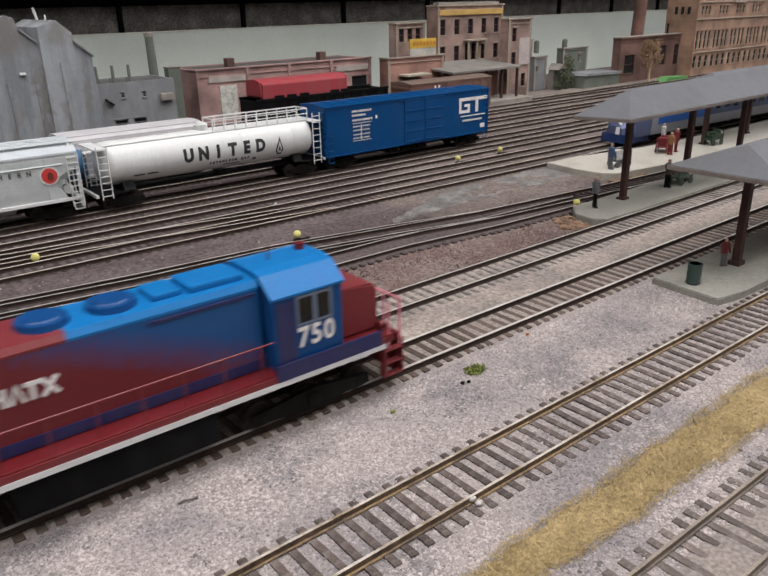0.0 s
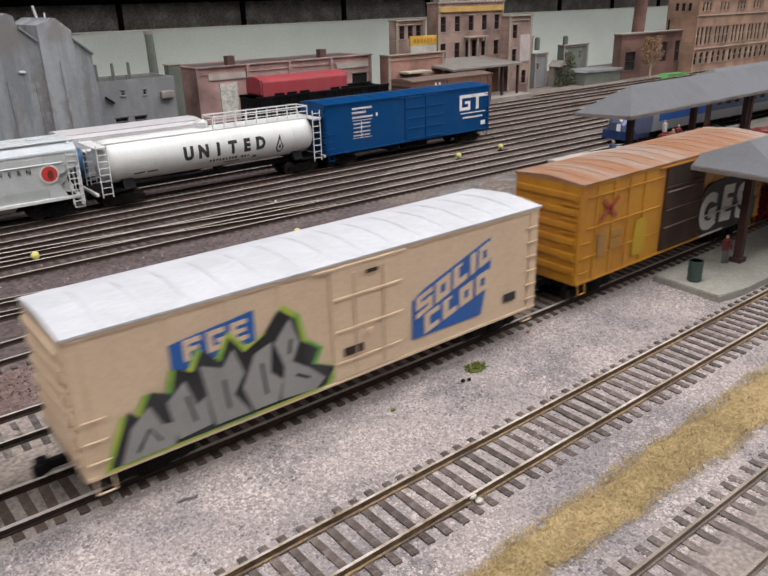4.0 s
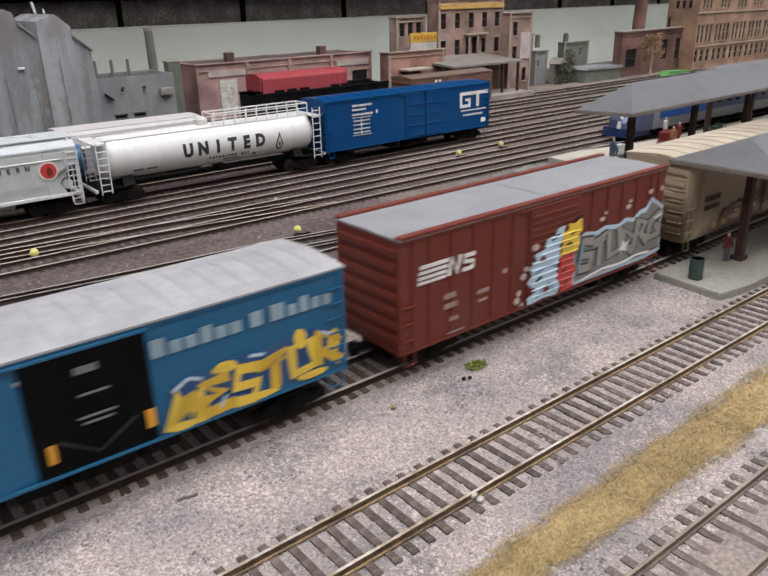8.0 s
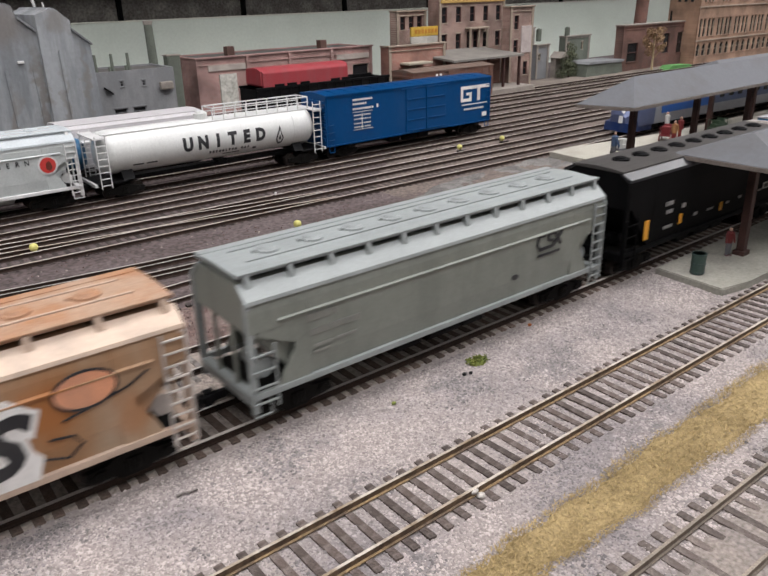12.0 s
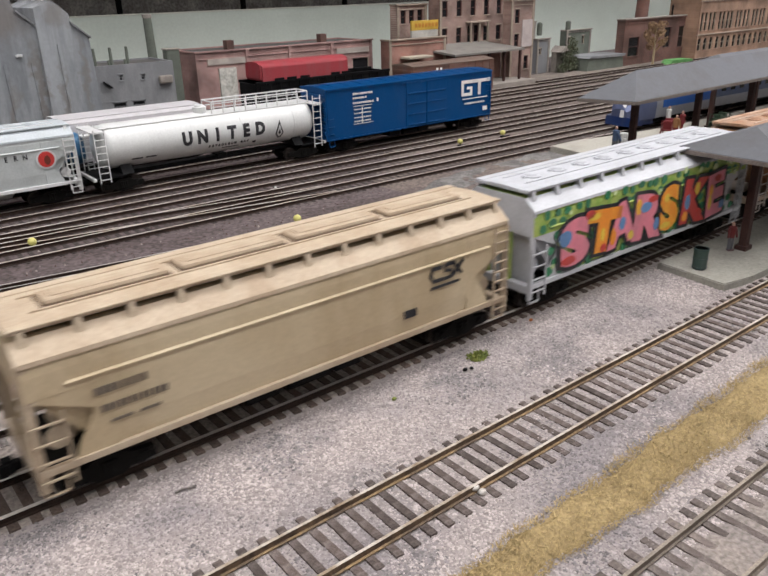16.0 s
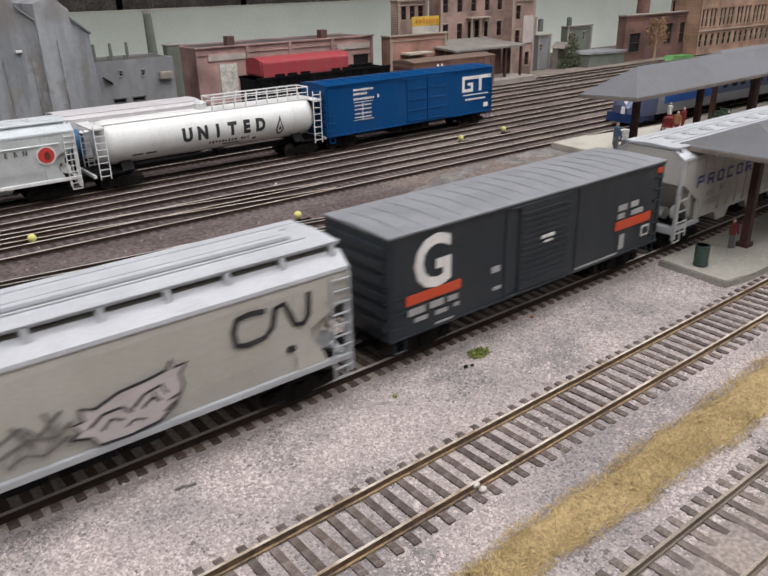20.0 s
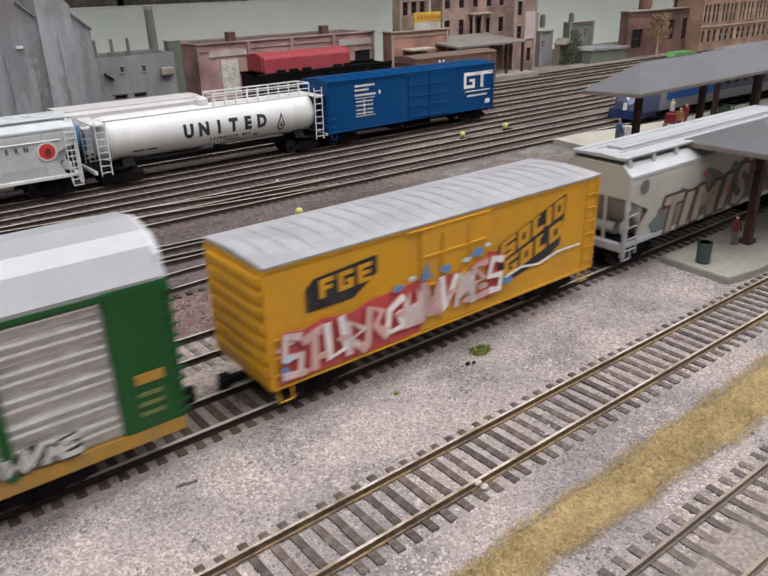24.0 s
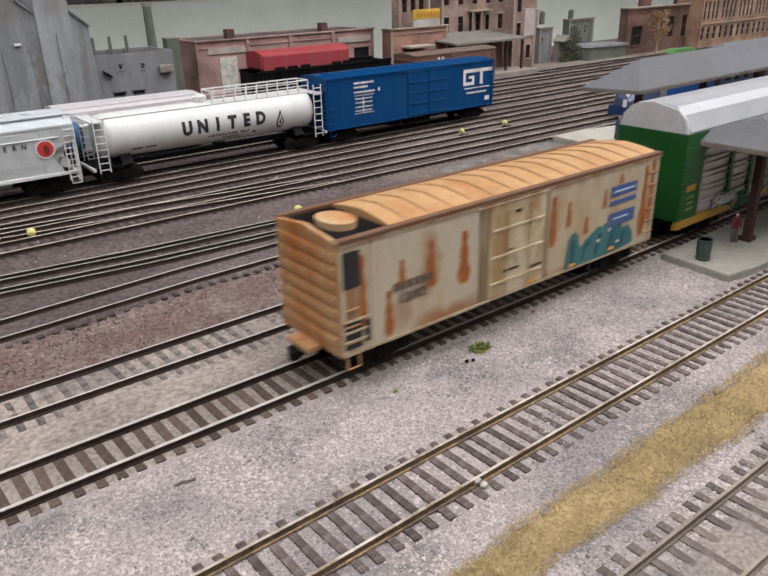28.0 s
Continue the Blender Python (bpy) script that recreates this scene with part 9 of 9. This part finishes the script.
# three storey hotel
wins = [(x, 87, 10, 20) for x in (726, 753, 780, 807, 833)] + [(x, 52, 10, 20) for x in (726, 753, 807, 833)] + [(774, 50, 9, 24), (787, 50, 9, 24)]
t = building("hotel", 716, 846, 640, 22, 124, HOTELBRICK, "three storey sooty brick hotel with a yellow frieze", wins, BUFF, 10.0, frame_mat=MAROONFRAME)
bm = B()
rbx(bm, 718, 844, 637.6, 640.5, 112, 119, 0.5)
part("frieze", bm, mat("frieze_yellow", (0.50, 0.32, 0.10), 0.8, 0, 0.2, 60, 0.1), t, "faded yellow frieze")
bm = B()
rbx(bm, 722, 842, 644, 656, 124, 129, 0.5)
part("attic", bm, GREYTRIM, t)
bm = B()
rbx(bm, 766, 806, 630, 640, 77, 79.5, 0.4)
for x in (769, 786, 803):
    rbx(bm, x - 1.2, x + 1.2, 631, 633.4, 48, 77.5, 0.3)
part("porch", bm, BUFF, t)
# platform shed in front of it
t = thing("freight_shed", at(0, 0, 0), "open freight shed with a pale flat roof", "shed", "buildings along the backdrop")
bm = B()
prism(bm, [(560, 43.5), (560, 46), (640, 52), (640, 49.5)], 668, 800)
part("roof", bm, mat("shed_roof_pale", (0.21, 0.195, 0.175), 0.85, 0, 0.2, 40, 0.2), t)
bm = B()
bx(bm, 690, 796, 600, 603, -4.6, 45)
part("back_wall", bm, DARKBRICK, t)
for x in (672, 700, 735, 765, 796):
    bm = B()
    rbx(bm, x - 1.5, x + 1.5, 563, 566, -4.6, 44.4, 0.3)
    part("post", bm, POST, t)
bm = B()
rbx(bm, 700, 812, 548, 600, -4.6, 5, 0.6)
part("dock", bm, GREYTRIM, t)
# narrow brick house
building("corner_house", 801, 849, 588, 14, 105, HOTELBRICK, "narrow three storey brick corner house", [(814, 76, 9, 18), (814, 44, 9, 18), (836, 14, 9, 18)], BUFF, 6.0, frame_mat=MAROONFRAME)
t = thing("wall_poster", at(0, 0, 0), "faded pale poster on a brick wall", "poster")
bm = B()
rbx(bm, 824, 845, 586.4, 587.9, 44, 80, 0.2)
part("sheet", bm, mat("poster_pink", (0.46, 0.40, 0.38), 0.8, 0, 0.2, 60, 0.1), t)
# outbuildings
building("outbuilding", 922, 952, 640, 12, 46, DARKGREY, "small grey outbuilding with a flat roof", [(930, 24, 6, 9)], GREYTRIM, 3.0)
building("outbuilding", 926, 944, 664, 12, 70, OLIVE, "small grey upper house behind the outbuildings", [(936, 58, 5, 8)], GREYTRIM, 2.0)
building("pump_house", 992, 1056, 640, 12, 55, OLIVE, "olive grey pump house half hidden by a bush", [(1000, 34, 6, 12), (1036, 34, 6, 12)], GREYTRIM, 3.0)
for x, y, z in ((950, 660, 58), (1008, 650, 58)):
    t = thing("roof_tank", at(0, 0, 0), "small dark round tank standing on a roof", "tank", "roof tanks")
    bm = B()
    cyl(bm, (x, y, z - 8), (x, y, z + 9), 4.2, 14)
    ball(bm, (x, y, z + 9), 4.2, (1, 1, 0.6))
    part("tank", bm, OLIVE, t)
bm = B()
rbx(bm, 958, 974, 630, 640, -4.6, 26, 0.5)
prism(bm, [(955, 26), (966, 35), (977, 26)], 618, 641, "y")
tagged(part("privy", bm, GREYTRIM), "small grey gabled hut", "hut", "buildings along the backdrop")
t = thing("steel_bin", at(0, 0, 0), "dark grey steel container with a sloped lid", "container")
bm = B()
prism(bm, [(992, -4.6), (1090, -4.6), (1086, 13), (996, 15)], 596, 636, "y")
part("box", bm, OLIVE, t)
bm = B()
prism(bm, [(994, 15), (1088, 13), (1092, 17), (1000, 18.5)], 594, 638, "y")
part("lid", bm, DARKGREY, t)
# dark brick depot
t = building("depot", 1089, 1288, 600, 14, 66, DARKBRICK, "dark brick depot with tall windows", [(1120, 10, 30, 30), (1220, 18, 20, 33), (1268, 16, 26, 35)], DARKBRICK, 5.0, frame_mat=MAROONFRAME)
bm = B()
rbx(bm, 1087.5, 1289.5, 597.6, 615, 67.6, 69.2, 0.4)
part("coping", bm, GREYTRIM, t, "pale stone coping")
bm = B()
cyl(bm, (1176, 630, -4.6), (1188, 630, 190), 11, 18, 10)
s = thing("chimney", at(0, 0, 0), "tall round brick stack behind the depot", "chimney")
part("shaft", bm, DARKBRICK, s)
bm = B()
cyl(bm, (1240, 608, 62), (1240, 608, 86), 1.6, 8)
part("vent_pipe", bm, BLACK, t)
# large tan brick station building
wins = []
for i in range(5):
    x = 1304 + i * 62
    wins += [(x + k, 99, 8, 14) for k in (-12, 0, 12)]
    wins += [(x + k, 42, 9, 30) for k in (-20, -7, 8, 21)]
    wins += [(x + k, 9, 12, 21) for k in (-20, 0, 20)]
t = building("station_building", 1273, 1620, 575, 58, 150, TANBRICK, "large tan brick station building with arched windows", wins, TANBRICK, 8.0, arch=True)
bm = B()
for z in (34, 90, 118):
    rbx(bm, 1272, 1621, 573.2, 575.5, z, z + 2.0, 0.4)
part("string_course", bm, BUFF, t)
bm = B()
rbx(bm, 1400, 1440, 571.6, 573, 116.5, 124, 0.3)
part("name_board", bm, BUFF, t)
# side windows of the station building
for y in (590, 602, 614):
    bm = B()
    rbx(bm, -0.9, 0.6, -3.6, 3.6, 0, 14, 0.2)
    win = part("window", bm, TANBRICK, t)
    win.matrix_basis = at(1273, y, 99)
    bm = B()
    bx(bm, -1.2, -0.5, -2.8, 2.8, 0.8, 13)
    part("pane", bm, DARKWIN, win)


# ---- tree, bush and small scenery ----
def leaves(bm, spots, n, size, seed):
    rnd = random.Random(seed)
    for _ in range(n):
        c, r = rnd.choice(spots)
        d = Vector((rnd.gauss(0, 1), rnd.gauss(0, 1), rnd.gauss(0, 1))).normalized() * r * rnd.random() ** 0.4
        p = Vector(c) + d
        u = Vector((rnd.uniform(-1, 1), rnd.uniform(-1, 1), rnd.uniform(-1, 1))).normalized() * size * rnd.uniform(0.6, 1.4)
        w = u.cross(Vector((rnd.uniform(-1, 1), rnd.uniform(-1, 1), 1))).normalized() * size * 0.6
        bm.faces.new([bm.verts.new(q) for q in (p - u, p + w, p + u, p - w)])


t = thing("bare_tree", at(1128, 566, -4.6), "small golden brown autumn tree with a pale trunk", "tree")
bm = B()
cyl(bm, (0, 0, 0), (0, 0, 34), 2.0, 8, 1.3)
tube(bm, [(0, 0, 34), (-1, 0, 50), (1, 0, 62)], 1.0, 6)
part("trunk", bm, mat("pale_trunk", (0.45, 0.36, 0.22), 0.8, 0, 0.2), t)
bm = B()
rnd = random.Random(2)
spots = []
for i in range(16):
    a = i * 2.4
    z = 24 + i * 2.4
    r = rnd.uniform(12, 30) * (1 - abs(z - 42) / 60)
    e = (r * math.cos(a), r * 0.6 * math.sin(a), z + rnd.uniform(4, 12))
    tube(bm, [(0, 0, z - 4), (e[0] * 0.5, e[1] * 0.5, z + 2), e], 0.5, 5)
    spots.append((e, 6.5))
part("branches", bm, mat("gold_branch", (0.30, 0.19, 0.08), 0.8, 0, 0.2), t)
bm = B()
leaves(bm, spots, 1000, 1.9, 5)
part("foliage", bm, mat("gold_leaves", (0.32, 0.215, 0.12), 0.85, 0, 0.3, 200, 0.2, 900, (0.21, 0.125, 0.065)), t)
t = thing("bush", at(960, 616, -4.6), "grey green bush climbing a wall", "bush")
bm = B()
spots = [((x, y, z), 9) for x, y, z in ((-4, 0, 8), (8, 0, 12), (16, 2, 20), (22, 4, 32), (26, 6, 44), (14, 2, 34), (4, 0, 24), (30, 4, 14), (36, 2, 8), (20, 0, 8), (30, 6, 30))]
leaves(bm, spots, 2200, 1.5, 6)
part("foliage", bm, mat("bush_green", (0.085, 0.10, 0.055), 0.9, 0, 0.4, 200, 0.2, 900, (0.13, 0.14, 0.09)), t)
bm = B()
tube(bm, [(14, 0, 0), (14, 1, 12), (20, 3, 30), (25, 5, 42)], 1.2, 6)
part("stem", bm, RAILBROWN, t)
bm = B()
prism(bm, [(1148, -4), (1225, -4), (1218, 2), (1160, 4)], 548, 566, "y")
tagged(part("green_mat", bm, mat("bright_grass_mat", (0.11, 0.30, 0.09), 0.9, 0, 0.3, 100, 0.4)), "bright green grass patch by the canopy", "grass mat")
sheet("dirt_lane", mat("tan_dirt", (0.22, 0.185, 0.155), 0.95, 0, 0.3, 20, 0.5, 600, (0.16, 0.135, 0.115)), 700, 1700, lambda x: 560, lambda x: 640, -4.0, 8, 5, 0.8, "tan dirt lane in front of the buildings", 10, 21)


# ---- backdrop and hall ----
GREENWALL = mat("pale_green_backdrop", (0.58, 0.64, 0.575), 0.8, 0, 0.05, 6, 0.05, 300, (0.53, 0.585, 0.525))
bm = B()
bx(bm, -700, 2600, 800, 806, -4.6, 101)
tagged(part("wall_backdrop", bm, GREENWALL), "pale green painted backdrop board", "backdrop", kind="structure")
bm = B()
bx(bm, -700, 2600, 799, 806.6, 101, 102.6)
tagged(part("trim", bm, mat("backdrop_edge", (0.58, 0.60, 0.53), 0.7, 0, 0.08)), "pale top edge of the backdrop board", "trim", kind="structure")
STONEBAND = mat("mottled_stone", (0.30, 0.275, 0.25), 0.95, 0, 0.4, 40, 0.8, 300, (0.50, 0.475, 0.43), (1, 1, 1), 0.45)
t = thing("wall_upper_deck", at(0, 0, 0), "mottled dark stone band with posts behind the backdrop", "wall", kind="structure")
x = -768
while x < 2600:
    bm = B()
    rbx(bm, x + 3, x + 191, 950, 962, 90, 133, 1.0)
    part("panel", bm, STONEBAND, t)
    bm = B()
    rbx(bm, x - 3, x + 3, 944, 962, 80, 150, 0.6)
    part("post", bm, BLACK, t)
    x += 194
bm = B()
bx(bm, -700, 2600, 963, 970, -4.6, 230)
part("dark_backing", bm, mat("dark_backing", (0.012, 0.012, 0.012), 0.95, 0, 0.3), t)
bm = B()
bx(bm, -700, 2600, 700, 970, 232, 240)
tagged(part("upper_deck", bm, mat("dark_deck", (0.03, 0.03, 0.03), 0.9, 0, 0.3)), "dark underside of the deck above", "deck", kind="structure")

PLASTER = mat("hall_wall_paint", (0.24, 0.235, 0.225), 0.9, 0, 0.05, 3, 0.05, 100)
TILE = mat("hall_floor_vinyl", (0.10, 0.095, 0.09), 0.6, 0, 0.1, 5, 0.05, 100)
CEIL = mat("ceiling_white", (0.78, 0.77, 0.74), 0.9, 0, 0.03, 3, 0.05, 100)
for name, box, m, label in (("floor", (-5200, 5600, -3600, 2600, -1100, -1050), TILE, "grey vinyl hall floor"), ("ceiling", (-5200, 5600, -3600, 2600, 1500, 1550), CEIL, "white hall ceiling"),
                            ("wall_south", (-5200, 5600, -3700, -3600, -1050, 1500), PLASTER, "plain hall wall"), ("wall_north", (-5200, 5600, 2600, 2700, -1050, 1500), PLASTER, "plain hall wall"),
                            ("wall_west", (-5300, -5200, -3600, 2600, -1050, 1500), PLASTER, "plain hall wall"), ("wall_east", (5600, 5700, -3600, 2600, -1050, 1500), PLASTER, "plain hall wall")):
    bm = B()
    bx(bm, *box)
    tagged(part(name, bm, m), label, name.split("_")[0], kind="structure")
bm = B()
bx(bm, -4300, 4600, -424, -419, -140, -3)
tagged(part("layout_fascia", bm, PLASTER), "painted front board of the layout", "fascia", kind="structure")
for x in (-4000, -2000, 0, 2000, 4000):
    for y in (-350, 900):
        bm = B()
        rbx(bm, x - 45, x + 45, y - 45, y + 45, -1050, -24, 3)
        tagged(part("layout_leg", bm, PLASTER), "painted timber leg of the layout", "leg", kind="structure")

for lx, ly, sx, sy in LAMPS:
    t = thing("ceiling_light", pose(lx, ly, 1.47), "long fluorescent ceiling light in a white frame", "ceiling light", "ceiling lights of the hall")
    bm = B()
    for s in (-1, 1):
        rbx(bm, -sx * 500 - 20, sx * 500 + 20, *sorted((s * sy * 500, s * (sy * 500 + 20))), -6, 32, 2)
        rbx(bm, *sorted((s * sx * 500, s * (sx * 500 + 20))), -sy * 500, sy * 500, -6, 32, 2)
    part("frame", bm, WHITE, t)
    bm = B()
    bx(bm, -sx * 500, sx * 500, -sy * 500, sy * 500, 2, 6)
    part("diffuser", bm, mat("lit_diffuser", (1.0, 0.97, 0.95), 0.6, 0, 0.02, 5, 0, 50, None, (1, 1, 1), 0.5, 0, 2.0) if "lit_diffuser" not in bpy.data.materials else bpy.data.materials["lit_diffuser"], t, "glowing white diffuser")


def motions():
    for car, middle in RUNNING:
        rows = []
        for k in range(29):
            x = middle + gone(float(k))
            rows.append((float(k), at(x, y_t(x), 0, 0, 0, -0.355)))
        walk(car, rows)


motions()
